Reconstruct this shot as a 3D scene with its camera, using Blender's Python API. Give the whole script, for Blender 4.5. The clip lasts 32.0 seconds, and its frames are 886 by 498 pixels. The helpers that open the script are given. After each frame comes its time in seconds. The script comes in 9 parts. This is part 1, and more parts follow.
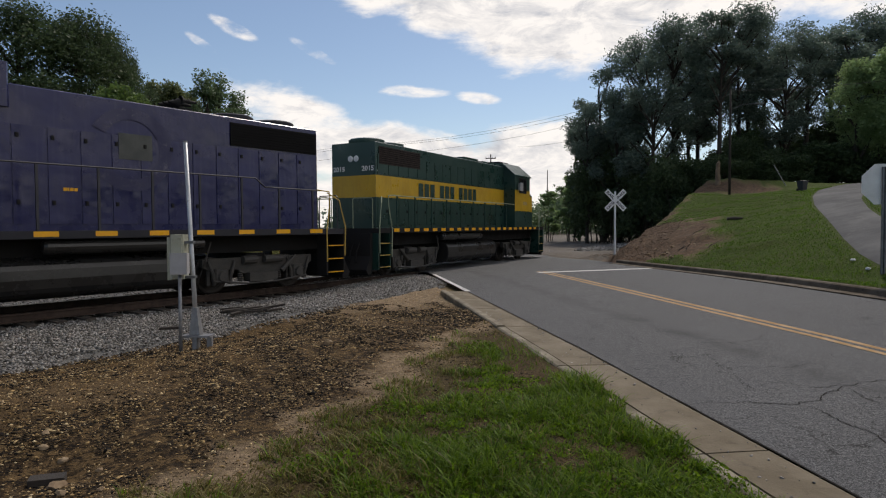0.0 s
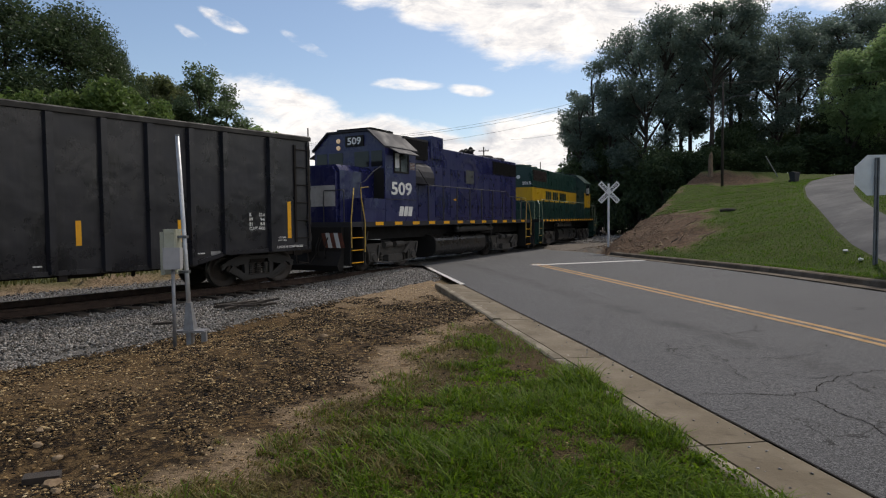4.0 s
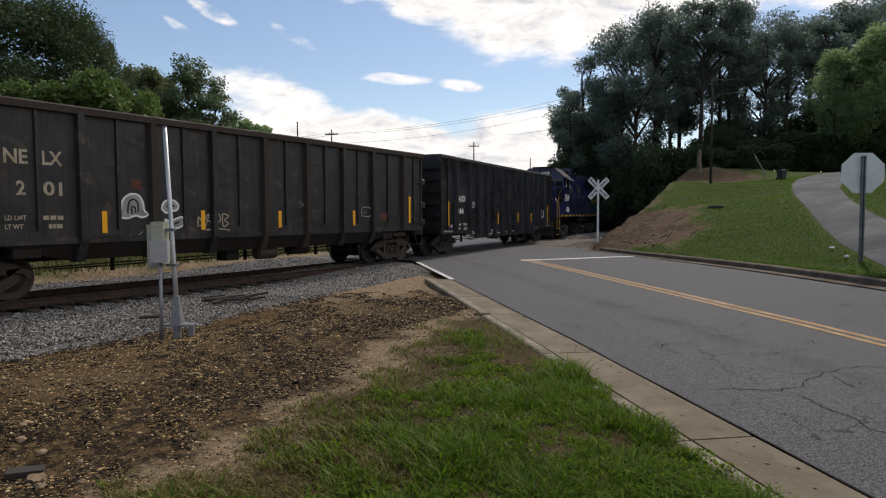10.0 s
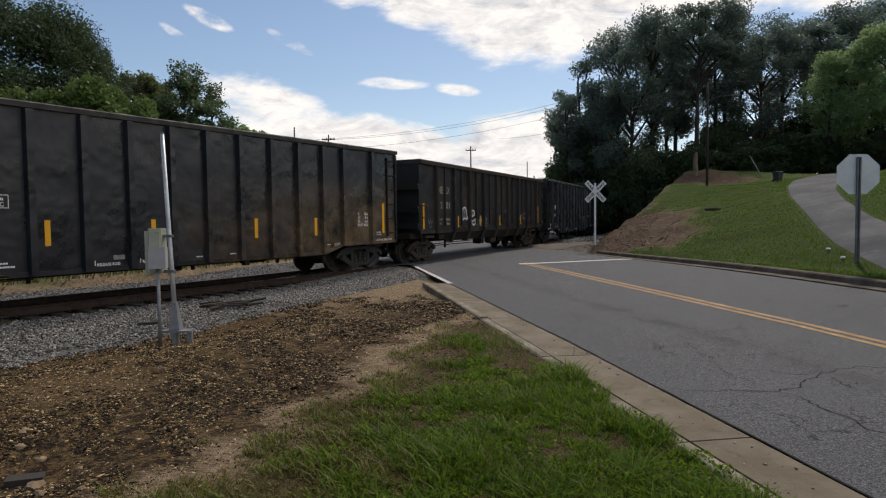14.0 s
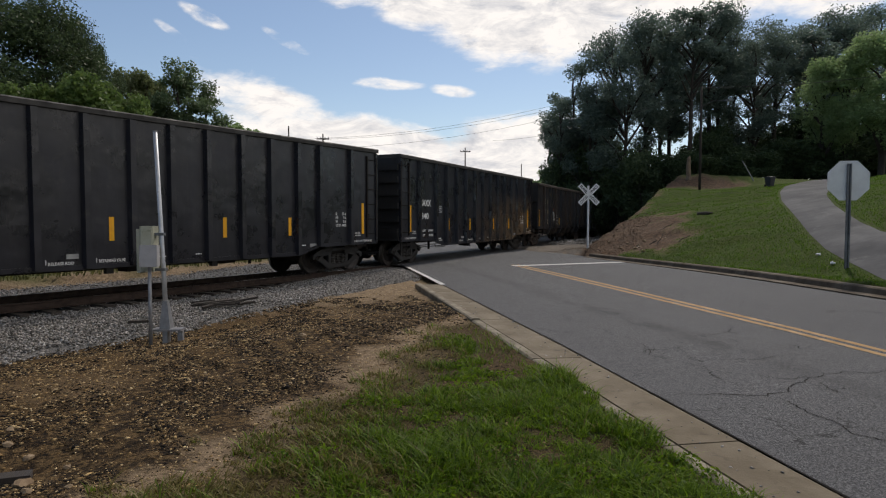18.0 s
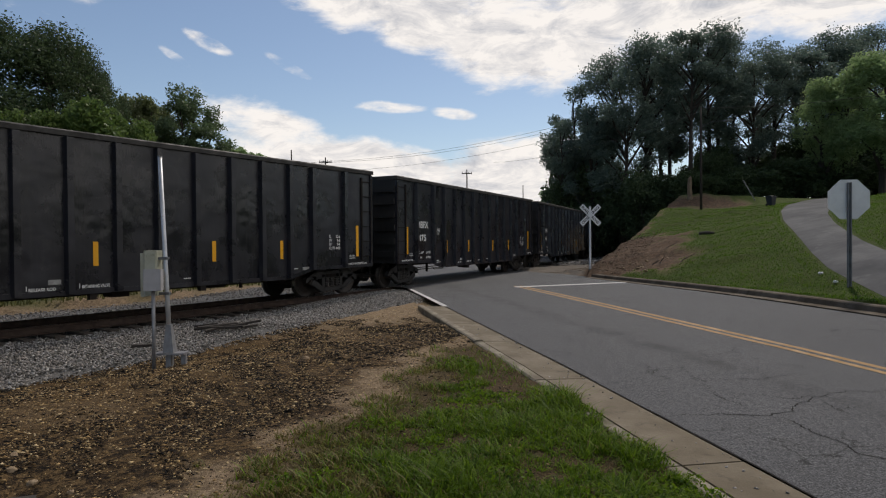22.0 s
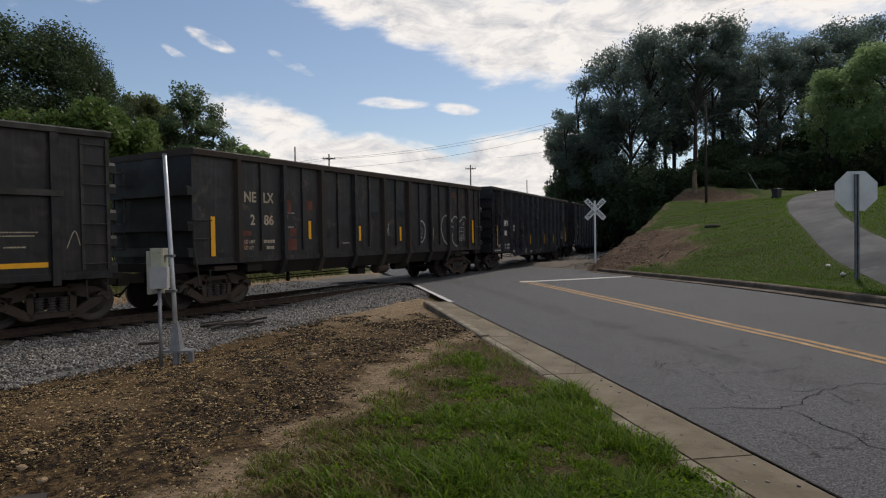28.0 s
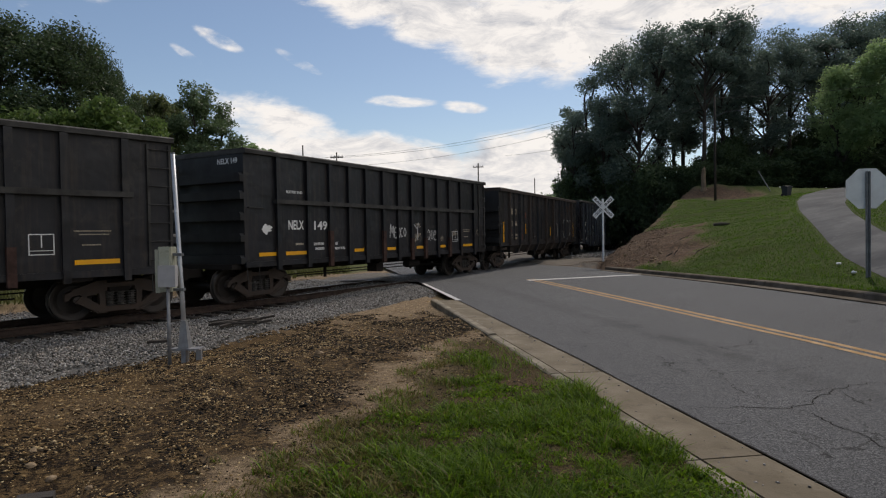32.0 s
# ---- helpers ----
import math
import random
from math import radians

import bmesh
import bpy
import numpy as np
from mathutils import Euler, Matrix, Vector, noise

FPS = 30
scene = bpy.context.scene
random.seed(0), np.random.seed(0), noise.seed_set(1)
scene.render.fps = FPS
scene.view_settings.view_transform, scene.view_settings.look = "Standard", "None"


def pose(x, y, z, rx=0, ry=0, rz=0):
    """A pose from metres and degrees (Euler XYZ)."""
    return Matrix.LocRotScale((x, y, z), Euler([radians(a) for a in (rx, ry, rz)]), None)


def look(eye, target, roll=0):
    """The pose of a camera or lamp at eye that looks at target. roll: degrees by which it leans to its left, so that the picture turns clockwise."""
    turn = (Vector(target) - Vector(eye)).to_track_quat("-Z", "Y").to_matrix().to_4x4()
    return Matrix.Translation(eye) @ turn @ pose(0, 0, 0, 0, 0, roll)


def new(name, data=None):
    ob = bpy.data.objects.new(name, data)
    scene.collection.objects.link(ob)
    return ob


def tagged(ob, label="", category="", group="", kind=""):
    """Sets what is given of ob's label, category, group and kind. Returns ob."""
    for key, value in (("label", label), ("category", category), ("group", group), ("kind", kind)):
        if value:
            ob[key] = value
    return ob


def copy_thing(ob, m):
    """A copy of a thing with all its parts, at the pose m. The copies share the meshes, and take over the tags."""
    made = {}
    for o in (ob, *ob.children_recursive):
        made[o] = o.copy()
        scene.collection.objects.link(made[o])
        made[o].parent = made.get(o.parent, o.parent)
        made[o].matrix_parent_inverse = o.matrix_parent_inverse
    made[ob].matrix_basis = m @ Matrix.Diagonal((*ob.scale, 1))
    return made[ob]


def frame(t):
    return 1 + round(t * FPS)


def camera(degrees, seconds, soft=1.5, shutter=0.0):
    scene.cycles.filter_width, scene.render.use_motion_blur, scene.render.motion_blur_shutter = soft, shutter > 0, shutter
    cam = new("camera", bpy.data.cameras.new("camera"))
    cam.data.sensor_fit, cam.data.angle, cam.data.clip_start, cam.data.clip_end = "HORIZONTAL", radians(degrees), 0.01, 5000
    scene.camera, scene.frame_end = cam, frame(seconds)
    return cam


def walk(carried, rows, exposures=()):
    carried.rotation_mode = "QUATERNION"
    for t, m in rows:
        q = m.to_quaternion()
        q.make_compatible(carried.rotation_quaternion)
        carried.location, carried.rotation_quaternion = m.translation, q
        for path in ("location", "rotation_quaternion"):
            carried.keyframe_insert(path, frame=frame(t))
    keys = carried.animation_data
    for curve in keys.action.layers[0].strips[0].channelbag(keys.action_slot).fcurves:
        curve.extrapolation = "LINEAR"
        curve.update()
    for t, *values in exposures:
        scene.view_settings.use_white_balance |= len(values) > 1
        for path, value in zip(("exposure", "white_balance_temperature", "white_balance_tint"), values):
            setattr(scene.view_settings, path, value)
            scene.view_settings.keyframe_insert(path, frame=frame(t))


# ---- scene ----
EXPOSURE = 0.31
cam = camera(70.0, 32.0, soft=1.15)
PATH = [
    (0, 0.029, -0.023, 1.711, 87.954, 0.279, 1.443),
    (0.5, 0.020, -0.010, 1.711, 87.973, 0.230, 1.197),
    (1, 0.013, -0.009, 1.712, 87.883, 0.208, 1.128),
    (1.5, 0.004, -0.005, 1.703, 87.738, 0.251, 1.086),
    (2, 0.005, 0.000, 1.702, 87.430, 0.309, 1.045),
    (2.5, -0.003, 0.011, 1.707, 87.408, 0.413, 0.940),
    (3, -0.004, 0.017, 1.703, 87.449, 0.493, 0.794),
    (3.5, -0.001, 0.003, 1.715, 87.496, 0.542, 0.736),
    (5.5, -0.008, 0.045, 1.702, 86.324, 0.758, 1.283),
    (6, -0.009, 0.031, 1.699, 86.486, 0.625, 1.092),
    (6.5, -0.011, 0.044, 1.693, 86.353, 0.623, 0.979),
    (7, -0.009, 0.048, 1.699, 86.161, 0.687, 0.757),
    (7.5, -0.016, 0.039, 1.699, 86.308, 0.585, 0.943),
    (8, -0.005, 0.045, 1.696, 86.325, 0.563, 0.908),
    (8.5, -0.009, 0.046, 1.698, 86.345, 0.377, 0.632),
    (9, -0.006, 0.047, 1.703, 86.413, 0.274, 0.422),
    (9.5, -0.010, 0.039, 1.701, 86.797, 0.221, 0.108),
    (10, -0.007, 0.034, 1.704, 86.865, 0.191, -0.110),
    (10.5, -0.009, 0.030, 1.702, 86.883, 0.201, -0.278),
    (11, -0.012, 0.035, 1.695, 86.709, 0.195, -0.474),
    (11.5, -0.020, 0.053, 1.690, 86.172, 0.323, -0.106),
    (12, -0.024, 0.059, 1.698, 86.042, 0.472, 0.340),
    (12.5, -0.022, 0.046, 1.699, 87.032, 0.573, 0.202),
    (13, -0.016, 0.044, 1.704, 87.150, 0.626, -0.094),
    (13.5, -0.012, 0.029, 1.700, 87.324, 0.750, -0.319),
    (14, -0.008, 0.013, 1.705, 87.242, 0.628, -0.341),
    (14.5, -0.005, 0.013, 1.703, 87.211, 0.096, -0.483),
    (16.5, -0.011, 0.017, 1.699, 86.868, -0.140, -0.384),
    (17, -0.010, 0.014, 1.699, 86.841, -0.162, -0.487),
    (17.5, -0.004, 0.017, 1.702, 86.860, -0.152, -0.687),
    (18, 0.005, -0.002, 1.711, 87.327, -0.047, -0.904),
    (18.5, 0.016, -0.005, 1.712, 87.892, 0.251, -1.127),
    (19, 0.021, -0.007, 1.713, 87.986, 0.356, -1.390),
    (19.5, 0.016, -0.032, 1.716, 88.182, 0.382, -1.768),
    (20, 0.023, -0.053, 1.721, 88.437, 0.463, -2.020),
    (20.5, 0.019, -0.052, 1.722, 88.820, 0.411, -2.345),
    (21, 0.019, -0.045, 1.722, 89.205, 0.423, -1.625),
    (21.5, 0.016, -0.049, 1.716, 89.338, 0.505, -1.112),
    (22, 0.011, -0.048, 1.716, 89.284, 0.418, -0.688),
    (22.5, 0.014, -0.044, 1.721, 89.288, 0.418, -0.577),
    (23, 0.015, -0.059, 1.720, 89.453, 0.483, -0.220),
    (23.5, 0.022, -0.042, 1.724, 89.506, 0.686, 0.033),
    (24, 0.017, -0.044, 1.713, 89.211, 0.809, -0.198),
    (24.5, 0.013, -0.043, 1.714, 88.888, 0.927, -0.370),
    (25, 0.010, -0.034, 1.716, 88.832, 1.003, -0.505),
    (25.5, 0.018, -0.046, 1.715, 88.891, 0.701, -0.626),
    (27.5, -0.006, -0.027, 1.711, 88.938, 0.801, -0.503),
    (28, -0.012, -0.027, 1.710, 88.899, 0.901, -0.318),
    (28.5, -0.012, -0.015, 1.718, 88.867, 0.945, 0.082),
    (29, -0.005, -0.026, 1.713, 88.945, 0.978, 0.418),
    (29.5, -0.008, -0.018, 1.709, 88.957, 1.075, 0.629),
    (30, 0.004, -0.012, 1.711, 88.883, 1.094, 0.474),
    (30.5, -0.004, -0.024, 1.714, 88.938, 1.110, 0.298),
    (31, -0.011, -0.018, 1.712, 88.893, 1.091, 0.379),
    (31.5, -0.009, -0.006, 1.707, 88.813, 1.057, 0.546),
    (32, -0.006, -0.008, 1.712, 88.751, 0.964, 0.374),
]
walk(cam, [(t, pose(x, y, z, rx, ry, rz)) for t, x, y, z, rx, ry, rz in PATH],
     exposures=[(t, EXPOSURE + e, 6850, 12) for t, e in ((0, 0.04), (3, 0.10), (6, 0.29), (9, 0.27), (11, 0.17), (13, 0.11), (17, 0.09), (20, 0.0), (24, -0.05), (32, -0.05))])

# ---- world, sun and exposure ----
world = bpy.data.worlds.new("world")
scene.world = world
world.use_nodes = True
wn, wl = world.node_tree.nodes, world.node_tree.links
wn.clear()
SUN_ELEV, SUN_AZ = 50.0, 24.0      # degrees; azimuth from +y towards +x
SKY_STRENGTH, CLOUD_STRENGTH = 0.079, 0.78


def wmath(op, a, b=None, clamp=False):
    n = wn.new("ShaderNodeMath")
    n.operation, n.use_clamp = op, clamp
    for i, v in enumerate((a, b)):
        if v is None:
            continue
        if isinstance(v, (int, float)):
            n.inputs[i].default_value = v
        else:
            wl.new(v, n.inputs[i])
    return n.outputs[0]


sky = wn.new("ShaderNodeTexSky")
sky.sky_type, sky.sun_disc = "NISHITA", False
sky.sun_elevation, sky.sun_rotation = radians(SUN_ELEV), radians(SUN_AZ)
sky.air_density, sky.dust_density, sky.ozone_density = 1.0, 0.4, 2.2
wcoord = wn.new("ShaderNodeTexCoord")
wsep = wn.new("ShaderNodeSeparateXYZ")
wl.new(wcoord.outputs["Generated"], wsep.inputs[0])
azimuth = wmath("ARCTAN2", wsep.outputs[0], wsep.outputs[1])
elevation = wmath("ARCSINE", wsep.outputs[2])
wcomb = wn.new("ShaderNodeCombineXYZ")
wl.new(wmath("MULTIPLY", azimuth, 1.0), wcomb.inputs[0])
wl.new(wmath("MULTIPLY", elevation, 2.6), wcomb.inputs[1])


def wnoise(scale, detail, rough, distortion, off):
    add = wn.new("ShaderNodeVectorMath")
    add.operation = "ADD"
    add.inputs[1].default_value = (off, off * 0.7, off * 0.3)
    wl.new(wcomb.outputs[0], add.inputs[0])
    n = wn.new("ShaderNodeTexNoise")
    n.inputs["Scale"].default_value, n.inputs["Detail"].default_value = scale, detail
    n.inputs["Roughness"].default_value, n.inputs["Distortion"].default_value = rough, distortion
    wl.new(add.outputs[0], n.inputs["Vector"])
    return n.outputs["Fac"]


big, puff, fine = wnoise(3.1, 7, 0.58, 0.25, 3.0), wnoise(7.0, 8, 0.6, 0.4, 11.0), wnoise(16.0, 6, 0.65, 0.3, 5.0)
# cloud masses: azimuth, elevation, half width, half height (degrees), weight, slope
MASSES = [(-3.0, 20.5, 13, 3.8, 1.1, -0.12), (10.0, 19.0, 11, 6.0, 1.2, 0.05), (2.0, 29.0, 26, 7.5, 1.0, 0.0), (-13.5, 8.6, 8.5, 3.6, 1.15, -0.36),
          (-6.0, 6.3, 10, 3.0, 1.2, -0.1), (7.5, 5.9, 7.5, 3.9, 1.3, 0.08), (0.0, 1.5, 30, 3.6, 1.0, 0.0), (-4.3, 11.9, 3.6, 0.65, 0.75, -0.05),
          (1.8, 11.3, 2.2, 0.6, 0.7, -0.1), (-19.3, 16.4, 2.2, 0.8, 0.8, -0.35), (-21.9, 15.0, 1.7, 0.55, 0.7, -0.5), (-9.0, 21.5, 9, 2.2, 1.1, -0.25), (22.0, 23.0, 16, 8, 1.5, 0.0), (32.0, 21.5, 10, 6, 1.6, 0.0),
          (-34.0, 20.6, 8, 1.8, 0.8, -0.2), (-12.8, 15.0, 3.0, 0.7, 0.8, -0.45), (60, 25, 25, 14, 0.9, 0), (-75, 35, 25, 12, 0.8, 0),
          # unseen clouds behind the camera, the first added to brighten the wagons' sides
          (108, 34, 52, 34, 1.5, 0), (-140, 50, 35, 14, 0.8, 0), (165, 48, 30, 22, 1.0, 0)]
field = None
for a0, e0, hw, hh, weight, slope in MASSES:
    da = wmath("SUBTRACT", azimuth, radians(a0))
    de = wmath("SUBTRACT", wmath("SUBTRACT", elevation, radians(e0)), wmath("MULTIPLY", da, slope))
    r2 = wmath("ADD", wmath("POWER", wmath("DIVIDE", da, radians(hw)), 2.0), wmath("POWER", wmath("DIVIDE", de, radians(hh)), 2.0))
    m = wmath("MULTIPLY", wmath("SUBTRACT", 1.35, r2, clamp=True), weight)
    field = m if field is None else wmath("MAXIMUM", field, m)
rag = wmath("ADD", wmath("MULTIPLY", big, 1.25), wmath("ADD", wmath("MULTIPLY", puff, 1.1), wmath("MULTIPLY", fine, 0.55)))
dens = wmath("SUBTRACT", wmath("ADD", wmath("MULTIPLY", field, 0.62), rag), 1.72)
cover = wmath("MULTIPLY", dens, 2.3, clamp=True)
cov = wn.new("ShaderNodeMapRange")
cov.interpolation_type = "SMOOTHSTEP"
wl.new(cover, cov.inputs["Value"])
shade = wn.new("ShaderNodeValToRGB")
shade.color_ramp.elements[0].position, shade.color_ramp.elements[0].color = 0.36, (0.46, 0.50, 0.58, 1)
shade.color_ramp.elements[1].position, shade.color_ramp.elements[1].color = 0.66, (0.98, 0.97, 0.96, 1)
folds = wmath("ADD", wmath("MULTIPLY", wnoise(9.0, 9, 0.68, 0.8, 21.0), 1.0), wmath("MULTIPLY", fine, 0.5))
wl.new(wmath("ADD", wmath("MULTIPLY", folds, 0.95), wmath("SUBTRACT", 0.0, wmath("MULTIPLY", dens, 0.22))), shade.inputs[0])
sky_bg, cloud_bg = wn.new("ShaderNodeBackground"), wn.new("ShaderNodeBackground")
sky_bg.inputs["Strength"].default_value, cloud_bg.inputs["Strength"].default_value = SKY_STRENGTH, CLOUD_STRENGTH
wl.new(sky.outputs[0], sky_bg.inputs["Color"])
wl.new(shade.outputs[0], cloud_bg.inputs["Color"])
wmix = wn.new("ShaderNodeMixShader")
wl.new(cov.outputs[0], wmix.inputs[0])
wl.new(sky_bg.outputs[0], wmix.inputs[1])
wl.new(cloud_bg.outputs[0], wmix.inputs[2])
wout = wn.new("ShaderNodeOutputWorld")
wl.new(wmix.outputs[0], wout.inputs["Surface"])
sun_data = bpy.data.lights.new("sun", "SUN")
sun_data.energy, sun_data.angle, sun_data.color = 1.7, radians(5), (1.0, 0.95, 0.87)
sun = new("sun", sun_data)
_a, _e = radians(SUN_AZ), radians(SUN_ELEV)
sun.matrix_world = look((math.sin(_a) * math.cos(_e) * 80, math.cos(_a) * math.cos(_e) * 80, math.sin(_e) * 80), (0, 0, 0))

# ---- materials ----
def nodes_of(name):
    m = bpy.data.materials.new(name)
    m.use_nodes = True
    t = m.node_tree
    return m, t.nodes, t.links, t.nodes["Principled BSDF"]


def coords(n, l, stretch=(1, 1, 1), vary=True):
    """Object coordinates, shifted by each object's random number."""
    tc = n.new("ShaderNodeTexCoord")
    mp = n.new("ShaderNodeMapping")
    mp.inputs["Scale"].default_value = stretch
    l.new(tc.outputs["Object"], mp.inputs["Vector"])
    if vary:
        info, mul = n.new("ShaderNodeObjectInfo"), n.new("ShaderNodeMath")
        mul.operation = "MULTIPLY"
        mul.inputs[1].default_value = 37.0
        l.new(info.outputs["Random"], mul.inputs[0])
        l.new(mul.outputs[0], mp.inputs["Location"])
    return mp.outputs[0]


def noise_fac(n, l, vec, scale, detail=5, rough=0.6, lo=0.35, hi=0.65, distortion=0.0):
    t = n.new("ShaderNodeTexNoise")
    t.inputs["Scale"].default_value, t.inputs["Detail"].default_value = scale, detail
    t.inputs["Roughness"].default_value, t.inputs["Distortion"].default_value = rough, distortion
    if vec is not None:
        l.new(vec, t.inputs["Vector"])
    r = n.new("ShaderNodeMapRange")
    r.inputs["From Min"].default_value, r.inputs["From Max"].default_value = lo, hi
    l.new(t.outputs["Fac"], r.inputs["Value"])
    return r.outputs[0], t.outputs["Fac"]


def mixed(n, l, fac, a, b):
    m = n.new("ShaderNodeMix")
    m.data_type = "RGBA"
    if isinstance(fac, (int, float)):
        m.inputs[0].default_value = fac
    else:
        l.new(fac, m.inputs[0])
    for i, v in ((6, a), (7, b)):
        if isinstance(v, tuple):
            m.inputs[i].default_value = (*v, 1)
        else:
            l.new(v, m.inputs[i])
    return m.outputs[2]


def scaled(n, l, v, k, op="MULTIPLY"):
    m = n.new("ShaderNodeMath")
    m.operation, m.use_clamp = op, True
    l.new(v, m.inputs[0])
    if isinstance(k, (int, float)):
        m.inputs[1].default_value = k
    else:
        l.new(k, m.inputs[1])
    return m.outputs[0]


def bumped(n, l, bsdf, height, strength, dist=0.01):
    b = n.new("ShaderNodeBump")
    b.inputs["Strength"].default_value, b.inputs["Distance"].default_value = strength, dist
    l.new(height, b.inputs["Height"])
    l.new(b.outputs[0], bsdf.inputs["Normal"])


def surface(name, base, second, scale=3.0, rough=0.6, metal=0.0, bump=0.25, streak=None, streak_amount=0.5, spots=None, spots_amount=0.5,
            rough_var=0.15, spec=0.5, stretch=(1, 1, 1), vary=True, wave=0.0):
    """Paint, metal or stone: a base and a second tone in patches, fine grain, streaks down its height and worn spots."""
    m, n, l, b = nodes_of(name)
    vec = coords(n, l, stretch, vary)
    patch, _ = noise_fac(n, l, vec, scale, 6, 0.65)
    grain, raw = noise_fac(n, l, vec, scale * 14, 4, 0.7, 0.3, 0.7)
    col = mixed(n, l, patch, base, second)
    col = mixed(n, l, scaled(n, l, grain, 0.35), col, second)
    if streak:
        sv = coords(n, l, (5.0, 5.0, 0.35), vary)
        sf, _ = noise_fac(n, l, sv, 2.2, 5, 0.6, 0.5, 0.72)
        col = mixed(n, l, scaled(n, l, sf, streak_amount), col, streak)
    if spots:
        pf, _ = noise_fac(n, l, vec, scale * 2.3, 8, 0.72, 0.56, 0.66, 0.4)
        col = mixed(n, l, scaled(n, l, pf, spots_amount), col, spots)
    l.new(col, b.inputs["Base Color"])
    rr = n.new("ShaderNodeMapRange")
    rr.inputs["To Min"].default_value, rr.inputs["To Max"].default_value = rough - rough_var, min(1, rough + rough_var)
    l.new(patch, rr.inputs["Value"])
    l.new(rr.outputs[0], b.inputs["Roughness"])
    b.inputs["Metallic"].default_value, b.inputs["Specular IOR Level"].default_value = metal, spec
    if bump:
        bumped(n, l, b, raw, bump)
    if wave:        # plates buckled a little between their seams
        _, soft = noise_fac(n, l, vec, 1.7, 2, 0.5)
        w = n.new("ShaderNodeBump")
        w.inputs["Strength"].default_value, w.inputs["Distance"].default_value = wave, 0.06
        l.new(soft, w.inputs["Height"])
        if bump:
            l.new(w.outputs[0], b.inputs["Normal"].links[0].from_node.inputs["Normal"])
        else:
            l.new(w.outputs[0], b.inputs["Normal"])
    return m


def dusty_end(m):
    """Pale brown dust blown over one end of a wagon, thickest low down, on top of its paint."""
    n, l = m.node_tree.nodes, m.node_tree.links
    b = n["Principled BSDF"]
    paint = b.inputs["Base Color"].links[0].from_socket
    tc, sep = n.new("ShaderNodeTexCoord"), n.new("ShaderNodeSeparateXYZ")
    l.new(tc.outputs["Object"], sep.inputs[0])
    along, up = n.new("ShaderNodeMapRange"), n.new("ShaderNodeMapRange")
    along.inputs["From Min"].default_value, along.inputs["From Max"].default_value = 6.5, 12.5
    up.inputs["From Min"].default_value, up.inputs["From Max"].default_value = 3.15, 1.55
    l.new(sep.outputs[0], along.inputs["Value"])
    l.new(sep.outputs[2], up.inputs["Value"])
    cloudy, _ = noise_fac(n, l, tc.outputs["Object"], 1.6, 7, 0.7, 0.30, 0.72)
    fine, _ = noise_fac(n, l, tc.outputs["Object"], 22.0, 5, 0.8, 0.35, 0.65)
    fac = scaled(n, l, scaled(n, l, along.outputs[0], up.outputs[0]), cloudy)
    fac = scaled(n, l, scaled(n, l, fac, 1.6), scaled(n, l, fine, 0.45, "ADD"))
    dust = mixed(n, l, cloudy, (0.105, 0.070, 0.040), (0.235, 0.155, 0.080))
    l.new(mixed(n, l, scaled(n, l, fac, 0.8), paint, dust), b.inputs["Base Color"])
    return m


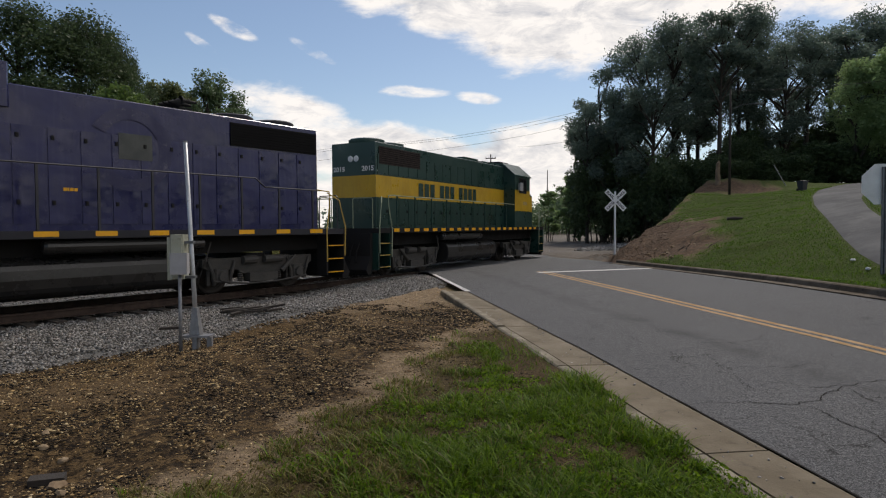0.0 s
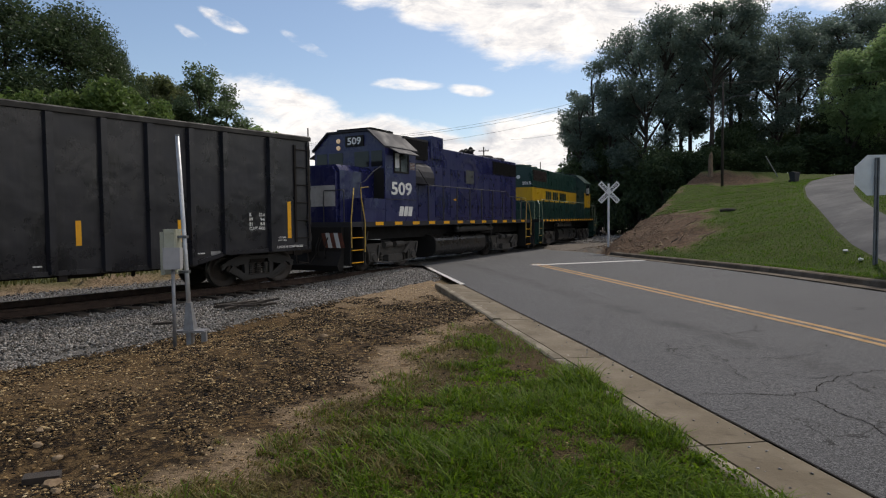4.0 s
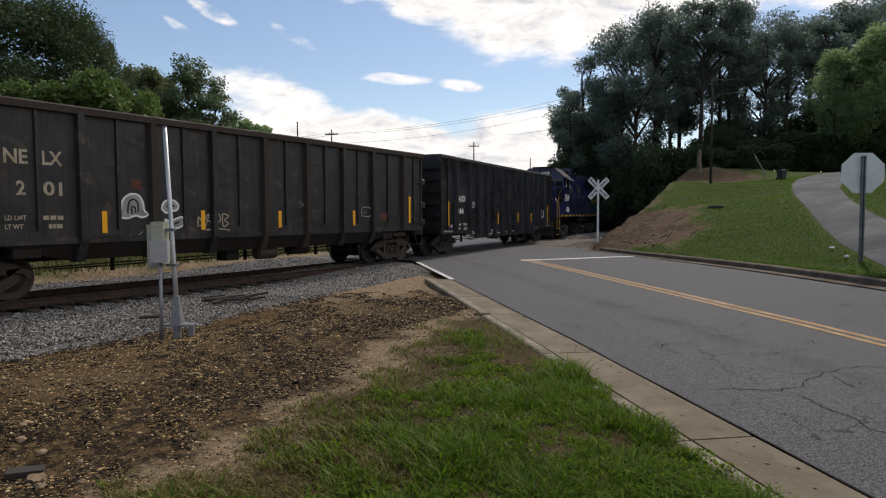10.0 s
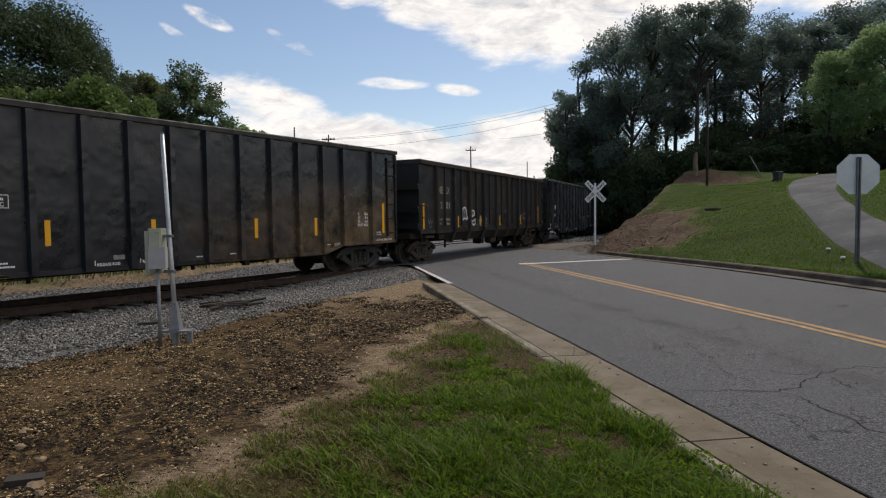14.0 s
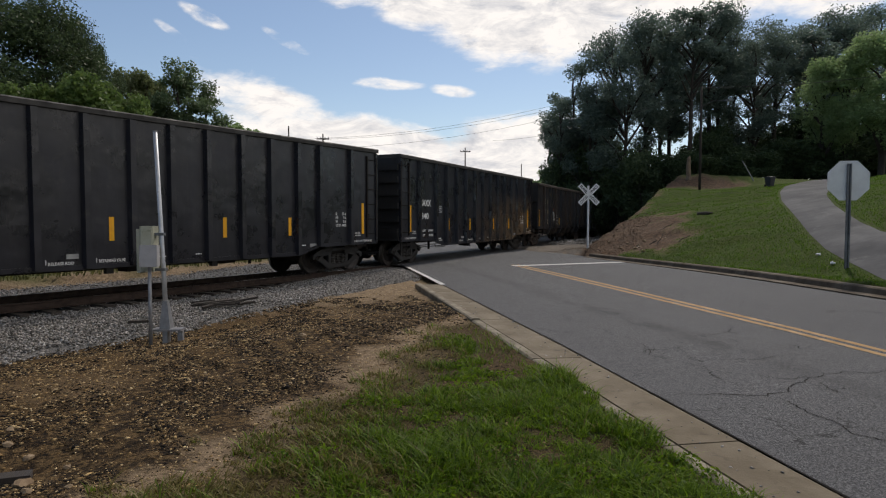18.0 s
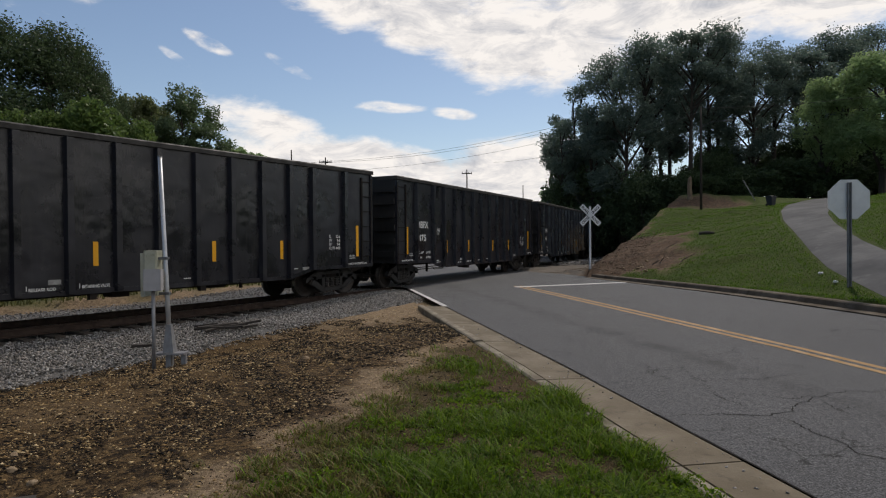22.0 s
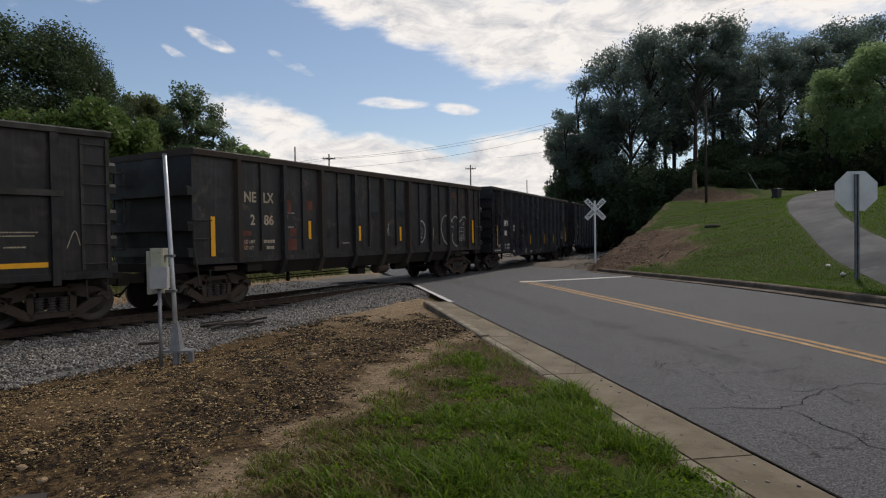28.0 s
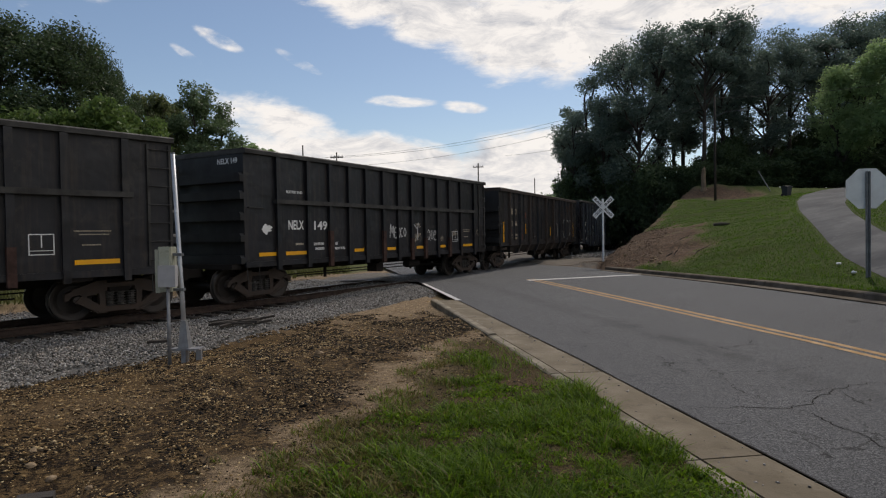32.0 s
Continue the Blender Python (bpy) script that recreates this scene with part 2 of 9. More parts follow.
def ground_material():
    m, n, l, b = nodes_of("soil and turf")
    vec = coords(n, l, vary=False)

    def attr(name):
        a = n.new("ShaderNodeAttribute")
        a.attribute_name = name
        return a.outputs["Fac"]
    f1, r1 = noise_fac(n, l, vec, 1.3, 6, 0.65)
    f2, r2 = noise_fac(n, l, vec, 9.0, 6, 0.7, 0.38, 0.62)
    f3, r3 = noise_fac(n, l, vec, 38.0, 6, 0.8, 0.42, 0.58)
    f4, r4 = noise_fac(n, l, vec, 4.0, 7, 0.75, 0.44, 0.56, 0.5)
    sand = mixed(n, l, f2, (0.320, 0.232, 0.148), (0.150, 0.104, 0.062))
    sand = mixed(n, l, scaled(n, l, f3, 0.5), sand, (0.46, 0.335, 0.205))
    f6, _ = noise_fac(n, l, vec, 6.5, 9, 0.78, 0.47, 0.54, 0.7)
    f7, _ = noise_fac(n, l, coords(n, l, (1.0, 1.6, 1.0), False), 11.0, 8, 0.75, 0.50, 0.57, 0.5)
    sand = mixed(n, l, scaled(n, l, f7, 0.45), sand, (0.060, 0.040, 0.022))
    dark = mixed(n, l, f3, (0.008, 0.0055, 0.0035), (0.078, 0.048, 0.022))
    dark = mixed(n, l, scaled(n, l, f6, 0.50), dark, (0.275, 0.175, 0.078))
    dark = mixed(n, l, scaled(n, l, f7, 0.85), dark, (0.007, 0.005, 0.0035))
    pebble = mixed(n, l, f3, (0.235, 0.142, 0.055), (0.040, 0.024, 0.011))
    pebble = mixed(n, l, scaled(n, l, f2, 0.5), pebble, (0.130, 0.078, 0.032))
    pebble = mixed(n, l, scaled(n, l, f7, 0.55), pebble, (0.030, 0.019, 0.010))
    clay = mixed(n, l, f2, (0.142, 0.084, 0.052), (0.052, 0.034, 0.023))
    clay = mixed(n, l, scaled(n, l, f4, 0.5), clay, (0.185, 0.122, 0.074))
    f9, _ = noise_fac(n, l, coords(n, l, (2.2, 2.2, 0.5), False), 2.4, 8, 0.75, 0.47, 0.58, 0.6)
    clay = mixed(n, l, scaled(n, l, f9, 0.6), clay, (0.050, 0.036, 0.024))
    thatch = mixed(n, l, f3, (0.038, 0.024, 0.012), (0.126, 0.084, 0.040))
    turf = mixed(n, l, f2, (0.040, 0.074, 0.007), (0.074, 0.108, 0.012))
    turf = mixed(n, l, scaled(n, l, f1, 0.4), turf, (0.084, 0.074, 0.024))
    turf = mixed(n, l, scaled(n, l, f3, 0.5), turf, (0.022, 0.034, 0.008))
    gravel = mixed(n, l, f3, (0.25, 0.228, 0.198), (0.115, 0.104, 0.090))
    col = mixed(n, l, attr("dark"), sand, dark)
    col = mixed(n, l, attr("pebble"), col, pebble)
    col = mixed(n, l, attr("gravel"), col, gravel)
    col = mixed(n, l, attr("clay"), col, clay)
    col = mixed(n, l, attr("turf"), col, turf)
    col = mixed(n, l, attr("thatch"), col, thatch)
    l.new(col, b.inputs["Base Color"])
    b.inputs["Roughness"].default_value, b.inputs["Specular IOR Level"].default_value = 0.95, 0.15
    h = n.new("ShaderNodeMath")
    h.operation = "ADD"
    l.new(r2, h.inputs[0])
    l.new(scaled(n, l, r3, 0.4), h.inputs[1])
    bumped(n, l, b, h.outputs[0], 1.0, 0.06)
    return m


def asphalt_material():
    m, n, l, b = nodes_of("old asphalt")
    vec = coords(n, l, vary=False)
    f1, _ = noise_fac(n, l, vec, 0.35, 6, 0.6)
    f2, r2 = noise_fac(n, l, vec, 42.0, 6, 0.95, 0.50, 0.56)
    f5, _ = noise_fac(n, l, vec, 120.0, 3, 0.85, 0.50, 0.60)
    f3, _ = noise_fac(n, l, coords(n, l, (1.2, 0.12, 1), False), 1.6, 5, 0.6, 0.5, 0.75)
    col = mixed(n, l, f1, (0.041, 0.041, 0.045), (0.061, 0.061, 0.065))
    col = mixed(n, l, scaled(n, l, f2, 0.72), col, (0.200, 0.200, 0.205))
    col = mixed(n, l, scaled(n, l, f5, 0.75), col, (0.026, 0.026, 0.028))
    col = mixed(n, l, scaled(n, l, f3, 0.45), col, (0.07, 0.07, 0.07))
    chips = n.new("ShaderNodeTexVoronoi")
    chips.inputs["Scale"].default_value = 118.0
    l.new(vec, chips.inputs["Vector"])
    sep = n.new("ShaderNodeSeparateColor")
    l.new(chips.outputs["Color"], sep.inputs[0])
    bright, dim = n.new("ShaderNodeMapRange"), n.new("ShaderNodeMapRange")
    bright.inputs["From Min"].default_value, bright.inputs["From Max"].default_value = 0.72, 0.98
    dim.inputs["From Min"].default_value, dim.inputs["From Max"].default_value = 0.30, 0.05
    l.new(sep.outputs[0], bright.inputs["Value"])
    l.new(sep.outputs[0], dim.inputs["Value"])
    col = mixed(n, l, scaled(n, l, bright.outputs[0], 0.6), col, (0.215, 0.215, 0.215))
    col = mixed(n, l, scaled(n, l, dim.outputs[0], 0.8), col, (0.012, 0.012, 0.013))
    # a dark oily band along one wheel track
    tco, dot = n.new("ShaderNodeTexCoord"), n.new("ShaderNodeVectorMath")
    dot.operation = "DOT_PRODUCT"
    dot.inputs[1].default_value = (0.978, 0.21, 0.0)
    l.new(tco.outputs["Object"], dot.inputs[0])
    band = n.new("ShaderNodeMapRange")
    band.interpolation_type = "SMOOTHSTEP"
    band.inputs["From Min"].default_value, band.inputs["From Max"].default_value = 0.48, 0.0
    away = n.new("ShaderNodeMath")
    away.operation = "ABSOLUTE"
    less = n.new("ShaderNodeMath")
    less.operation, less.inputs[1].default_value = "SUBTRACT", 5.50
    l.new(dot.outputs["Value"], less.inputs[0])
    l.new(less.outputs[0], away.inputs[0])
    l.new(away.outputs[0], band.inputs["Value"])
    f8, _ = noise_fac(n, l, vec, 1.1, 7, 0.7, 0.36, 0.66, 0.4)
    col = mixed(n, l, scaled(n, l, scaled(n, l, band.outputs[0], f8), 0.72), col, (0.030, 0.030, 0.031))
    # branching cracks
    warp = n.new("ShaderNodeTexNoise")
    warp.inputs["Scale"].default_value, warp.inputs["Detail"].default_value = 1.9, 9
    warp.inputs["Roughness"].default_value = 0.66
    l.new(vec, warp.inputs["Vector"])
    wmixn = n.new("ShaderNodeMix")
    wmixn.data_type, wmixn.blend_type = "RGBA", "LINEAR_LIGHT"
    wmixn.inputs[0].default_value = 0.28
    l.new(vec, wmixn.inputs[6])
    l.new(warp.outputs["Color"], wmixn.inputs[7])
    vo = n.new("ShaderNodeTexVoronoi")
    vo.feature = "DISTANCE_TO_EDGE"
    vo.inputs["Scale"].default_value = 0.62
    l.new(wmixn.outputs[2], vo.inputs["Vector"])
    cr = n.new("ShaderNodeMapRange")
    cr.inputs["From Min"].default_value, cr.inputs["From Max"].default_value = 0.0052, 0.0026
    l.new(vo.outputs["Distance"], cr.inputs["Value"])
    gate, _ = noise_fac(n, l, vec, 0.9, 5, 0.65, 0.50, 0.57)
    crack = scaled(n, l, cr.outputs[0], gate)
    col = mixed(n, l, scaled(n, l, crack, 1.0), col, (0.010, 0.010, 0.010))
    l.new(col, b.inputs["Base Color"])
    b.inputs["Roughness"].default_value, b.inputs["Specular IOR Level"].default_value = 0.82, 0.26
    bumped(n, l, b, r2, 0.6, 0.006)
    return m


def leaf_material(name, a, c, through_amount=0.3, gloss=0.5):
    m, n, l, b = nodes_of(name)
    geo = n.new("ShaderNodeNewGeometry")
    vec = coords(n, l, vary=False)
    f, _ = noise_fac(n, l, vec, 0.35, 4, 0.6)
    col = mixed(n, l, geo.outputs["Random Per Island"], a, c)
    col = mixed(n, l, scaled(n, l, f, 0.4), col, a)
    l.new(col, b.inputs["Base Color"])
    b.inputs["Roughness"].default_value, b.inputs["Specular IOR Level"].default_value = 0.5, gloss
    tr = n.new("ShaderNodeBsdfTranslucent")
    l.new(col, tr.inputs["Color"])
    mx = n.new("ShaderNodeMixShader")
    mx.inputs[0].default_value = through_amount
    l.new(b.outputs[0], mx.inputs[1])
    l.new(tr.outputs[0], mx.inputs[2])
    l.new(mx.outputs[0], n["Material Output"].inputs["Surface"])
    return m


def stone_material(name, tones):
    m, n, l, b = nodes_of(name)
    geo = n.new("ShaderNodeNewGeometry")
    ramp = n.new("ShaderNodeValToRGB")
    els = ramp.color_ramp.elements
    els[0].position, els[0].color = 0.0, (*tones[0], 1)
    els[1].position, els[1].color = 1.0, (*tones[-1], 1)
    for i, t in enumerate(tones[1:-1]):
        els.new((i + 1) / (len(tones) - 1)).color = (*t, 1)
    l.new(geo.outputs["Random Per Island"], ramp.inputs[0])
    vec = coords(n, l, vary=False)
    f, r = noise_fac(n, l, vec, 40, 4, 0.7)
    l.new(mixed(n, l, scaled(n, l, f, 0.4), ramp.outputs[0], tones[1]), b.inputs["Base Color"])
    b.inputs["Roughness"].default_value, b.inputs["Specular IOR Level"].default_value = 0.85, 0.2
    bumped(n, l, b, r, 0.4, 0.01)
    return m


def glass_material():
    m, n, l, b = nodes_of("window glass")
    b.inputs["Base Color"].default_value = (0.010, 0.012, 0.015, 1)
    b.inputs["Roughness"].default_value, b.inputs["IOR"].default_value = 0.06, 1.5
    b.inputs["Specular IOR Level"].default_value = 0.35
    return m


def lamp_material():
    m, n, l, b = nodes_of("headlight glow")
    b.inputs["Base Color"].default_value = (0.75, 0.52, 0.36, 1)
    b.inputs["Emission Color"].default_value = (1.0, 0.75, 0.45, 1)
    b.inputs["Emission Strength"].default_value = 0.15
    return m


M_GROUND, M_ASPHALT = ground_material(), asphalt_material()
M_CONCRETE = surface("worn concrete", (0.206, 0.168, 0.117), (0.140, 0.114, 0.079), 1.5, 0.88, bump=0.6, spots=(0.085, 0.070, 0.050), spots_amount=0.65, spec=0.2)
M_CURB = surface("curb concrete", (0.30, 0.26, 0.19), (0.16, 0.135, 0.10), 2.5, 0.88, bump=0.5, spec=0.2, spots=(0.12, 0.10, 0.08), spots_amount=0.7)
M_CURB_DIRTY = surface("mud-stained curb", (0.150, 0.122, 0.090), (0.085, 0.066, 0.047), 2.2, 0.9, bump=0.5, spec=0.15, spots=(0.05, 0.038, 0.027), spots_amount=0.8)
M_CRACK = surface("grit-filled crack", (0.010, 0.0095, 0.009), (0.020, 0.018, 0.016), 14, 0.95, bump=0.2, spec=0.1)
M_YLINE = surface("yellow road paint", (0.37, 0.190, 0.030), (0.26, 0.140, 0.032), 3, 0.7, bump=0.3, spots=(0.13, 0.12, 0.11), spots_amount=0.75)
M_WLINE = surface("white road paint", (0.62, 0.60, 0.57), (0.45, 0.44, 0.42), 3, 0.7, bump=0.3, spots=(0.16, 0.15, 0.15), spots_amount=0.8)
M_BALLAST = stone_material("ballast stone", [(0.030, 0.025, 0.020), (0.17, 0.157, 0.140), (0.27, 0.262, 0.250), (0.36, 0.315, 0.275), (0.56, 0.54, 0.51)])
M_PEBBLE = stone_material("brown pebbles", [(0.050, 0.030, 0.014), (0.25, 0.155, 0.066), (0.50, 0.34, 0.155), (0.78, 0.62, 0.38)])
M_CLOD = stone_material("dark soil clods", [(0.003, 0.0022, 0.0015), (0.005, 0.0035, 0.0022), (0.008, 0.0055, 0.0032), (0.020, 0.013, 0.006), (0.10, 0.063, 0.026), (0.62, 0.44, 0.22)])
M_RAIL = surface("rusty rail", (0.058, 0.031, 0.019), (0.028, 0.017, 0.013), 6, 0.8, bump=0.3)
M_RAILTOP = surface("polished rail head", (0.32, 0.31, 0.30), (0.16, 0.13, 0.11), 5, 0.4, 0.8, bump=0.1)
M_TIE = surface("creosoted wood", (0.038, 0.030, 0.025), (0.080, 0.064, 0.050), 4, 0.9, bump=0.6, stretch=(6, 1, 1))
# blue cast of the next two blacks: reflected sky put into the paint colour
M_WAGON = surface("black wagon paint", (0.0078, 0.0081, 0.0118), (0.0165, 0.0168, 0.0245), 0.8, 0.32, bump=0.10, wave=0.45, streak=(0.040, 0.037, 0.038), streak_amount=0.35, spots=(0.085, 0.078, 0.070), spots_amount=0.22)
M_WAGON_DUSTY = dusty_end(surface("wagon paint with brown dust at one end", (0.0075, 0.0085, 0.0122), (0.0155, 0.0170, 0.0250), 0.8, 0.33, bump=0.12, wave=0.75, streak=(0.028, 0.029, 0.032), streak_amount=0.4, spots=(0.060, 0.057, 0.053), spots_amount=0.2))
M_WAGON_OLD = surface("rusty old wagon paint", (0.0085, 0.0090, 0.0112), (0.0225, 0.0220, 0.0255), 0.9, 0.50, bump=0.25, wave=0.9, spec=0.4, streak=(0.070, 0.047, 0.034), streak_amount=0.5, spots=(0.14, 0.095, 0.060), spots_amount=0.4)
M_WAGON_C = surface("worn black wagon paint", (0.0080, 0.0083, 0.0108), (0.0205, 0.0202, 0.0240), 0.9, 0.48, bump=0.2, wave=0.8, spec=0.35, streak=(0.062, 0.046, 0.036), streak_amount=0.5, spots=(0.075, 0.060, 0.048), spots_amount=0.35)
M_END = surface("sooty wagon end", (0.0055, 0.0055, 0.0062), (0.012, 0.0115, 0.0120), 1.4, 0.62, bump=0.12, streak=(0.026, 0.022, 0.019), streak_amount=0.4)
M_RIM_RUST = surface("rust on rims and ribs", (0.022, 0.0175, 0.0155), (0.050, 0.033, 0.024), 2.5, 0.85, bump=0.3, spots=(0.024, 0.02, 0.02), spots_amount=0.7)
M_RIM_GREY = surface("grey rim steel", (0.048, 0.044, 0.040), (0.026, 0.024, 0.022), 2.5, 0.75, bump=0.2)
M_UNDER = surface("grimy underframe", (0.012, 0.011, 0.010), (0.028, 0.022, 0.019), 3, 0.85, bump=0.3, spec=0.25)
M_TRUCK = surface("brown truck castings", (0.036, 0.026, 0.021), (0.066, 0.045, 0.034), 4, 0.85, bump=0.4, spots=(0.022, 0.019, 0.018), spots_amount=0.6)
M_WHEEL = surface("wheel steel", (0.022, 0.019, 0.018), (0.048, 0.037, 0.031), 4, 0.55, 0.3, bump=0.15)
M_TREAD = surface("polished tread", (0.20, 0.19, 0.185), (0.12, 0.11, 0.10), 4, 0.42, 0.8, bump=0.05)
M_SPRING = surface("spring steel", (0.085, 0.078, 0.072), (0.045, 0.038, 0.034), 8, 0.6, 0.2)
M_TRUCK_BLACK = surface("black truck castings", (0.016, 0.0155, 0.016), (0.034, 0.031, 0.030), 4, 0.6, bump=0.3)
M_LETTER = surface("white stencil paint", (0.84, 0.83, 0.81), (0.70, 0.69, 0.67), 6, 0.6, bump=0.0, spots=(0.25, 0.24, 0.23), spots_amount=0.3)
M_LETTER_OLD = surface("faded stencil paint", (0.50, 0.44, 0.34), (0.30, 0.24, 0.17), 6, 0.7, bump=0.0, spots=(0.05, 0.04, 0.035), spots_amount=0.8)
M_STRIPE = surface("yellow reflective strip", (0.92, 0.45, 0.012), (0.82, 0.38, 0.012), 5, 0.4, bump=0.0)
M_RED = surface("faded red oxide", (0.16, 0.045, 0.025), (0.09, 0.03, 0.02), 4, 0.8, bump=0.1, spots=(0.03, 0.02, 0.02), spots_amount=0.6)
M_BLUE = surface("faded dark blue loco paint", (0.0080, 0.0100, 0.058), (0.020, 0.022, 0.098), 0.7, 0.28, bump=0.08, wave=0.5, streak=(0.070, 0.070, 0.145), streak_amount=0.35, spots=(0.050, 0.048, 0.090), spots_amount=0.45)
M_BLUE_TOP = surface("sooty blue roof paint", (0.013, 0.013, 0.020), (0.026, 0.025, 0.031), 1.5, 0.75, bump=0.1)
M_SILVER = surface("grey nose paint", (0.46, 0.46, 0.46), (0.32, 0.31, 0.31), 2.5, 0.6, bump=0.05, spots=(0.08, 0.075, 0.07), spots_amount=0.4)
M_GHOST = surface("chalky worn patch", (0.026, 0.026, 0.088), (0.015, 0.015, 0.066), 2.6, 0.4, bump=0.05, spots=(0.20, 0.195, 0.23), spots_amount=0.5)
M_OLIVE = surface("olive overpaint", (0.080, 0.085, 0.078), (0.060, 0.063, 0.062), 3, 0.6, bump=0.05)
M_GREEN = surface("dark green loco paint", (0.0075, 0.031, 0.026), (0.013, 0.045, 0.037), 1.2, 0.36, bump=0.06, streak=(0.030, 0.060, 0.045), streak_amount=0.4)
M_YELLOW = surface("yellow loco paint", (0.56, 0.34, 0.010), (0.46, 0.27, 0.015), 1.5, 0.42, bump=0.05, streak=(0.33, 0.19, 0.03), streak_amount=0.4)
M_BLACK = surface("black running gear", (0.009, 0.009, 0.010), (0.020, 0.018, 0.017), 3, 0.8, bump=0.25, spec=0.25)
M_TANK = surface("oily black tank", (0.016, 0.016, 0.017), (0.022, 0.021, 0.020), 1.2, 0.30, bump=0.04)
M_GRILLE = surface("dark grille", (0.006, 0.006, 0.007), (0.012, 0.011, 0.011), 6, 0.85, bump=0.1, spec=0.15)
M_GRILLE_RED = surface("rusty radiator grille", (0.035, 0.014, 0.010), (0.02, 0.012, 0.010), 5, 0.75, bump=0.2)
M_RAILING = surface("grimy handrail paint", (0.018, 0.018, 0.026), (0.045, 0.043, 0.050), 6, 0.55)
M_RAIL_YEL = surface("yellow grab rail paint", (0.55, 0.36, 0.06), (0.38, 0.26, 0.07), 6, 0.5)
M_RAIL_GRN = surface("pale grab rail paint", (0.30, 0.33, 0.22), (0.18, 0.22, 0.15), 6, 0.5)
M_GLASS, M_LAMP = glass_material(), lamp_material()
M_ALU = surface("brushed aluminium", (0.52, 0.53, 0.55), (0.40, 0.41, 0.43), 5, 0.42, 0.55, bump=0.1)
M_GALV = surface("dull galvanised steel", (0.30, 0.30, 0.31), (0.21, 0.21, 0.22), 6, 0.5, 0.4, bump=0.1)
M_CREAM = surface("stained cream cabinet paint", (0.43, 0.43, 0.35), (0.34, 0.34, 0.26), 4, 0.6, bump=0.1, spots=(0.14, 0.16, 0.09), spots_amount=0.55)
M_GREYBOX = surface("light grey plastic", (0.42, 0.41, 0.42), (0.36, 0.35, 0.36), 6, 0.5, bump=0.05)
M_SIGN = surface("white sign sheeting", (0.70, 0.71, 0.72), (0.60, 0.61, 0.62), 5, 0.55, bump=0.03)
M_SIGNBACK = surface("unpainted sign back", (0.66, 0.67, 0.67), (0.56, 0.57, 0.57), 3, 0.5, 0.15, bump=0.05)
M_POST = surface("grey steel post", (0.16, 0.17, 0.18), (0.11, 0.115, 0.12), 6, 0.55, 0.3)
M_INK = surface("black sign letters", (0.02, 0.02, 0.02), (0.03, 0.03, 0.03), 6, 0.6)
M_BARK = surface("tree bark", (0.060, 0.046, 0.035), (0.028, 0.022, 0.018), 3, 0.95, bump=0.8, stretch=(3, 3, 0.6))
M_STUMP = surface("weathered bare wood", (0.20, 0.145, 0.095), (0.11, 0.078, 0.052), 5, 0.9, bump=0.5, stretch=(3, 3, 0.5))
M_POLEWOOD = surface("weathered pole wood", (0.042, 0.031, 0.025), (0.026, 0.020, 0.017), 3, 0.9, bump=0.5, stretch=(5, 5, 0.5))
M_WIRE = surface("black cable", (0.012, 0.012, 0.013), (0.02, 0.02, 0.02), 2, 0.7, bump=0)
M_BIN = surface("dark plastic bin", (0.009, 0.012, 0.018), (0.014, 0.017, 0.024), 4, 0.6, bump=0.05)
M_LITTER = surface("crumpled white paper", (0.74, 0.75, 0.76), (0.6, 0.6, 0.6), 8, 0.7, bump=0.3)
# the oak leaves' pale blue tint is distant haze put into their colour
M_LEAF_HAZED = leaf_material("oak leaves with haze tint", (0.092, 0.134, 0.112), (0.176, 0.230, 0.180), 0.55, 0.4)
M_LEAF_MID = leaf_material("green leaves", (0.082, 0.128, 0.062), (0.155, 0.210, 0.100), 0.5)
M_LEAF_LIGHT = leaf_material("light green leaves", (0.205, 0.300, 0.130), (0.330, 0.440, 0.200), 0.6, 0.4)
M_LEAF_OLIVE = leaf_material("olive leaves", (0.100, 0.125, 0.050), (0.180, 0.205, 0.085), 0.5)
M_LEAF_DEEP = leaf_material("deep green leaves", (0.040, 0.066, 0.030), (0.092, 0.130, 0.056), 0.4, 0.3)
M_LEAF_VINE = leaf_material("vine leaves", (0.080, 0.136, 0.034), (0.160, 0.225, 0.064), 0.45, 0.3)
M_GRASS = leaf_material("grass blades", (0.034, 0.078, 0.004), (0.225, 0.345, 0.022), 0.5, 0.15)
M_STRAW = leaf_material("dry grass", (0.090, 0.078, 0.022), (0.265, 0.220, 0.075), 0.4, 0.15)
M_FIELD = leaf_material("rough olive grass", (0.060, 0.066, 0.020), (0.165, 0.160, 0.055), 0.4, 0.15)
M_RUBBLE = stone_material("grey brown rubble", [(0.05, 0.035, 0.026), (0.125, 0.082, 0.054), (0.19, 0.135, 0.092), (0.30, 0.24, 0.18)])
M_BANK_GRASS = leaf_material("short bank grass", (0.042, 0.098, 0.005), (0.140, 0.250, 0.016), 0.45, 0.12)
M_RUST_FOOT = surface("red-brown primer", (0.072, 0.028, 0.018), (0.034, 0.017, 0.013), 4, 0.8, bump=0.2, spots=(0.014, 0.012, 0.012), spots_amount=0.6)
M_RUST_PATCH = surface("flaking rust patch", (0.15, 0.055, 0.022), (0.07, 0.035, 0.02), 9, 0.85, bump=0.3, spots=(0.30, 0.19, 0.09), spots_amount=0.6)
M_SPRAY = surface("white spray paint", (0.62, 0.61, 0.59), (0.40, 0.39, 0.38), 5, 0.7, bump=0.0)
M_CHALK = surface("thin chalky spray paint", (0.42, 0.42, 0.41), (0.20, 0.20, 0.20), 5, 0.7, bump=0.0, spots=(0.06, 0.06, 0.06), spots_amount=0.5)
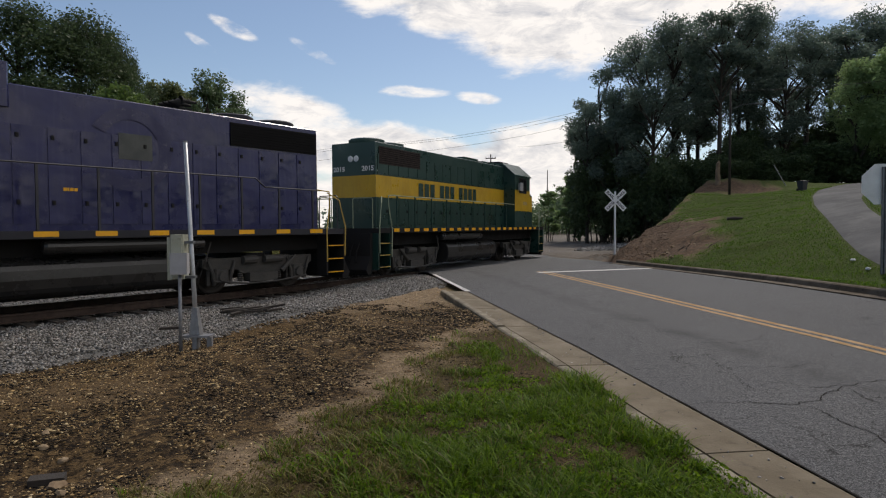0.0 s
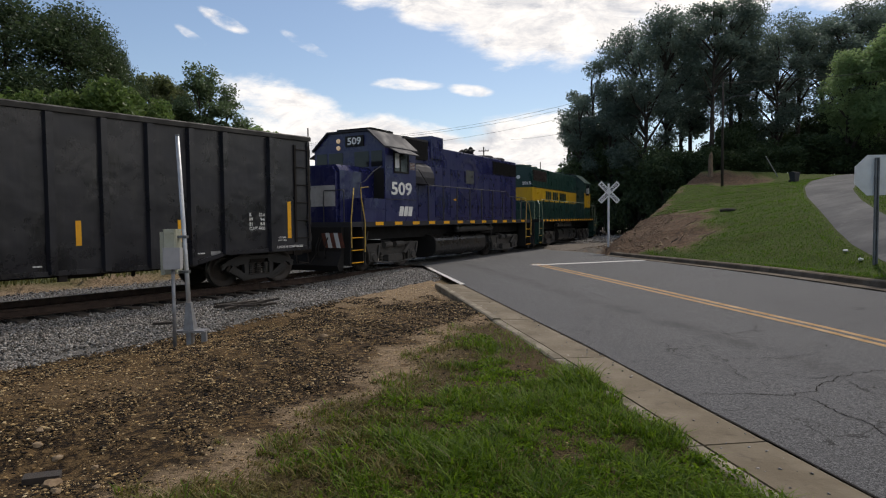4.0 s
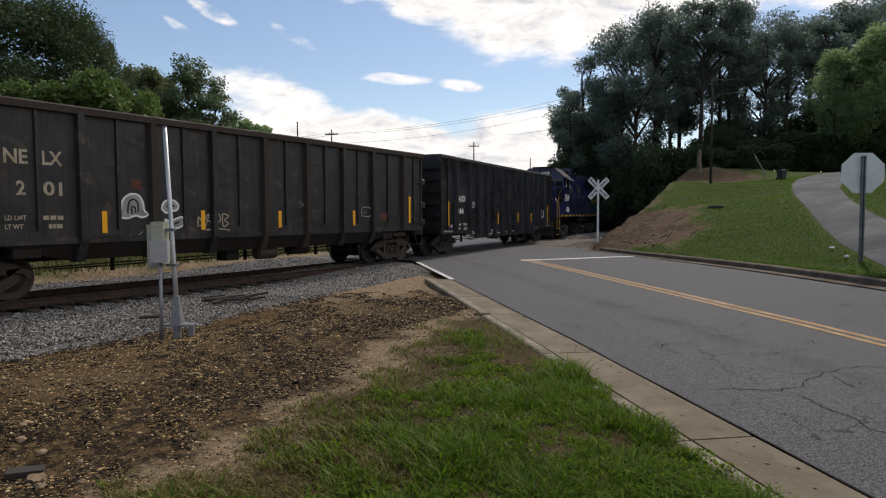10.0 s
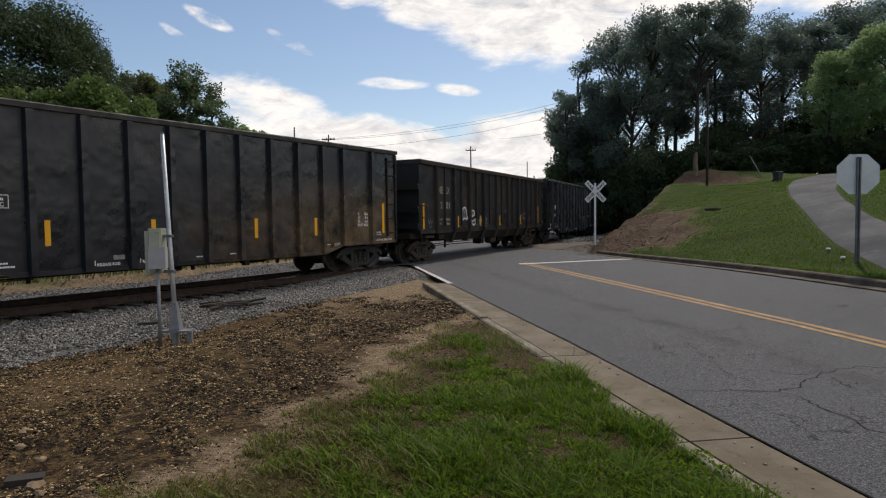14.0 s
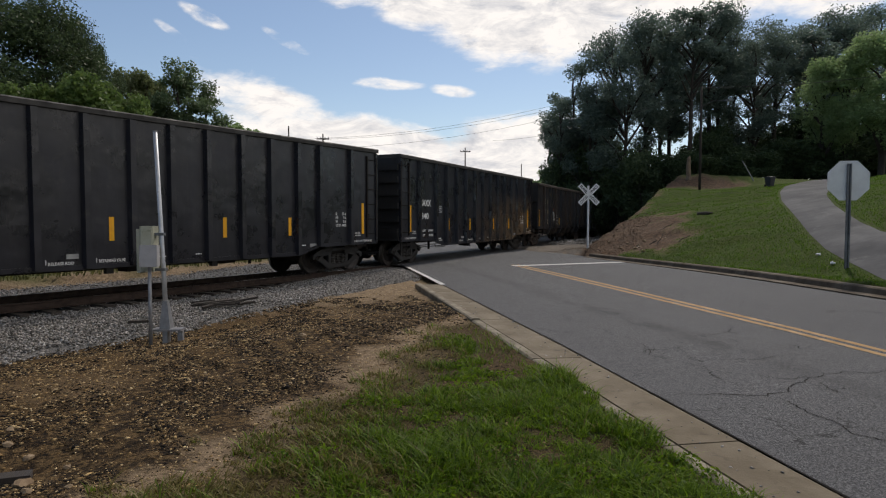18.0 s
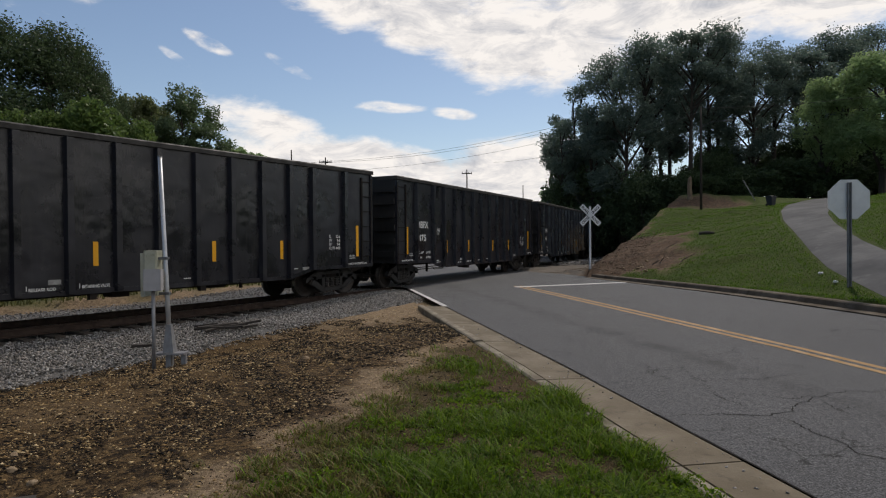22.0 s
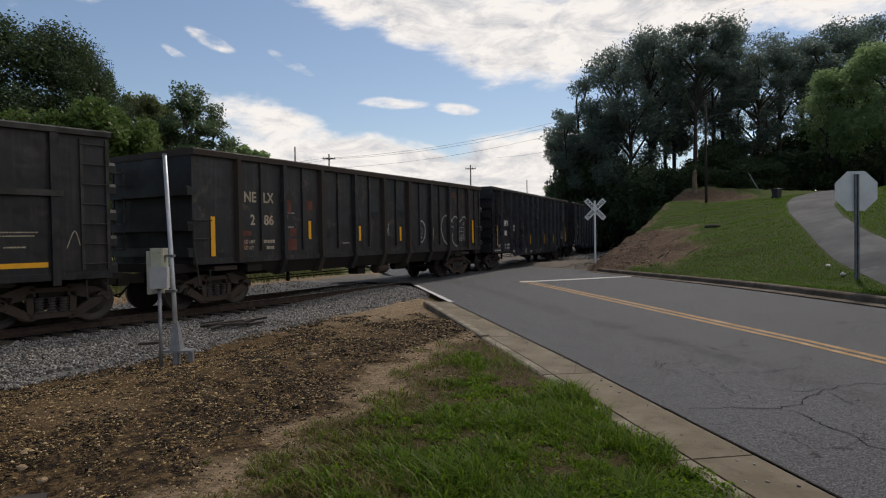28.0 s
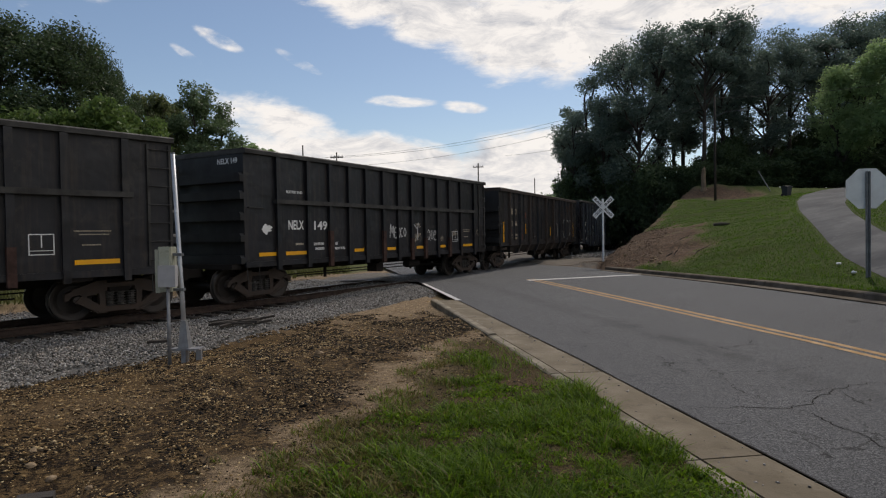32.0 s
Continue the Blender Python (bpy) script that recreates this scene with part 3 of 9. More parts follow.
M_SCRAP = surface("charred scrap wood", (0.020, 0.016, 0.014), (0.050, 0.040, 0.032), 5, 0.9, bump=0.5, stretch=(6, 1, 1))
M_LOCO_TRUCK = surface("dusty black locomotive truck", (0.022, 0.021, 0.020), (0.062, 0.056, 0.050), 5, 0.7, bump=0.4, spots=(0.012, 0.012, 0.012), spots_amount=0.6)

# ---- the plan: track, road and lie of the land ----
X0, Y0, TH, K0, K1 = 5.3946, 39.8826, 0.4206, -0.0022, 0.0003


def track_line(a=-200.0, b=190.0, step=0.25):
    n = int(round((b - a) / step)) + 1
    s = np.linspace(a, b, n)
    sc = np.clip(s, -45, 70)
    th = TH + K0 * sc + 0.5 * K1 * sc ** 2
    x = np.concatenate([[0], np.cumsum((np.sin(th[1:]) + np.sin(th[:-1])) / 2 * step)])
    y = np.concatenate([[0], np.cumsum((np.cos(th[1:]) + np.cos(th[:-1])) / 2 * step)])
    i = int(np.argmin(np.abs(s)))
    return s, x - x[i] + X0, y - y[i] + Y0, th


TS, TX, TY, TT = track_line()


def on_track(s):
    """The point and the heading of the track's centre line at s metres."""
    return float(np.interp(s, TS, TX)), float(np.interp(s, TS, TY)), float(np.interp(s, TS, TT))


def track_sd(x, y):
    """Along and across the track: s, and d to the right of its centre line."""
    so, do = np.empty(len(x)), np.empty(len(x))
    tx, ty, tt, ts = TX[::2], TY[::2], TT[::2], TS[::2]
    for i in range(0, len(x), 4000):
        k = slice(i, i + 4000)
        j = ((x[k, None] - tx) ** 2 + (y[k, None] - ty) ** 2).argmin(1)
        dx, dy = x[k] - tx[j], y[k] - ty[j]
        do[k] = np.cos(tt[j]) * dx - np.sin(tt[j]) * dy
        so[k] = ts[j] + np.sin(tt[j]) * dx + np.cos(tt[j]) * dy
    return so, do


def ss(v):
    v = np.clip(v, 0, 1)
    return v * v * (3 - 2 * v)


def cl(x, y):
    return 0.978 * x + 0.21 * y, -0.21 * x + 0.978 * y


def xy(c, l):
    return 0.978 * c - 0.21 * l, 0.21 * c + 0.978 * l


def near_edge(l):
    return 3.33 + 0.024 * np.minimum(l, 21)


def far_edge(l):
    return 10.18 + 0.079 * np.minimum(l, 27)


def road_z(c, l):
    a = np.interp(c, [3.6, 7.4, 11.3], [0, 0.06, 0.26]) * (1 - 0.6 * ss((l - 12) / 16))
    a = a * (1 - ss((l - 27) / 6))
    return a + np.minimum(0, 0.012 * (l - 8))


def shoulder_z(s, d, edge):
    """Top of the ballast across the track, running out level with the dirt at its toe."""
    top = -0.26 + 0.17 * ss((s + 25) / 6.0)
    a = np.abs(d)
    inner = np.interp(a, [0, 0.6, 0.75, 0.95, 1.7], [0.02, 0.02, -0.02, 0.0, 0.0]) + top
    k = np.clip((a - 1.7) / 2.7, 0, 1)
    return inner + (np.minimum(edge, top + 0.08) - inner) * k


def ground_z(x, y):
    c, l = cl(x, y)
    s, d = track_sd(x, y)
    side = 1 - ss((l - 11) / 7)
    z0 = np.where(d < 0, -0.3 * side, -0.5 * (1 - ss((d - 3.5) / 5)) * side)
    z0 = z0 + 0.012 * np.minimum(0, l - 8) * ss(c / 3)
    hill = 0.42 * (1 - 0.6 * ss((l - 12) / 16)) + 5.2 * (1 - np.exp(-np.maximum(0, c - 12) / 14))
    cut = np.maximum(0, d - 6.3) * 1.75 + 0.05 + 0.25 * ss((d - 3.8) / 1.4)
    hill = hill + 1.25 * np.exp(-((x - 18.0) / 6.0) ** 2 - ((y - 45.5) / 3.0) ** 2) + 0.7 * np.exp(-((x - 14.0) / 2.8) ** 2 - ((y - 40.5) / 4.0) ** 2)
    zh = np.minimum(hill, cut)
    zr = road_z(c, l) - 0.12
    fe = far_edge(l) + 0.25
    z = np.where(c < near_edge(l) - 0.55, z0, np.where(c < fe, zr, zh))
    z = np.where((c < fe) & (l > 30), -0.12, z)
    # the ballast lies in a shallow bed of its own
    return np.where((np.abs(d) < 4.6) & (s < -16.6), np.minimum(z, shoulder_z(s, d, z0) - 0.07 * (np.abs(d) < 4.2)), z)



# ---- mesh building ----
class Geo:
    """Collects vertices and faces of one mesh."""

    def __init__(self):
        self.v, self.f = [], []

    def add(self, vs, fs):
        k = len(self.v)
        self.v.extend(vs)
        self.f.extend([tuple(i + k for i in f) for f in fs])
        return self

    def box(self, x0, x1, y0, y1, z0, z1, ch=0.0):
        """A box, its upright edges chamfered by ch."""
        if ch:
            p = [(x0 + ch, y0), (x1 - ch, y0), (x1, y0 + ch), (x1, y1 - ch), (x1 - ch, y1), (x0 + ch, y1), (x0, y1 - ch), (x0, y0 + ch)]
        else:
            p = [(x0, y0), (x1, y0), (x1, y1), (x0, y1)]
        return self.prism(p, z0, z1, "z")

    def prism(self, p, a, b, axis):
        """The outline p swept from a to b along an axis; p is counter-clockwise seen from that axis' tip."""
        def put(q, h):
            return {"z": (q[0], q[1], h), "y": (q[0], h, q[1]), "x": (h, q[0], q[1])}[axis]
        n = len(p)
        vs = [put(q, a) for q in p] + [put(q, b) for q in p]
        fs = [(i, (i + 1) % n, n + (i + 1) % n, n + i) for i in range(n)] + [tuple(range(n - 1, -1, -1)), tuple(range(n, 2 * n))]
        if axis == "y":
            fs = [f[::-1] for f in fs]
        return self.add(vs, fs)

    def tube(self, pts, r, n=6, caps=True):
        """A round bar through the points; r is one radius or one for each point."""
        pts = [Vector(p) for p in pts]
        rs = [r] * len(pts) if isinstance(r, (int, float)) else r
        vs, fs = [], []
        for i, p in enumerate(pts):
            d = (pts[min(i + 1, len(pts) - 1)] - pts[max(i - 1, 0)]).normalized()
            u = d.cross(Vector((0, 0, 1)) if abs(d.z) < 0.9 else Vector((0, 1, 0))).normalized()
            w = d.cross(u)
            for k in range(n):
                a = 2 * math.pi * k / n
                vs.append(tuple(p + rs[i] * (math.cos(a) * u + math.sin(a) * w)))
        for i in range(len(pts) - 1):
            for k in range(n):
                a, b = i * n + k, i * n + (k + 1) % n
                fs.append((a, a + n, b + n, b))
        if caps:
            fs.append(tuple(range(n)))
            fs.append(tuple(range(len(vs) - 1, len(vs) - n - 1, -1)))
        return self.add(vs, fs)

    def lathe(self, prof, n=24, axis="y", at=(0, 0, 0)):
        """The profile (radius, height) turned round an axis."""
        vs, fs = [], []
        for r, h in prof:
            for k in range(n):
                a = 2 * math.pi * k / n
                p = {"y": (r * math.cos(a), h, r * math.sin(a)), "z": (r * math.cos(a), r * math.sin(a), h), "x": (h, r * math.cos(a), r * math.sin(a))}[axis]
                vs.append((p[0] + at[0], p[1] + at[1], p[2] + at[2]))
        for i in range(len(prof) - 1):
            for k in range(n):
                a, b = i * n + k, i * n + (k + 1) % n
                fs.append((a, b, b + n, a + n))
        return self.add(vs, fs)

    def mesh(self, name, material, smooth=False):
        me = bpy.data.meshes.new(name)
        me.from_pydata(self.v, [], self.f)
        me.materials.append(material)
        if smooth:
            me.polygons.foreach_set("use_smooth", [True] * len(me.polygons))
        me.update()
        return me


def part(name, geo, material, parent, label="", smooth=False, at=None):
    """One mesh under a thing or a part. geo: a Geo, or a mesh that alike pieces share."""
    me = geo.mesh(name, material, smooth) if isinstance(geo, Geo) else geo
    ob = new(name, me)
    ob.parent = parent
    if at is not None:
        ob.location = at
    if label:
        tagged(ob, label)
    return ob


def thing(name, label, category, m=None, group="", kind=""):
    ob = new(name)
    ob.empty_display_size = 0.2
    if m is not None:
        ob.matrix_basis = m
    return tagged(ob, label, category, group, kind)


def fast_mesh(name, verts, faces, material, smooth=False):
    """A large mesh from arrays; every face has the same number of corners."""
    verts, faces = np.asarray(verts, np.float32), np.asarray(faces, np.int32)
    me = bpy.data.meshes.new(name)
    me.vertices.add(len(verts))
    me.vertices.foreach_set("co", verts.ravel())
    k = faces.shape[1]
    me.loops.add(faces.size)
    me.loops.foreach_set("vertex_index", faces.ravel())
    me.polygons.add(len(faces))
    me.polygons.foreach_set("loop_start", np.arange(len(faces), dtype=np.int32) * k)
    me.polygons.foreach_set("loop_total", np.full(len(faces), k, np.int32))
    if smooth:
        me.polygons.foreach_set("use_smooth", np.ones(len(faces), bool))
    me.materials.append(material)
    me.update(calc_edges=True)
    return me


TEXT_MESHES = {}


def text_mesh(words):
    """Lettering as a flat mesh, one unit high, and its width; it lies in x and z and faces -y."""
    if words not in TEXT_MESHES:
        cu = bpy.data.curves.new("lettering", "FONT")
        cu.body, cu.size, cu.offset = words, 1.0, 0.026
        cu.resolution_u = 3
        ob = bpy.data.objects.new("lettering", cu)
        me = bpy.data.meshes.new_from_object(ob)
        bpy.data.objects.remove(ob)
        co = np.empty(len(me.vertices) * 3, np.float32)
        me.vertices.foreach_get("co", co)
        co = co.reshape(-1, 3)
        lo, hi = co.min(0), co.max(0)
        TEXT_MESHES[words] = ([tuple(p) for p in (co - lo) / (hi[1] - lo[1])], [tuple(p.vertices) for p in me.polygons], float((hi[0] - lo[0]) / (hi[1] - lo[1])))
    return TEXT_MESHES[words]


def lettering(words, x0, x1, z0, z1, y, material, parent, name="lettering", slope=None):
    """Words on a side wall at y; on the far side they turn round to read the right way."""
    co, fs, w = text_mesh(words)
    g = Geo()
    vs = []
    for a, b, _ in co:
        fx = a / w
        px = x0 + (x1 - x0) * fx if y < 0 else x1 - (x1 - x0) * fx
        vs.append((px, y, z0 + (z1 - z0) * b))
    g.add(vs, fs)
    return part(name, g, material, parent)


def bars(rows, y, material, parent, name="stencil_marking", seed=1):
    """Small writing that cannot be read: short bars. rows: x0, x1, z, height."""
    rnd = random.Random(seed)
    g = Geo()
    for x0, x1, z, h in rows:
        x = x0
        while x < x1 - h:
            w = min(h * rnd.choice((0.7, 0.9, 1.2, 1.6)), x1 - x)
            g.box(x, x + w * 0.8, y - 0.002, y + 0.002, z, z + h)
            x += w
    return tagged(part(name, g, material, parent), "rows of small unreadable stencil marks", kind="stuff")

# ---- the ground ----
GRASS_EDGE = [(-30, -3.6), (3.0, -1.5), (3.98, -0.86), (4.35, -0.65), (4.84, -0.44), (5.69, 0.01), (6.81, 0.81), (8.2, 1.38), (9.6, 2.2), (10.4, 2.75), (11.0, 3.4)]


def turf_depth(c, l):
    """How far inside the verge's turf a point lies, in metres, towards the road."""
    return c - np.interp(l, [p[0] for p in GRASS_EDGE], [p[1] for p in GRASS_EDGE])


def wobble(x, y, k, seed=0.0):
    return (np.sin(x * k + 1.7 * np.sin(y * k * 0.7 + seed)) + np.sin(y * k * 1.3 + 1.3 * np.sin(x * k * 0.9 + seed * 2)) + np.sin((x + y) * k * 2.1 + seed)) / 3


DRIVE_L = [(9.3, 12.2), (9.75, 14.2), (9.98, 15.25), (10.29, 16.41), (11.09, 18.48), (12.45, 21.55), (14.65, 26.4), (17.32, 31.43), (20.5, 36.5), (25.0, 42.0), (31, 47)]
DRIVE_R = [(13.6, 10.6), (11.9, 14.8), (11.7, 16.2), (12.3, 18.0), (13.1, 19.9), (14.08, 22.05), (16.02, 25.62), (19.2, 30.2), (23.6, 35.5), (28.5, 39.5), (34, 43.5)]


def on_drive(x, y, margin):
    a = np.interp(y, [p[1] for p in DRIVE_L], [p[0] for p in DRIVE_L])
    b = np.interp(y, [p[1] for p in DRIVE_R], [p[0] for p in DRIVE_R])
    return (x > a - margin) & (x < b + margin) & (y > 9) & (y < 48)


def grain(x, y, size, seed):
    """Smooth random values from -1 to 1 on a grid of the given size."""
    table = np.random.default_rng(seed).uniform(-1, 1, (256, 256))
    u, v = x / size, y / size
    i, j = np.floor(u).astype(int), np.floor(v).astype(int)
    a, b = ss(u - i), ss(v - j)
    t = lambda p, q: table[p % 256, q % 256]
    return (t(i, j) * (1 - a) + t(i + 1, j) * a) * (1 - b) + (t(i, j + 1) * (1 - a) + t(i + 1, j + 1) * a) * b


def tufts(x, y):
    return 0.8 * grain(x, y, 0.75, 1) + 0.75 * grain(x, y, 0.27, 2) + 0.5 * grain(x, y, 0.10, 3)


def brown_patch(x, y):
    """Worn brown places of the verge beside the curb."""
    return np.exp(-(((x - 0.98) / 0.45) ** 2 + ((y - 8.2) / 1.05) ** 2)) + 0.8 * np.exp(-(((x - 0.75) / 0.5) ** 2 + ((y - 9.6) / 0.5) ** 2)) + 0.25 * grain(x, y, 0.3, 41)


def rough_z(x, y):
    """The lie of the land with its small unevenness."""
    z = ground_z(x, y)
    c, l = cl(x, y)
    s, d = track_sd(x, y)
    open_soil = (c < near_edge(l) - 0.6) & (d > 1.2)
    near = np.hypot(x, y) < 30
    z = z + np.where(open_soil & near, 0.018 * wobble(x, y, 2.3, 1.0) + 0.010 * wobble(x, y, 6.1, 2.0), 0)
    # a washed-out hollow in the dirt
    z = z - 0.16 * np.exp(-(((x + 3.0) / 0.55) ** 2 + ((y - 4.45) / 0.45) ** 2))
    hillside = (c > far_edge(l) + 0.6) & ~on_drive(x, y, 0.5)
    z = z + np.where(hillside, 0.10 * wobble(x, y, 0.55, 3.0) + 0.04 * wobble(x, y, 1.9, 4.0), 0)
    bare = hillside & (d < 14) & (d > 3) & (l > 18)
    z = z + np.where(bare, 0.10 * wobble(x, y, 1.7, 5.0) + 0.035 * wobble(x, y, 4.3, 6.0), 0)
    return z


gx = np.concatenate([np.arange(-1500, -400, 100), np.arange(-400, -40, 20), np.arange(-40, -11, 1.0), np.arange(-11, -4, 0.2), np.arange(-4, 4, 0.11),
                     np.arange(4, 22, 0.3), np.arange(22, 60, 1.0), np.arange(60, 400, 20), np.arange(400, 1501, 100)])
gy = np.concatenate([np.arange(-1500, -200, 100), np.arange(-200, -10, 10), np.arange(-10, 2, 0.5), np.arange(2, 9, 0.11), np.arange(9, 22, 0.2), np.arange(22, 42, 0.35),
                     np.arange(42, 90, 1.0), np.arange(90, 400, 20), np.arange(400, 3001, 100)])
GX, GY = (a.ravel() for a in np.meshgrid(gx, gy))
GZ = rough_z(GX, GY)
_i = (np.arange(len(gy) - 1)[:, None] * len(gx) + np.arange(len(gx) - 1)[None]).ravel()
ground_me = fast_mesh("ground", np.c_[GX, GY, GZ], np.c_[_i, _i + 1, _i + len(gx) + 1, _i + len(gx)], M_GROUND, True)
_c, _l = cl(GX, GY)
_s, _d = track_sd(GX, GY)
_edge = turf_depth(_c, _l) + 0.30 * wobble(GX, GY, 2.1, 0.3) + 0.2 * wobble(GX, GY, 5.3, 0.9)
_verge = _c < near_edge(_l)
_hill = _c > far_edge(_l)


def bare_ground(x, y):
    """Bare clay of the bank, from 0 to 1: the face of the cut, a strip up its ridge and the knoll's top."""
    c, l = cl(x, y)
    s, d = track_sd(x, y)
    off = c - far_edge(l)
    w = wobble(x, y, 1.4, 7.0) + 0.6 * wobble(x, y, 3.7, 2.0) + 0.5 * grain(x, y, 0.5, 51)
    reach = np.interp(l, [19, 23, 26, 28.5, 30.5, 34, 38, 41], [11.3, 11.0, 10.2, 9.2, 8.0, 8.1, 8.6, 9.0])
    face = ss((reach + 0.55 * w - d) / 0.8) * ss((l - 19.6 - 0.5 * w) / 1.2)
    knoll = ss((1.0 + 0.25 * w - np.hypot((x - 17.8) / 3.4, (y - 43.0) / 2.4)) / 0.3)
    kerbside = np.where((off < 0.9 + 0.3 * wobble(x, y, 2.2, 1)) & (l < 22.5), 0.0, 1.0)
    return np.maximum(face, knoll) * kerbside * (off > 0)


_bare = bare_ground(GX, GY)
_far_bank = (_d < -2.5)
masks = {
    "turf": np.where(_verge & (_d > 0), ss(_edge / 0.45), np.where(_hill, 1 - _bare, np.where(_far_bank, 0.85 * ss((-_d - 4.6 + 1.2 * wobble(GX, GY, 0.8, 2)) / 1.5), 0))),
    "dark": np.where(_verge & (_d > 0), ss((-_edge - 0.30 + 0.06 * ss((6.8 - _l) / 2) + 0.2 * wobble(GX, GY, 3.3, 8)) / 0.35) * ss((_d - 3.1) / 0.8) * (1 - 0.55 * ss((-_edge - 2.6 + 0.7 * wobble(GX, GY, 1.4, 6)) / 1.0) * ss((8.5 - _l) / 2)) * ss((15.4 - _l + 1.3 * wobble(GX, GY, 1.2, 3)) / 3.0), 0),
    "pebble": np.where(_verge & (_d > 0), ss((4.5 - 1.1 * ss((_l - 6.5) / 3) + 0.9 * wobble(GX, GY, 1.5, 5) - _d) / 1.0) + ss((-_edge - 2.2) / 1.2) * 0.55, 0),
    "gravel": np.where(((_d < 3.0) & (_d > -3.9 + 0.5 * wobble(GX, GY, 0.9, 3))) | (_hill & (_d < 6.3 + 0.6 * wobble(GX, GY, 1.3, 1)) & (_l > 22)), 1.0, 0.0),
    "clay": _bare * np.where(_d < 6.0, 0.25, 1.0),
    "thatch": np.where(_verge & (_d > 0), 0.9 * ss((brown_patch(GX, GY) - 0.3) / 0.25) + ss(_edge / 0.5 + 0.3) * ss((0.35 - tufts(GX, GY) + 0.16 * np.maximum(0, _l - 5.5)) / 0.5) * 0.9, 0),
}
for _k, _v in masks.items():
    ground_me.attributes.new(_k, "FLOAT", "POINT").data.foreach_set("value", np.clip(_v, 0, 1).astype(np.float32))
tagged(new("ground", ground_me), "brown dirt, burnt soil and rough green turf", kind="structure")

# ---- road, markings, gutter and curbs ----


def strip(name, ls, edges, zoff, material, n=2, kind="structure", label="", thick=0.0):
    """A band along the road between two edges that are functions of l."""
    g = Geo()
    for l in ls:
        a, b = edges[0](l), edges[1](l)
        for k in range(n):
            c = a + (b - a) * k / (n - 1)
            x, y = xy(c, l)
            g.v.append((float(x), float(y), float(road_z(c, l)) + zoff))
    for i in range(len(ls) - 1):
        for k in range(n - 1):
            a = i * n + k
            g.f.append((a, a + 1, a + n + 1, a + n))
    ob = new(name, g.mesh(name, material, True))
    return tagged(ob, label, kind=kind)


road_ls = np.concatenate([np.arange(-60, 0, 4.0), np.arange(0, 40, 0.8), np.arange(40, 140, 5.0)])
strip("road", road_ls, (near_edge, lambda l: far_edge(l) + 0.02), 0.0, M_ASPHALT, 15, label="cracked grey asphalt road over the crossing")
YC = lambda l: 6.92 + 0.04 * l
line_ls = np.arange(-20, 22.05, 0.7)
for off in (-0.16, 0.05):
    strip("yellow_line", line_ls, (lambda l: YC(l) + off, lambda l: YC(l) + off + 0.11), 0.005, M_YLINE, 2, label="worn double yellow centre line")


def painted(name, pts, material, label):
    """A painted four-cornered mark on the road, given by (c, l)."""
    g = Geo()
    g.v = []
    n = 7
    for i in range(n):
        for a, b in ((pts[0], pts[1]), (pts[3], pts[2])):
            k = i / (n - 1)
            c, l = a[0] + (b[0] - a[0]) * k, a[1] + (b[1] - a[1]) * k
            x, y = xy(c, l)
            g.v.append((float(x), float(y), float(road_z(c, l)) + 0.006))
    g.f = [(2 * i, 2 * i + 2, 2 * i + 3, 2 * i + 1) for i in range(n - 1)]
    return tagged(new(name, g.mesh(name, material)), label, kind="structure")


painted("stop_line", [(7.55, 21.35), (11.45, 20.55), (11.45, 20.95), (7.55, 21.75)], M_WLINE, "white stop line before the crossing")
painted("edge_line", [(3.66, 16.1), (3.80, 22.1), (3.93, 22.1), (3.80, 16.1)], M_WLINE, "short white edge line")

# gutter slabs and curb stones of the verge
gutter = thing("gutter", "worn concrete gutter slabs with open joints", "gutter", kind="structure")
curb_near = thing("curb", "low weathered concrete curb beside the gutter", "curb", kind="structure")
joints = [-12, -9, -6, -3.2, -0.4, 1.5, 4.28, 7.22, 10.18, 12.6, 14.4, 16.15]
for la, lb in zip(joints[:-1], joints[1:]):
    for nm, par, ca, cb, zz, depth, mt in (("slab", gutter, -0.56, -0.015, 0.004, 0.10, M_CONCRETE), ("curb_stone", curb_near, -0.72, -0.565, 0.016 if lb < 8 else (0.022 if lb < 11 else 0.05), 0.2, M_CURB)):
        g = Geo()
        nl = 5
        for i in range(nl):
            l = la + 0.012 + (lb - la - 0.024) * i / (nl - 1)
            e = near_edge(l)
            for c, dz in ((e + ca, zz - depth), (e + ca, zz - (0.02 if nm == "curb_stone" else -0.012)), (e + ca + 0.025, zz + (0 if nm == "curb_stone" else 0.012)), (e + cb - 0.02, zz), (e + cb, zz - 0.015), (e + cb, zz - depth)):
                x, y = xy(c, l)
                g.v.append((float(x), float(y), float(road_z(e, l)) + dz))
        for i in range(nl - 1):
            for k in range(6):
                a, b = i * 6 + k, i * 6 + (k + 1) % 6
                g.f.append((a, b, b + 6, a + 6))
        g.f += [tuple(range(6)), tuple(range(nl * 6 - 1, nl * 6 - 7, -1))]
        part(nm, g, mt, par)
strip("gutter_seam", np.concatenate([np.arange(-12, 2, 2.0), np.arange(2, 16.3, 0.35)]), (lambda l: near_edge(l) - 0.017 - 0.008 * wobble(l, l, 3.1, 2.0), lambda l: near_edge(l) + 0.004 + 0.010 * wobble(l, l, 4.7, 1.0)), 0.006, M_CRACK, 2, label="dark open seam between gutter and asphalt")


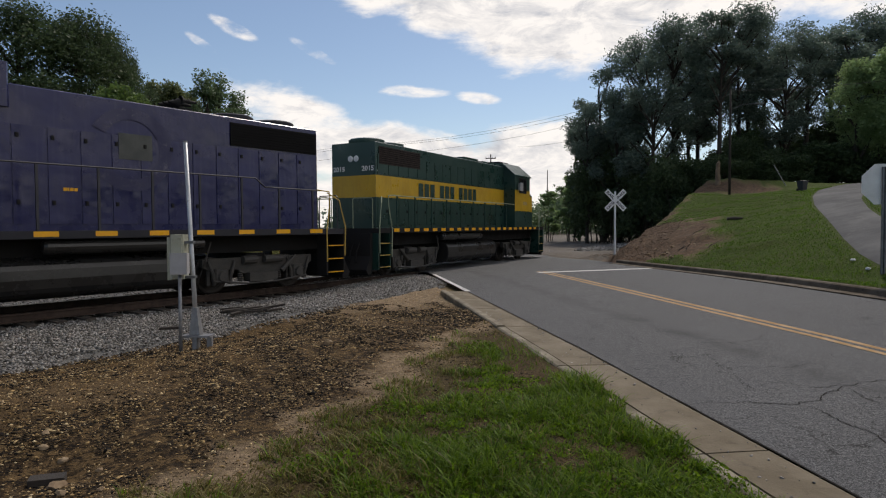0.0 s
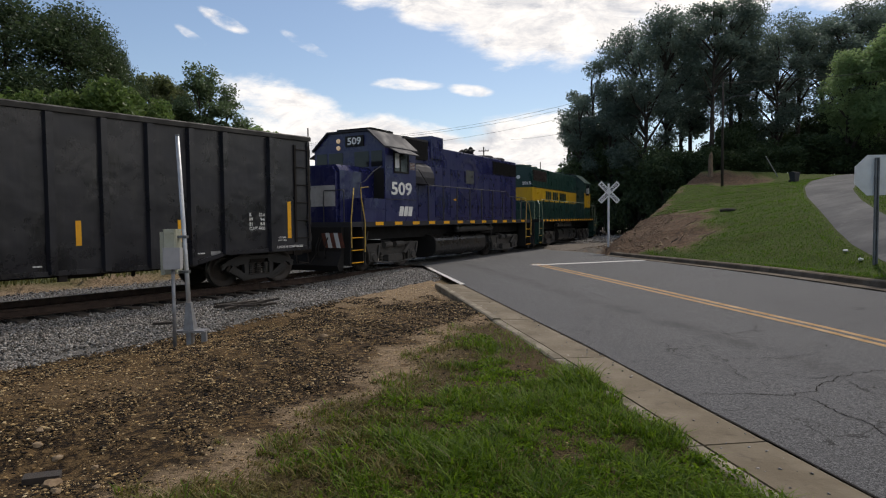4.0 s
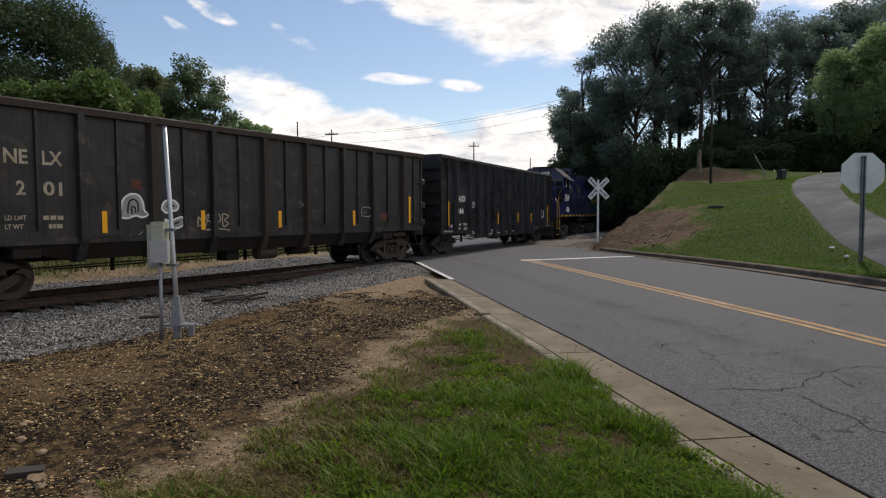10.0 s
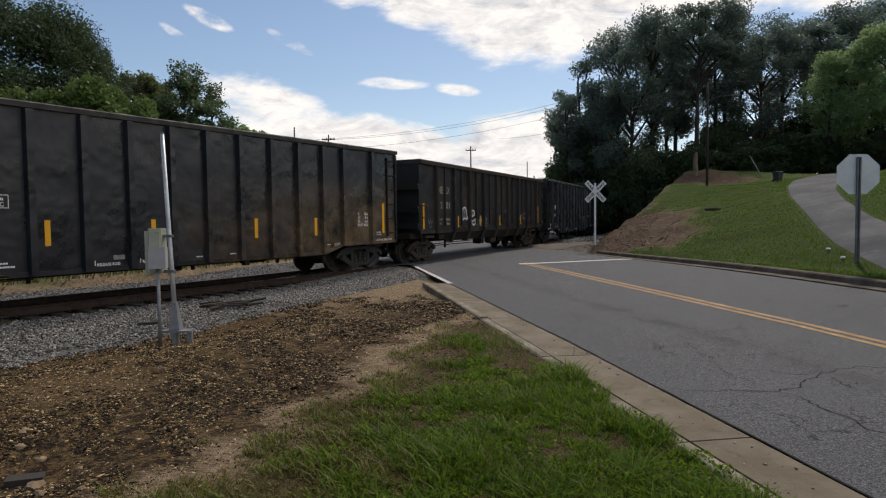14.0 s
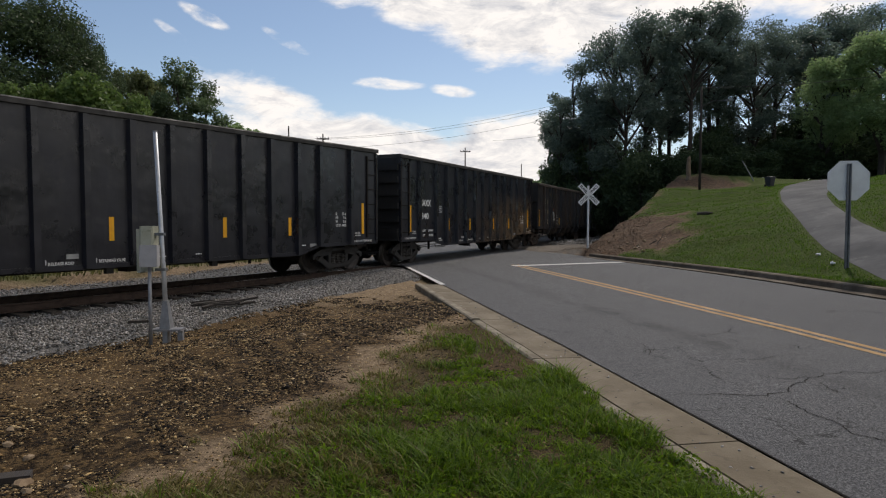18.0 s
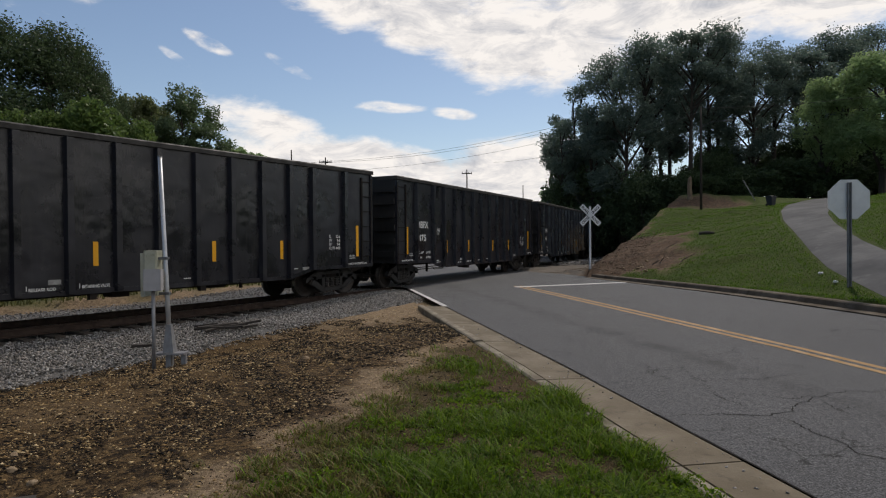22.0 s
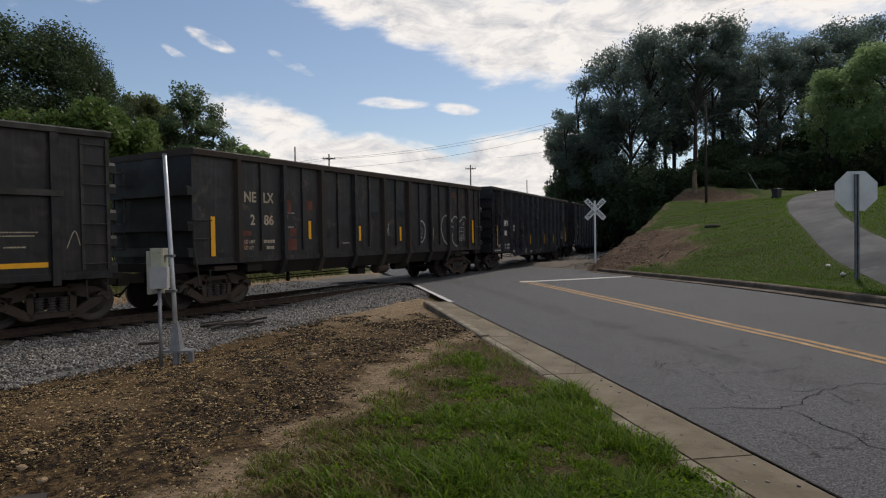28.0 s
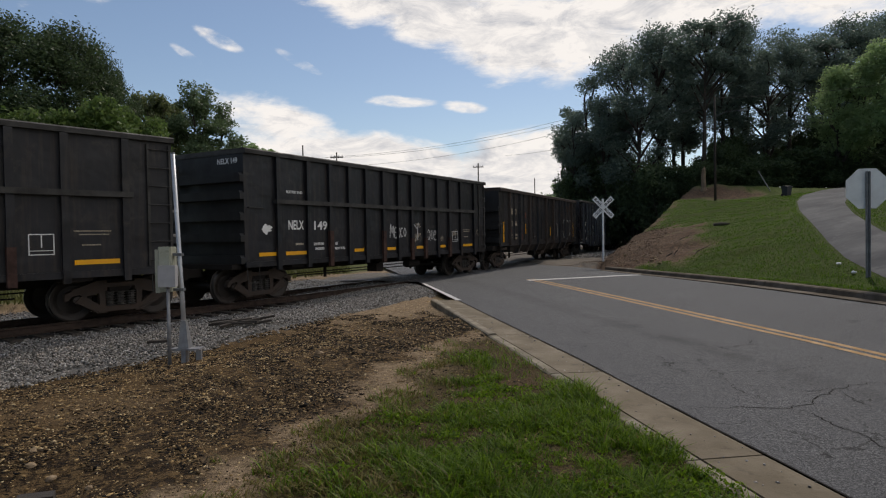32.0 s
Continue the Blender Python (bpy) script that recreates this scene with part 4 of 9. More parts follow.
def crack(points, width, seed):
    """A jagged crack across the asphalt, given by a few (x, y) along it; it thins towards its ends."""
    r = np.random.default_rng(seed)
    line = [np.array(p, float) for p in points]
    for level in range(4):
        longer = [line[0]]
        for a, b in zip(line[:-1], line[1:]):
            side = np.array([a[1] - b[1], b[0] - a[0]])
            longer += [(a + b) / 2 + side * r.normal(0, 0.10), b]
        line = longer
    g = Geo()
    n = len(line)
    for i, p in enumerate(line):
        a, b = line[max(0, i - 1)], line[min(n - 1, i + 1)]
        d = (b - a) / max(1e-6, np.hypot(*(b - a)))
        h = width * 0.5 * (0.25 + 0.75 * min(1.0, 5 * i / n, 5 * (n - 1 - i) / n)) * r.uniform(0.45, 1.4)
        for e in (-1, 1):
            x, y = p[0] - d[1] * h * e, p[1] + d[0] * h * e
            c, l = cl(x, y)
            g.v.append((float(x), float(y), float(road_z(c, l)) + 0.004))
    g.f = [(2 * i, 2 * i + 1, 2 * i + 3, 2 * i + 2) for i in range(n - 1)]
    tagged(new("road_crack", g.mesh("road_crack", M_CRACK)), "thin dark crack in the asphalt road", kind="structure")


for k, (pts, wd) in enumerate(((((2.2, 6.13), (2.85, 6.2), (3.3, 6.1), (3.62, 6.3), (4.1, 6.73), (5.1, 6.95), (6.3, 7.3)), 0.012), (((3.25, 6.08), (3.38, 5.7), (3.46, 5.33), (3.6, 4.8), (3.8, 3.9)), 0.013),
                               (((3.0, 7.48), (3.16, 7.05), (3.17, 6.34)), 0.010), (((3.7, 6.66), (4.15, 6.77)), 0.009), (((3.26, 7.5), (3.9, 7.55), (4.55, 7.82)), 0.009), (((3.4, 9.0), (4.1, 9.08), (4.6, 9.2)), 0.010),
                               (((2.4, 9.95), (2.65, 9.55), (2.67, 9.2)), 0.010), (((2.84, 8.75), (2.81, 8.05), (2.77, 7.75)), 0.010), (((4.6, 8.4), (4.85, 8.25), (4.8, 8.0)), 0.009), (((4.1, 6.65), (4.07, 6.1)), 0.009),
                               (((2.36, 11.2), (2.34, 10.5)), 0.011), (((4.66, 9.7), (4.45, 9.05)), 0.010))):
    crack(pts, wd, 200 + k)
# the far curb, in cast lengths
curb_far = thing("curb", "stained concrete curb below the grassy bank", "curb", kind="structure")
far_joints = list(np.arange(-14, 24.6, 2.6)) + [24.9]
for la, lb in zip(far_joints[:-1], far_joints[1:]):
    g = Geo()
    nl = 5
    for i in range(nl):
        l = la + 0.006 + (lb - la - 0.012) * i / (nl - 1)
        e = far_edge(l)
        for c, dz in ((e - 0.30, -0.05), (e - 0.30, 0.012), (e, 0.018), (e + 0.04, 0.12), (e + 0.07, 0.145), (e + 0.22, 0.15), (e + 0.24, -0.05)):
            x, y = xy(c, l)
            g.v.append((float(x), float(y), float(road_z(e, l)) + dz))
    for i in range(nl - 1):
        for k in range(7):
            a, b = i * 7 + k, i * 7 + (k + 1) % 7
            g.f.append((a, b, b + 7, a + 7))
    g.f += [tuple(range(7)), tuple(range(nl * 7 - 1, nl * 7 - 8, -1))]
    part("curb_stone", g, M_CURB_DIRTY, curb_far)

# the driveway up the bank
dl, dr = DRIVE_L, DRIVE_R
g = Geo()
nd, nk = 34, 7
tp = np.linspace(0, len(dl) - 1, nd)
for t in tp:
    pa = [np.interp(t, range(len(dl)), [p[i] for p in dl]) for i in (0, 1)]
    pb = [np.interp(t, range(len(dr)), [p[i] for p in dr]) for i in (0, 1)]
    for k in range(nk):
        u = k / (nk - 1)
        g.v.append((pa[0] + (pb[0] - pa[0]) * u, pa[1] + (pb[1] - pa[1]) * u, 0.0))
_zz = rough_z(np.array([p[0] for p in g.v]), np.array([p[1] for p in g.v]))
g.v = [(p[0], p[1], float(z) + (0.035 if 0 < i % nk < nk - 1 else 0.004)) for i, (p, z) in enumerate(zip(g.v, _zz))]
g.f = [(i * nk + k, i * nk + k + 1, (i + 1) * nk + k + 1, (i + 1) * nk + k) for i in range(nd - 1) for k in range(nk - 1)]
M_DRIVE = surface("old driveway asphalt", (0.135, 0.133, 0.132), (0.085, 0.084, 0.084), 0.5, 0.92, bump=0.4, spots=(0.180, 0.175, 0.168), spots_amount=0.5, vary=False, spec=0.12)
tagged(new("driveway", g.mesh("driveway", M_DRIVE, True)), "grey asphalt driveway climbing the grassy bank", kind="structure")

# ---- the track ----
railway = thing("railway_track", "rusty railway track on wooden ties in grey ballast", "railway track", kind="structure")
sel = [i for i in range(0, len(TS), 4) if -150 <= TS[i] <= 150]
PROFILE = [(-0.068, -0.17), (0.068, -0.17), (0.068, -0.155), (0.012, -0.135), (0.010, -0.045), (0.034, -0.035), (0.034, -0.006), (0.026, 0.0), (-0.026, 0.0), (-0.034, -0.006), (-0.034, -0.035), (-0.010, -0.045), (-0.012, -0.135), (-0.068, -0.155)]
for side in (-0.752, 0.752):
    g = Geo()
    gt = Geo()
    for i in sel:
        nx, ny = math.cos(TT[i]), -math.sin(TT[i])
        for o, z in PROFILE:
            g.v.append((TX[i] + nx * (side + o), TY[i] + ny * (side + o), z))
        for o in (-0.026, 0.026):
            gt.v.append((TX[i] + nx * (side + o), TY[i] + ny * (side + o), 0.003))
    m = len(PROFILE)
    g.f = [(i * m + k, i * m + (k + 1) % m, (i + 1) * m + (k + 1) % m, (i + 1) * m + k) for i in range(len(sel) - 1) for k in range(m)]
    gt.f = [(2 * i, 2 * i + 1, 2 * i + 3, 2 * i + 2) for i in range(len(sel) - 1)]
    r = part("rail", g, M_RAIL, railway)
    part("rail_head", gt, M_RAILTOP, r, "polished running surface")
tie_me = Geo().box(-0.11, 0.11, -1.22, 1.22, -0.36, -0.195, 0.015).mesh("tie", M_TIE)
for s in np.arange(-44, 60, 0.55):
    if -17.3 < s < 2.5:
        continue
    x, y, th = on_track(s)
    ob = part("tie", tie_me, M_TIE, railway)
    ob.matrix_basis = pose(x, y, 0, 0, 0, 90 - math.degrees(th) + random.uniform(-1, 1))
# the black flangeways in the crossing's asphalt
for side in (-0.66, 0.66):
    g = Geo()
    ii = [i for i in range(len(TS)) if -17.5 <= TS[i] <= 3]
    for i in ii:
        nx, ny = math.cos(TT[i]), -math.sin(TT[i])
        for o in (-0.05, 0.05):
            g.v.append((TX[i] + nx * (side + o), TY[i] + ny * (side + o), 0.010))
    g.f = [(2 * k, 2 * k + 1, 2 * k + 3, 2 * k + 2) for k in range(len(ii) - 1)]
    part("flangeway", g, M_RAIL, railway, "dark rubber-filled flangeway")
# asphalt that fills the crossing round the rails
g = Geo()
ii = [i for i in range(len(TS)) if -17.6 <= TS[i] <= 4]
offs = np.array([-3.4, -2.2, -1.4, -0.79, -0.5, 0, 0.5, 0.79, 1.4, 2.2, 3.4])
for i in ii:
    nx, ny = math.cos(TT[i]), -math.sin(TT[i])
    for o in offs:
        g.v.append((TX[i] + nx * o, TY[i] + ny * o, -0.004 if abs(o) < 1.5 else -0.004 - 0.05 * (abs(o) - 1.4)))
k = len(offs)
g.f = [(i * k + j, i * k + j + 1, (i + 1) * k + j + 1, (i + 1) * k + j) for i in range(len(ii) - 1) for j in range(k - 1)]
tagged(new("crossing_pavement", g.mesh("crossing_pavement", M_ASPHALT, True)), "patched asphalt between and beside the rails", kind="structure")


def bed_z(s, d):
    x, y = track_xy(s, d)
    c, l = cl(x, y)
    side = 1 - ss((l - 11) / 7)
    edge = np.where(d < 0, -0.3 * side, -0.5 * (1 - ss((d - 3.5) / 5)) * side)
    return shoulder_z(s, d, edge)


def track_xy(s, d):
    x, y, th = np.interp(s, TS, TX), np.interp(s, TS, TY), np.interp(s, TS, TT)
    return x + np.cos(th) * d, y - np.sin(th) * d


bs, ds = np.arange(-46, -16.9, 0.3), np.linspace(-4.3, 4.3, 37)
BS, BD = (a.ravel() for a in np.meshgrid(bs, ds, indexing="ij"))
bx, by = track_xy(BS, BD)
bz = bed_z(BS, BD) + 0.02 * np.sin(bx * 5.1) * np.sin(by * 4.3) - 0.02 - 0.08 * (np.abs(BD) > 4.2)
_bc, _bl = cl(bx, by)
bz = bz - 0.25 * ((_bc > near_edge(_bl) - 0.15) & (_bc < far_edge(_bl) + 0.3))
k = len(ds)
_i = (np.arange(len(bs) - 1)[:, None] * k + np.arange(k - 1)[None]).ravel()
M_BED = surface("packed ballast", (0.17, 0.165, 0.155), (0.09, 0.085, 0.08), 18, 0.95, bump=1.0, spots=(0.30, 0.29, 0.27), spots_amount=0.7, vary=False)
tagged(new("ballast_bed", fast_mesh("ballast_bed", np.c_[bx, by, bz], np.c_[_i, _i + 1, _i + k + 1, _i + k], M_BED, True)), "shoulder of packed grey ballast", kind="structure")

rng = np.random.default_rng(7)
OCT_V = np.array([(1, 0, 0), (-1, 0, 0), (0, 1, 0), (0, -1, 0), (0, 0, 1), (0, 0, -1), (0.7, 0.7, 0.1), (-0.7, 0.7, -0.1), (-0.7, -0.7, 0.1), (0.7, -0.7, -0.1)], float)
OCT_F = np.array([(0, 6, 4), (6, 2, 4), (2, 7, 4), (7, 1, 4), (1, 8, 4), (8, 3, 4), (3, 9, 4), (9, 0, 4), (6, 0, 5), (2, 6, 5), (7, 2, 5), (1, 7, 5), (8, 1, 5), (3, 8, 5), (9, 3, 5), (0, 9, 5)])
CHIP_V = np.array([(1.6, 0, 0), (-1.6, 0, 0), (0, 0.8, 0), (0, -0.8, 0), (0, 0, 1), (0, 0, -1)], float)
CHIP_F = np.array([(0, 2, 4), (2, 1, 4), (1, 3, 4), (3, 0, 4), (2, 0, 5), (1, 2, 5), (3, 1, 5), (0, 3, 5)])


def stones(name, pos, size, material, flat=0.7, chips=False):
    """Many small angular stones in one mesh; chips are long and of eight faces only."""
    n = len(pos)
    form, sides = (CHIP_V, CHIP_F) if chips else (OCT_V, OCT_F)
    v = form[None] * rng.uniform(0.6, 1.25, (n, len(form), 1)) * size[:, None, None]
    v[:, :, 2] *= flat
    a = rng.uniform(0, 6.28, n)
    b = rng.normal(0, 0.5, n)
    ca, sa, cb, sb = np.cos(a)[:, None], np.sin(a)[:, None], np.cos(b)[:, None], np.sin(b)[:, None]
    x, y, z = v[:, :, 0], v[:, :, 1], v[:, :, 2]
    y, z = y * cb - z * sb, y * sb + z * cb
    x, y = x * ca - y * sa, x * sa + y * ca
    v = np.stack([x, y, z], 2) + pos[:, None, :]
    f = sides[None] + (np.arange(n) * len(form))[:, None, None]
    return fast_mesh(name, v.reshape(-1, 3), f.reshape(-1, 3), material)


n = 78000
bs_, bd_ = rng.uniform(-40, -17.7, n), np.concatenate([rng.uniform(0.82, 4.55, n - 14000), rng.uniform(-4.2, 0.62, 14000)])
wave = 0.30 * np.sin(bs_ * 1.9) + 0.2 * np.sin(bs_ * 4.3)
keepb = (bd_ < 4.15 + wave) | (rng.random(n) < 0.25)
bs_, bd_ = bs_[keepb], bd_[keepb]
bx, by = track_xy(bs_, bd_)
_bc, _bl = cl(bx, by)
keepb = _bc < near_edge(_bl) - 0.1
bs_, bd_, bx, by = bs_[keepb], bd_[keepb], bx[keepb], by[keepb]
n = len(bs_)
ballast_me = stones("ballast_stones", np.c_[bx, by, bed_z(bs_, bd_) + rng.uniform(-0.015, 0.03, n)], rng.uniform(0.011, 0.032, n), M_BALLAST)
tagged(new("ballast_stones", ballast_me), "loose crushed grey ballast stones beside the rails", "ballast", kind="stuff")
n = 5000
bs_, bd_ = rng.uniform(4, 26, n), rng.uniform(0.9, 4.6, n)
bx, by = track_xy(bs_, bd_)
bz = rough_z(bx, by)
tagged(new("ballast_stones", stones("ballast_stones", np.c_[bx, by, bz + rng.uniform(0, 0.05, n)], rng.uniform(0.04, 0.09, n), M_BALLAST)), "loose grey ballast beyond the road", "ballast", kind="stuff")

# rubble along the foot of the cut bank and on its bare face
n = 9000
rl, rc = rng.uniform(20.5, 31, n), rng.uniform(0.3, 7.5, n) ** 1.0
bx, by = xy(far_edge(rl) + rc, rl)
bs_, bd_ = track_sd(bx, by)
rk = (bd_ > 3.2) & (bd_ < 8.6) & ((rc > 1.0) | (rl > 22.8))
bx, by = bx[rk], by[rk]
tagged(new("rubble", stones("rubble", np.c_[bx, by, rough_z(bx, by) + 0.01], rng.gamma(1.6, 0.007, rk.sum()) + 0.007, M_RUBBLE, 0.6)), "grey and brown rubble at the foot of the cut bank", "rubble", kind="stuff")
# pebbles and clods on the dirt
n = 85000
px_, py_ = rng.uniform(-9, 1.2, n), 2.6 + 15 * rng.random(n) ** 1.5
py_ = np.where(rng.random(n) < 0.12, rng.uniform(-6, 2.6, n), py_)
pc, pl = cl(px_, py_)
ps, pd = track_sd(px_, py_)
ed = turf_depth(pc, pl)
ok = (pd > 2.9) & (ed < 0.1) & (pl < 16.8)
px_, py_, pd, ed, pl = px_[ok], py_[ok], pd[ok], ed[ok], pl[ok]
pz = rough_z(px_, py_)
prob = np.where(pd < 5.2, 0.9 - 0.6 * ss((pl - 6.5) / 3), np.where(ed < -2.0, 0.75, 0.42))
keep = rng.random(len(px_)) < prob
size = rng.gamma(1.6, 0.0031, len(px_)) + 0.0034
tagged(new("pebbles", stones("pebbles", np.c_[px_, py_, pz + 0.002][keep], size[keep], M_PEBBLE, 0.6, True)), "small tan and brown pebbles on the dirt", "pebbles", kind="stuff")
n = 270000
px_, py_ = rng.uniform(-8, 0.9, n), 2.5 + 12.5 * rng.random(n) ** 1.25
py_ = np.where(rng.random(n) < 0.10, rng.uniform(-6, 2.5, n), py_)
pc, pl = cl(px_, py_)
ps, pd = track_sd(px_, py_)
ed = turf_depth(pc, pl)
along, across = cl(px_, py_)[1], cl(px_, py_)[0]
patchy = 1.0 * grain(along * 0.55 + across * 0.5, across * 1.2, 1.0, 7) + 0.9 * grain(along + across * 0.5, across * 1.6, 0.35, 8)
ok = (pd > 4.2 - 0.7 * ss((pl - 6.5) / 3)) & ((ed < -0.32 - 0.35 * rng.random(n)) | (rng.random(n) < 0.16)) & (pl < 15.4) & (patchy > -0.50 + 0.55 * rng.random(n)) & (rng.random(n) < np.where((ed < -2.8) & (pl < 8), 0.4, 1.0))
px_, py_ = px_[ok], py_[ok]
size = (rng.gamma(1.6, 0.0039, ok.sum()) + 0.0036) * np.interp(py_, [3, 12], [0.72, 1.35])
tagged(new("soil_clods", stones("soil_clods", np.c_[px_, py_, rough_z(px_, py_) + 0.001], size, M_CLOD, 0.42, True)), "dark burnt clods and chips of soil", "soil", kind="stuff")


n = 130
gl = rng.uniform(2.2, 13, n)
gc = near_edge(gl) - rng.uniform(0.03, 0.5, n)
bx, by = xy(gc, gl)
tagged(new("grit", stones("grit", np.c_[bx, by, road_z(near_edge(gl), gl) + 0.012], rng.gamma(2.0, 0.0035, n) + 0.004, M_BALLAST, 0.6)), "loose grit lying in the concrete gutter", "grit", kind="stuff")


def blades(name, x, y, z, height, lean, width, material):
    """Grass: bent blades of two faces each."""
    n = len(x)
    a = rng.uniform(0, 6.28, n)
    dx, dy = np.cos(a), np.sin(a)
    h, w = height, width
    tipx, tipy = dx * lean * h, dy * lean * h
    base = np.c_[x, y, z - 0.01]
    v = np.empty((n, 5, 3))
    v[:, 0] = base + np.c_[-dy * w, dx * w, 0 * h]
    v[:, 1] = base + np.c_[dy * w, -dx * w, 0 * h]
    mid = base + np.c_[tipx * 0.35, tipy * 0.35, h * 0.6]
    v[:, 2] = mid + np.c_[dy * w * 0.8, -dx * w * 0.8, 0 * h]
    v[:, 3] = mid + np.c_[-dy * w * 0.8, dx * w * 0.8, 0 * h]
    v[:, 4] = base + np.c_[tipx, tipy, h * 0.95]
    k = np.arange(n)[:, None] * 5
    f = np.concatenate([k + np.array([[0, 1, 2]]), k + np.array([[0, 2, 3]]), k + np.array([[3, 2, 4]])])
    return fast_mesh(name, v.reshape(-1, 3), f, material)


def sow(n, x0, x1, y0, y1, p):
    x, y = rng.uniform(x0, x1, n), y0 + (y1 - y0) * rng.random(n) ** p
    c, l = cl(x, y)
    return x, y, c, l


x, y, c, l = sow(400000, -2.6, 3.0, 2.3, 11.0, 1.35)
x2, y2, c2, l2 = sow(60000, -4.5, 4.2, -6.0, 2.3, 1.0)
x, y, c, l = np.r_[x, x2], np.r_[y, y2], np.r_[c, c2], np.r_[l, l2]
ed = turf_depth(c, l) + 0.35 * wobble(x, y, 2.1, 0.3) + 0.2 * wobble(x, y, 5.3, 0.9)
clump = wobble(x, y, 4.3, 1.0) + 0.6 * wobble(x, y, 11.0, 3.0)
ed = ed + 0.12 * grain(x, y, 0.2, 12)
inside = (c < near_edge(l) - np.where(l < 9.0, 0.60, 0.76) + 0.10 * wobble(x, y, 3.0, 2)) & (ed > -0.12 - 0.20 * ss((6.4 - l) / 2))
lush = ss((ed - 0.30 - 0.28 * ss((6.5 - l) / 2)) / 0.95)
tuft = tufts(x, y)
keep = inside & (rng.random(len(x)) < 0.25 + 0.30 * ss((6.6 - l) / 1.5) + 0.75 * lush) & (tuft > -1.0 + 0.24 * np.maximum(0, l - 5.6) + 0.8 * rng.random(len(x)) - 0.5 * (near_edge(l) - c < 0.95))
bare_patch = (wobble(x, y, 3.1, 7) + 0.35 * wobble(x, y, 9.0, 3) > 0.80 + 0.12 * rng.random(len(x)))
keep &= ~bare_patch & ~((brown_patch(x, y) > 0.32) & (rng.random(len(x)) < 0.93))
dry = keep & (rng.random(len(x)) < np.clip(0.85 - 0.83 * lush + 0.22 * wobble(x, y, 2.7, 5) - 0.28 * tuft, 0.07, 0.95))
for nm, k, mt, lab in (("grass", keep & ~dry, M_GRASS, "fresh green grass on the road verge"), ("dry_grass", dry, M_STRAW, "dry brown grass at the edge of the verge")):
    m = k.sum()
    hh = rng.gamma(3.0, 0.0125, m).clip(0.012, 0.10) * (1 + 0.85 * np.clip(tuft[k], -0.6, 1.1)) * np.where(near_edge(l[k]) - c[k] < 1.05, 1.3, 1.0)
    tagged(new(nm, blades(nm, x[k], y[k], rough_z(x[k], y[k]), hh, rng.uniform(0.4, 2.0, m), rng.uniform(0.0030, 0.0068, m), mt)), lab, "grass", kind="stuff")
# rougher grass on the bank and behind the track
x, y, c, l = sow(190000, 4.0, 27.0, 11.0, 40.0, 1.35)
k = (c > far_edge(l) + 0.28) & (bare_ground(x, y) < 0.35 + 0.5 * rng.random(len(x)))
# keep the driveway clear
dy_l, dy_r = np.interp(y, [p[1] for p in dl], [p[0] for p in dl]), np.interp(y, sorted(p[1] for p in dr), [p[0] for p in sorted(dr, key=lambda q: q[1])])
k &= ~((x > dy_l - 0.1) & (x < dy_r + 0.1))
m = k.sum()
tagged(new("bank_grass", blades("bank_grass", x[k], y[k], rough_z(x[k], y[k]), rng.uniform(0.025, 0.075, m), rng.uniform(0.3, 1.3, m), rng.uniform(0.005, 0.011, m), M_BANK_GRASS)), "short green grass on the roadside bank", "grass", kind="stuff")
x, y, c, l = sow(60000, -40, -5, 8, 60, 1.2)
s_, d_ = track_sd(x, y)
k = (d_ < -4.6) & (c < 2) & (y > 12)
m = k.sum()
tagged(new("field_grass", blades("field_grass", x[k], y[k], rough_z(x[k], y[k]), rng.uniform(0.08, 0.35, m), rng.uniform(0.2, 0.9, m), rng.uniform(0.012, 0.03, m), M_FIELD)), "rough yellow-green grass behind the track", "grass", kind="stuff")

# ---- the train: shared running gear ----
R_WHEEL = 0.457


def wheelset_meshes():
    w = Geo()
    for sgn in (-1, 1):
        y = 0.70 * sgn
        prof = [(0.0, 0.09), (0.10, 0.09), (0.13, 0.05), (0.30, 0.02), (0.385, 0.055), (0.43, 0.062), (R_WHEEL, 0.058)]
        back = [(R_WHEEL, -0.04), (R_WHEEL + 0.027, -0.05), (R_WHEEL + 0.027, -0.075), (0.40, -0.08), (0.30, -0.03), (0.13, -0.06), (0.0, -0.06)]
        w.lathe([(r, y + sgn * h) for r, h in prof], 26)
        w.lathe([(r, y + sgn * h) for r, h in back], 26)
    w.tube([(0, -0.98, 0), (0, 0.98, 0)], 0.075, 10)
    for sgn in (-1, 1):
        w.lathe([(0.0, 1.02 * sgn), (0.085, 1.02 * sgn), (0.10, 0.99 * sgn), (0.10, 0.93 * sgn)], 12)
        for k in range(3):
            a = k * 2.094
            w.tube([(0.055 * math.cos(a), 1.01 * sgn, 0.055 * math.sin(a)), (0.055 * math.cos(a), 1.045 * sgn, 0.055 * math.sin(a))], 0.017, 6)
    plain = len(w.f)
    for sgn in (-1, 1):
        w.lathe([(R_WHEEL, 0.758 * sgn), (R_WHEEL, 0.66 * sgn)], 26)
    me = w.mesh("wheelset", M_WHEEL, False)
    me.materials.append(M_TREAD)
    for p in list(me.polygons)[plain:]:
        p.material_index = 1
    return me


WHEEL_ME = wheelset_meshes()


def add_wheelset(truck, x):
    ob = part("wheelset", WHEEL_ME, M_WHEEL, truck, "steel wheels on their axle", at=(x, 0, R_WHEEL))
    return ob


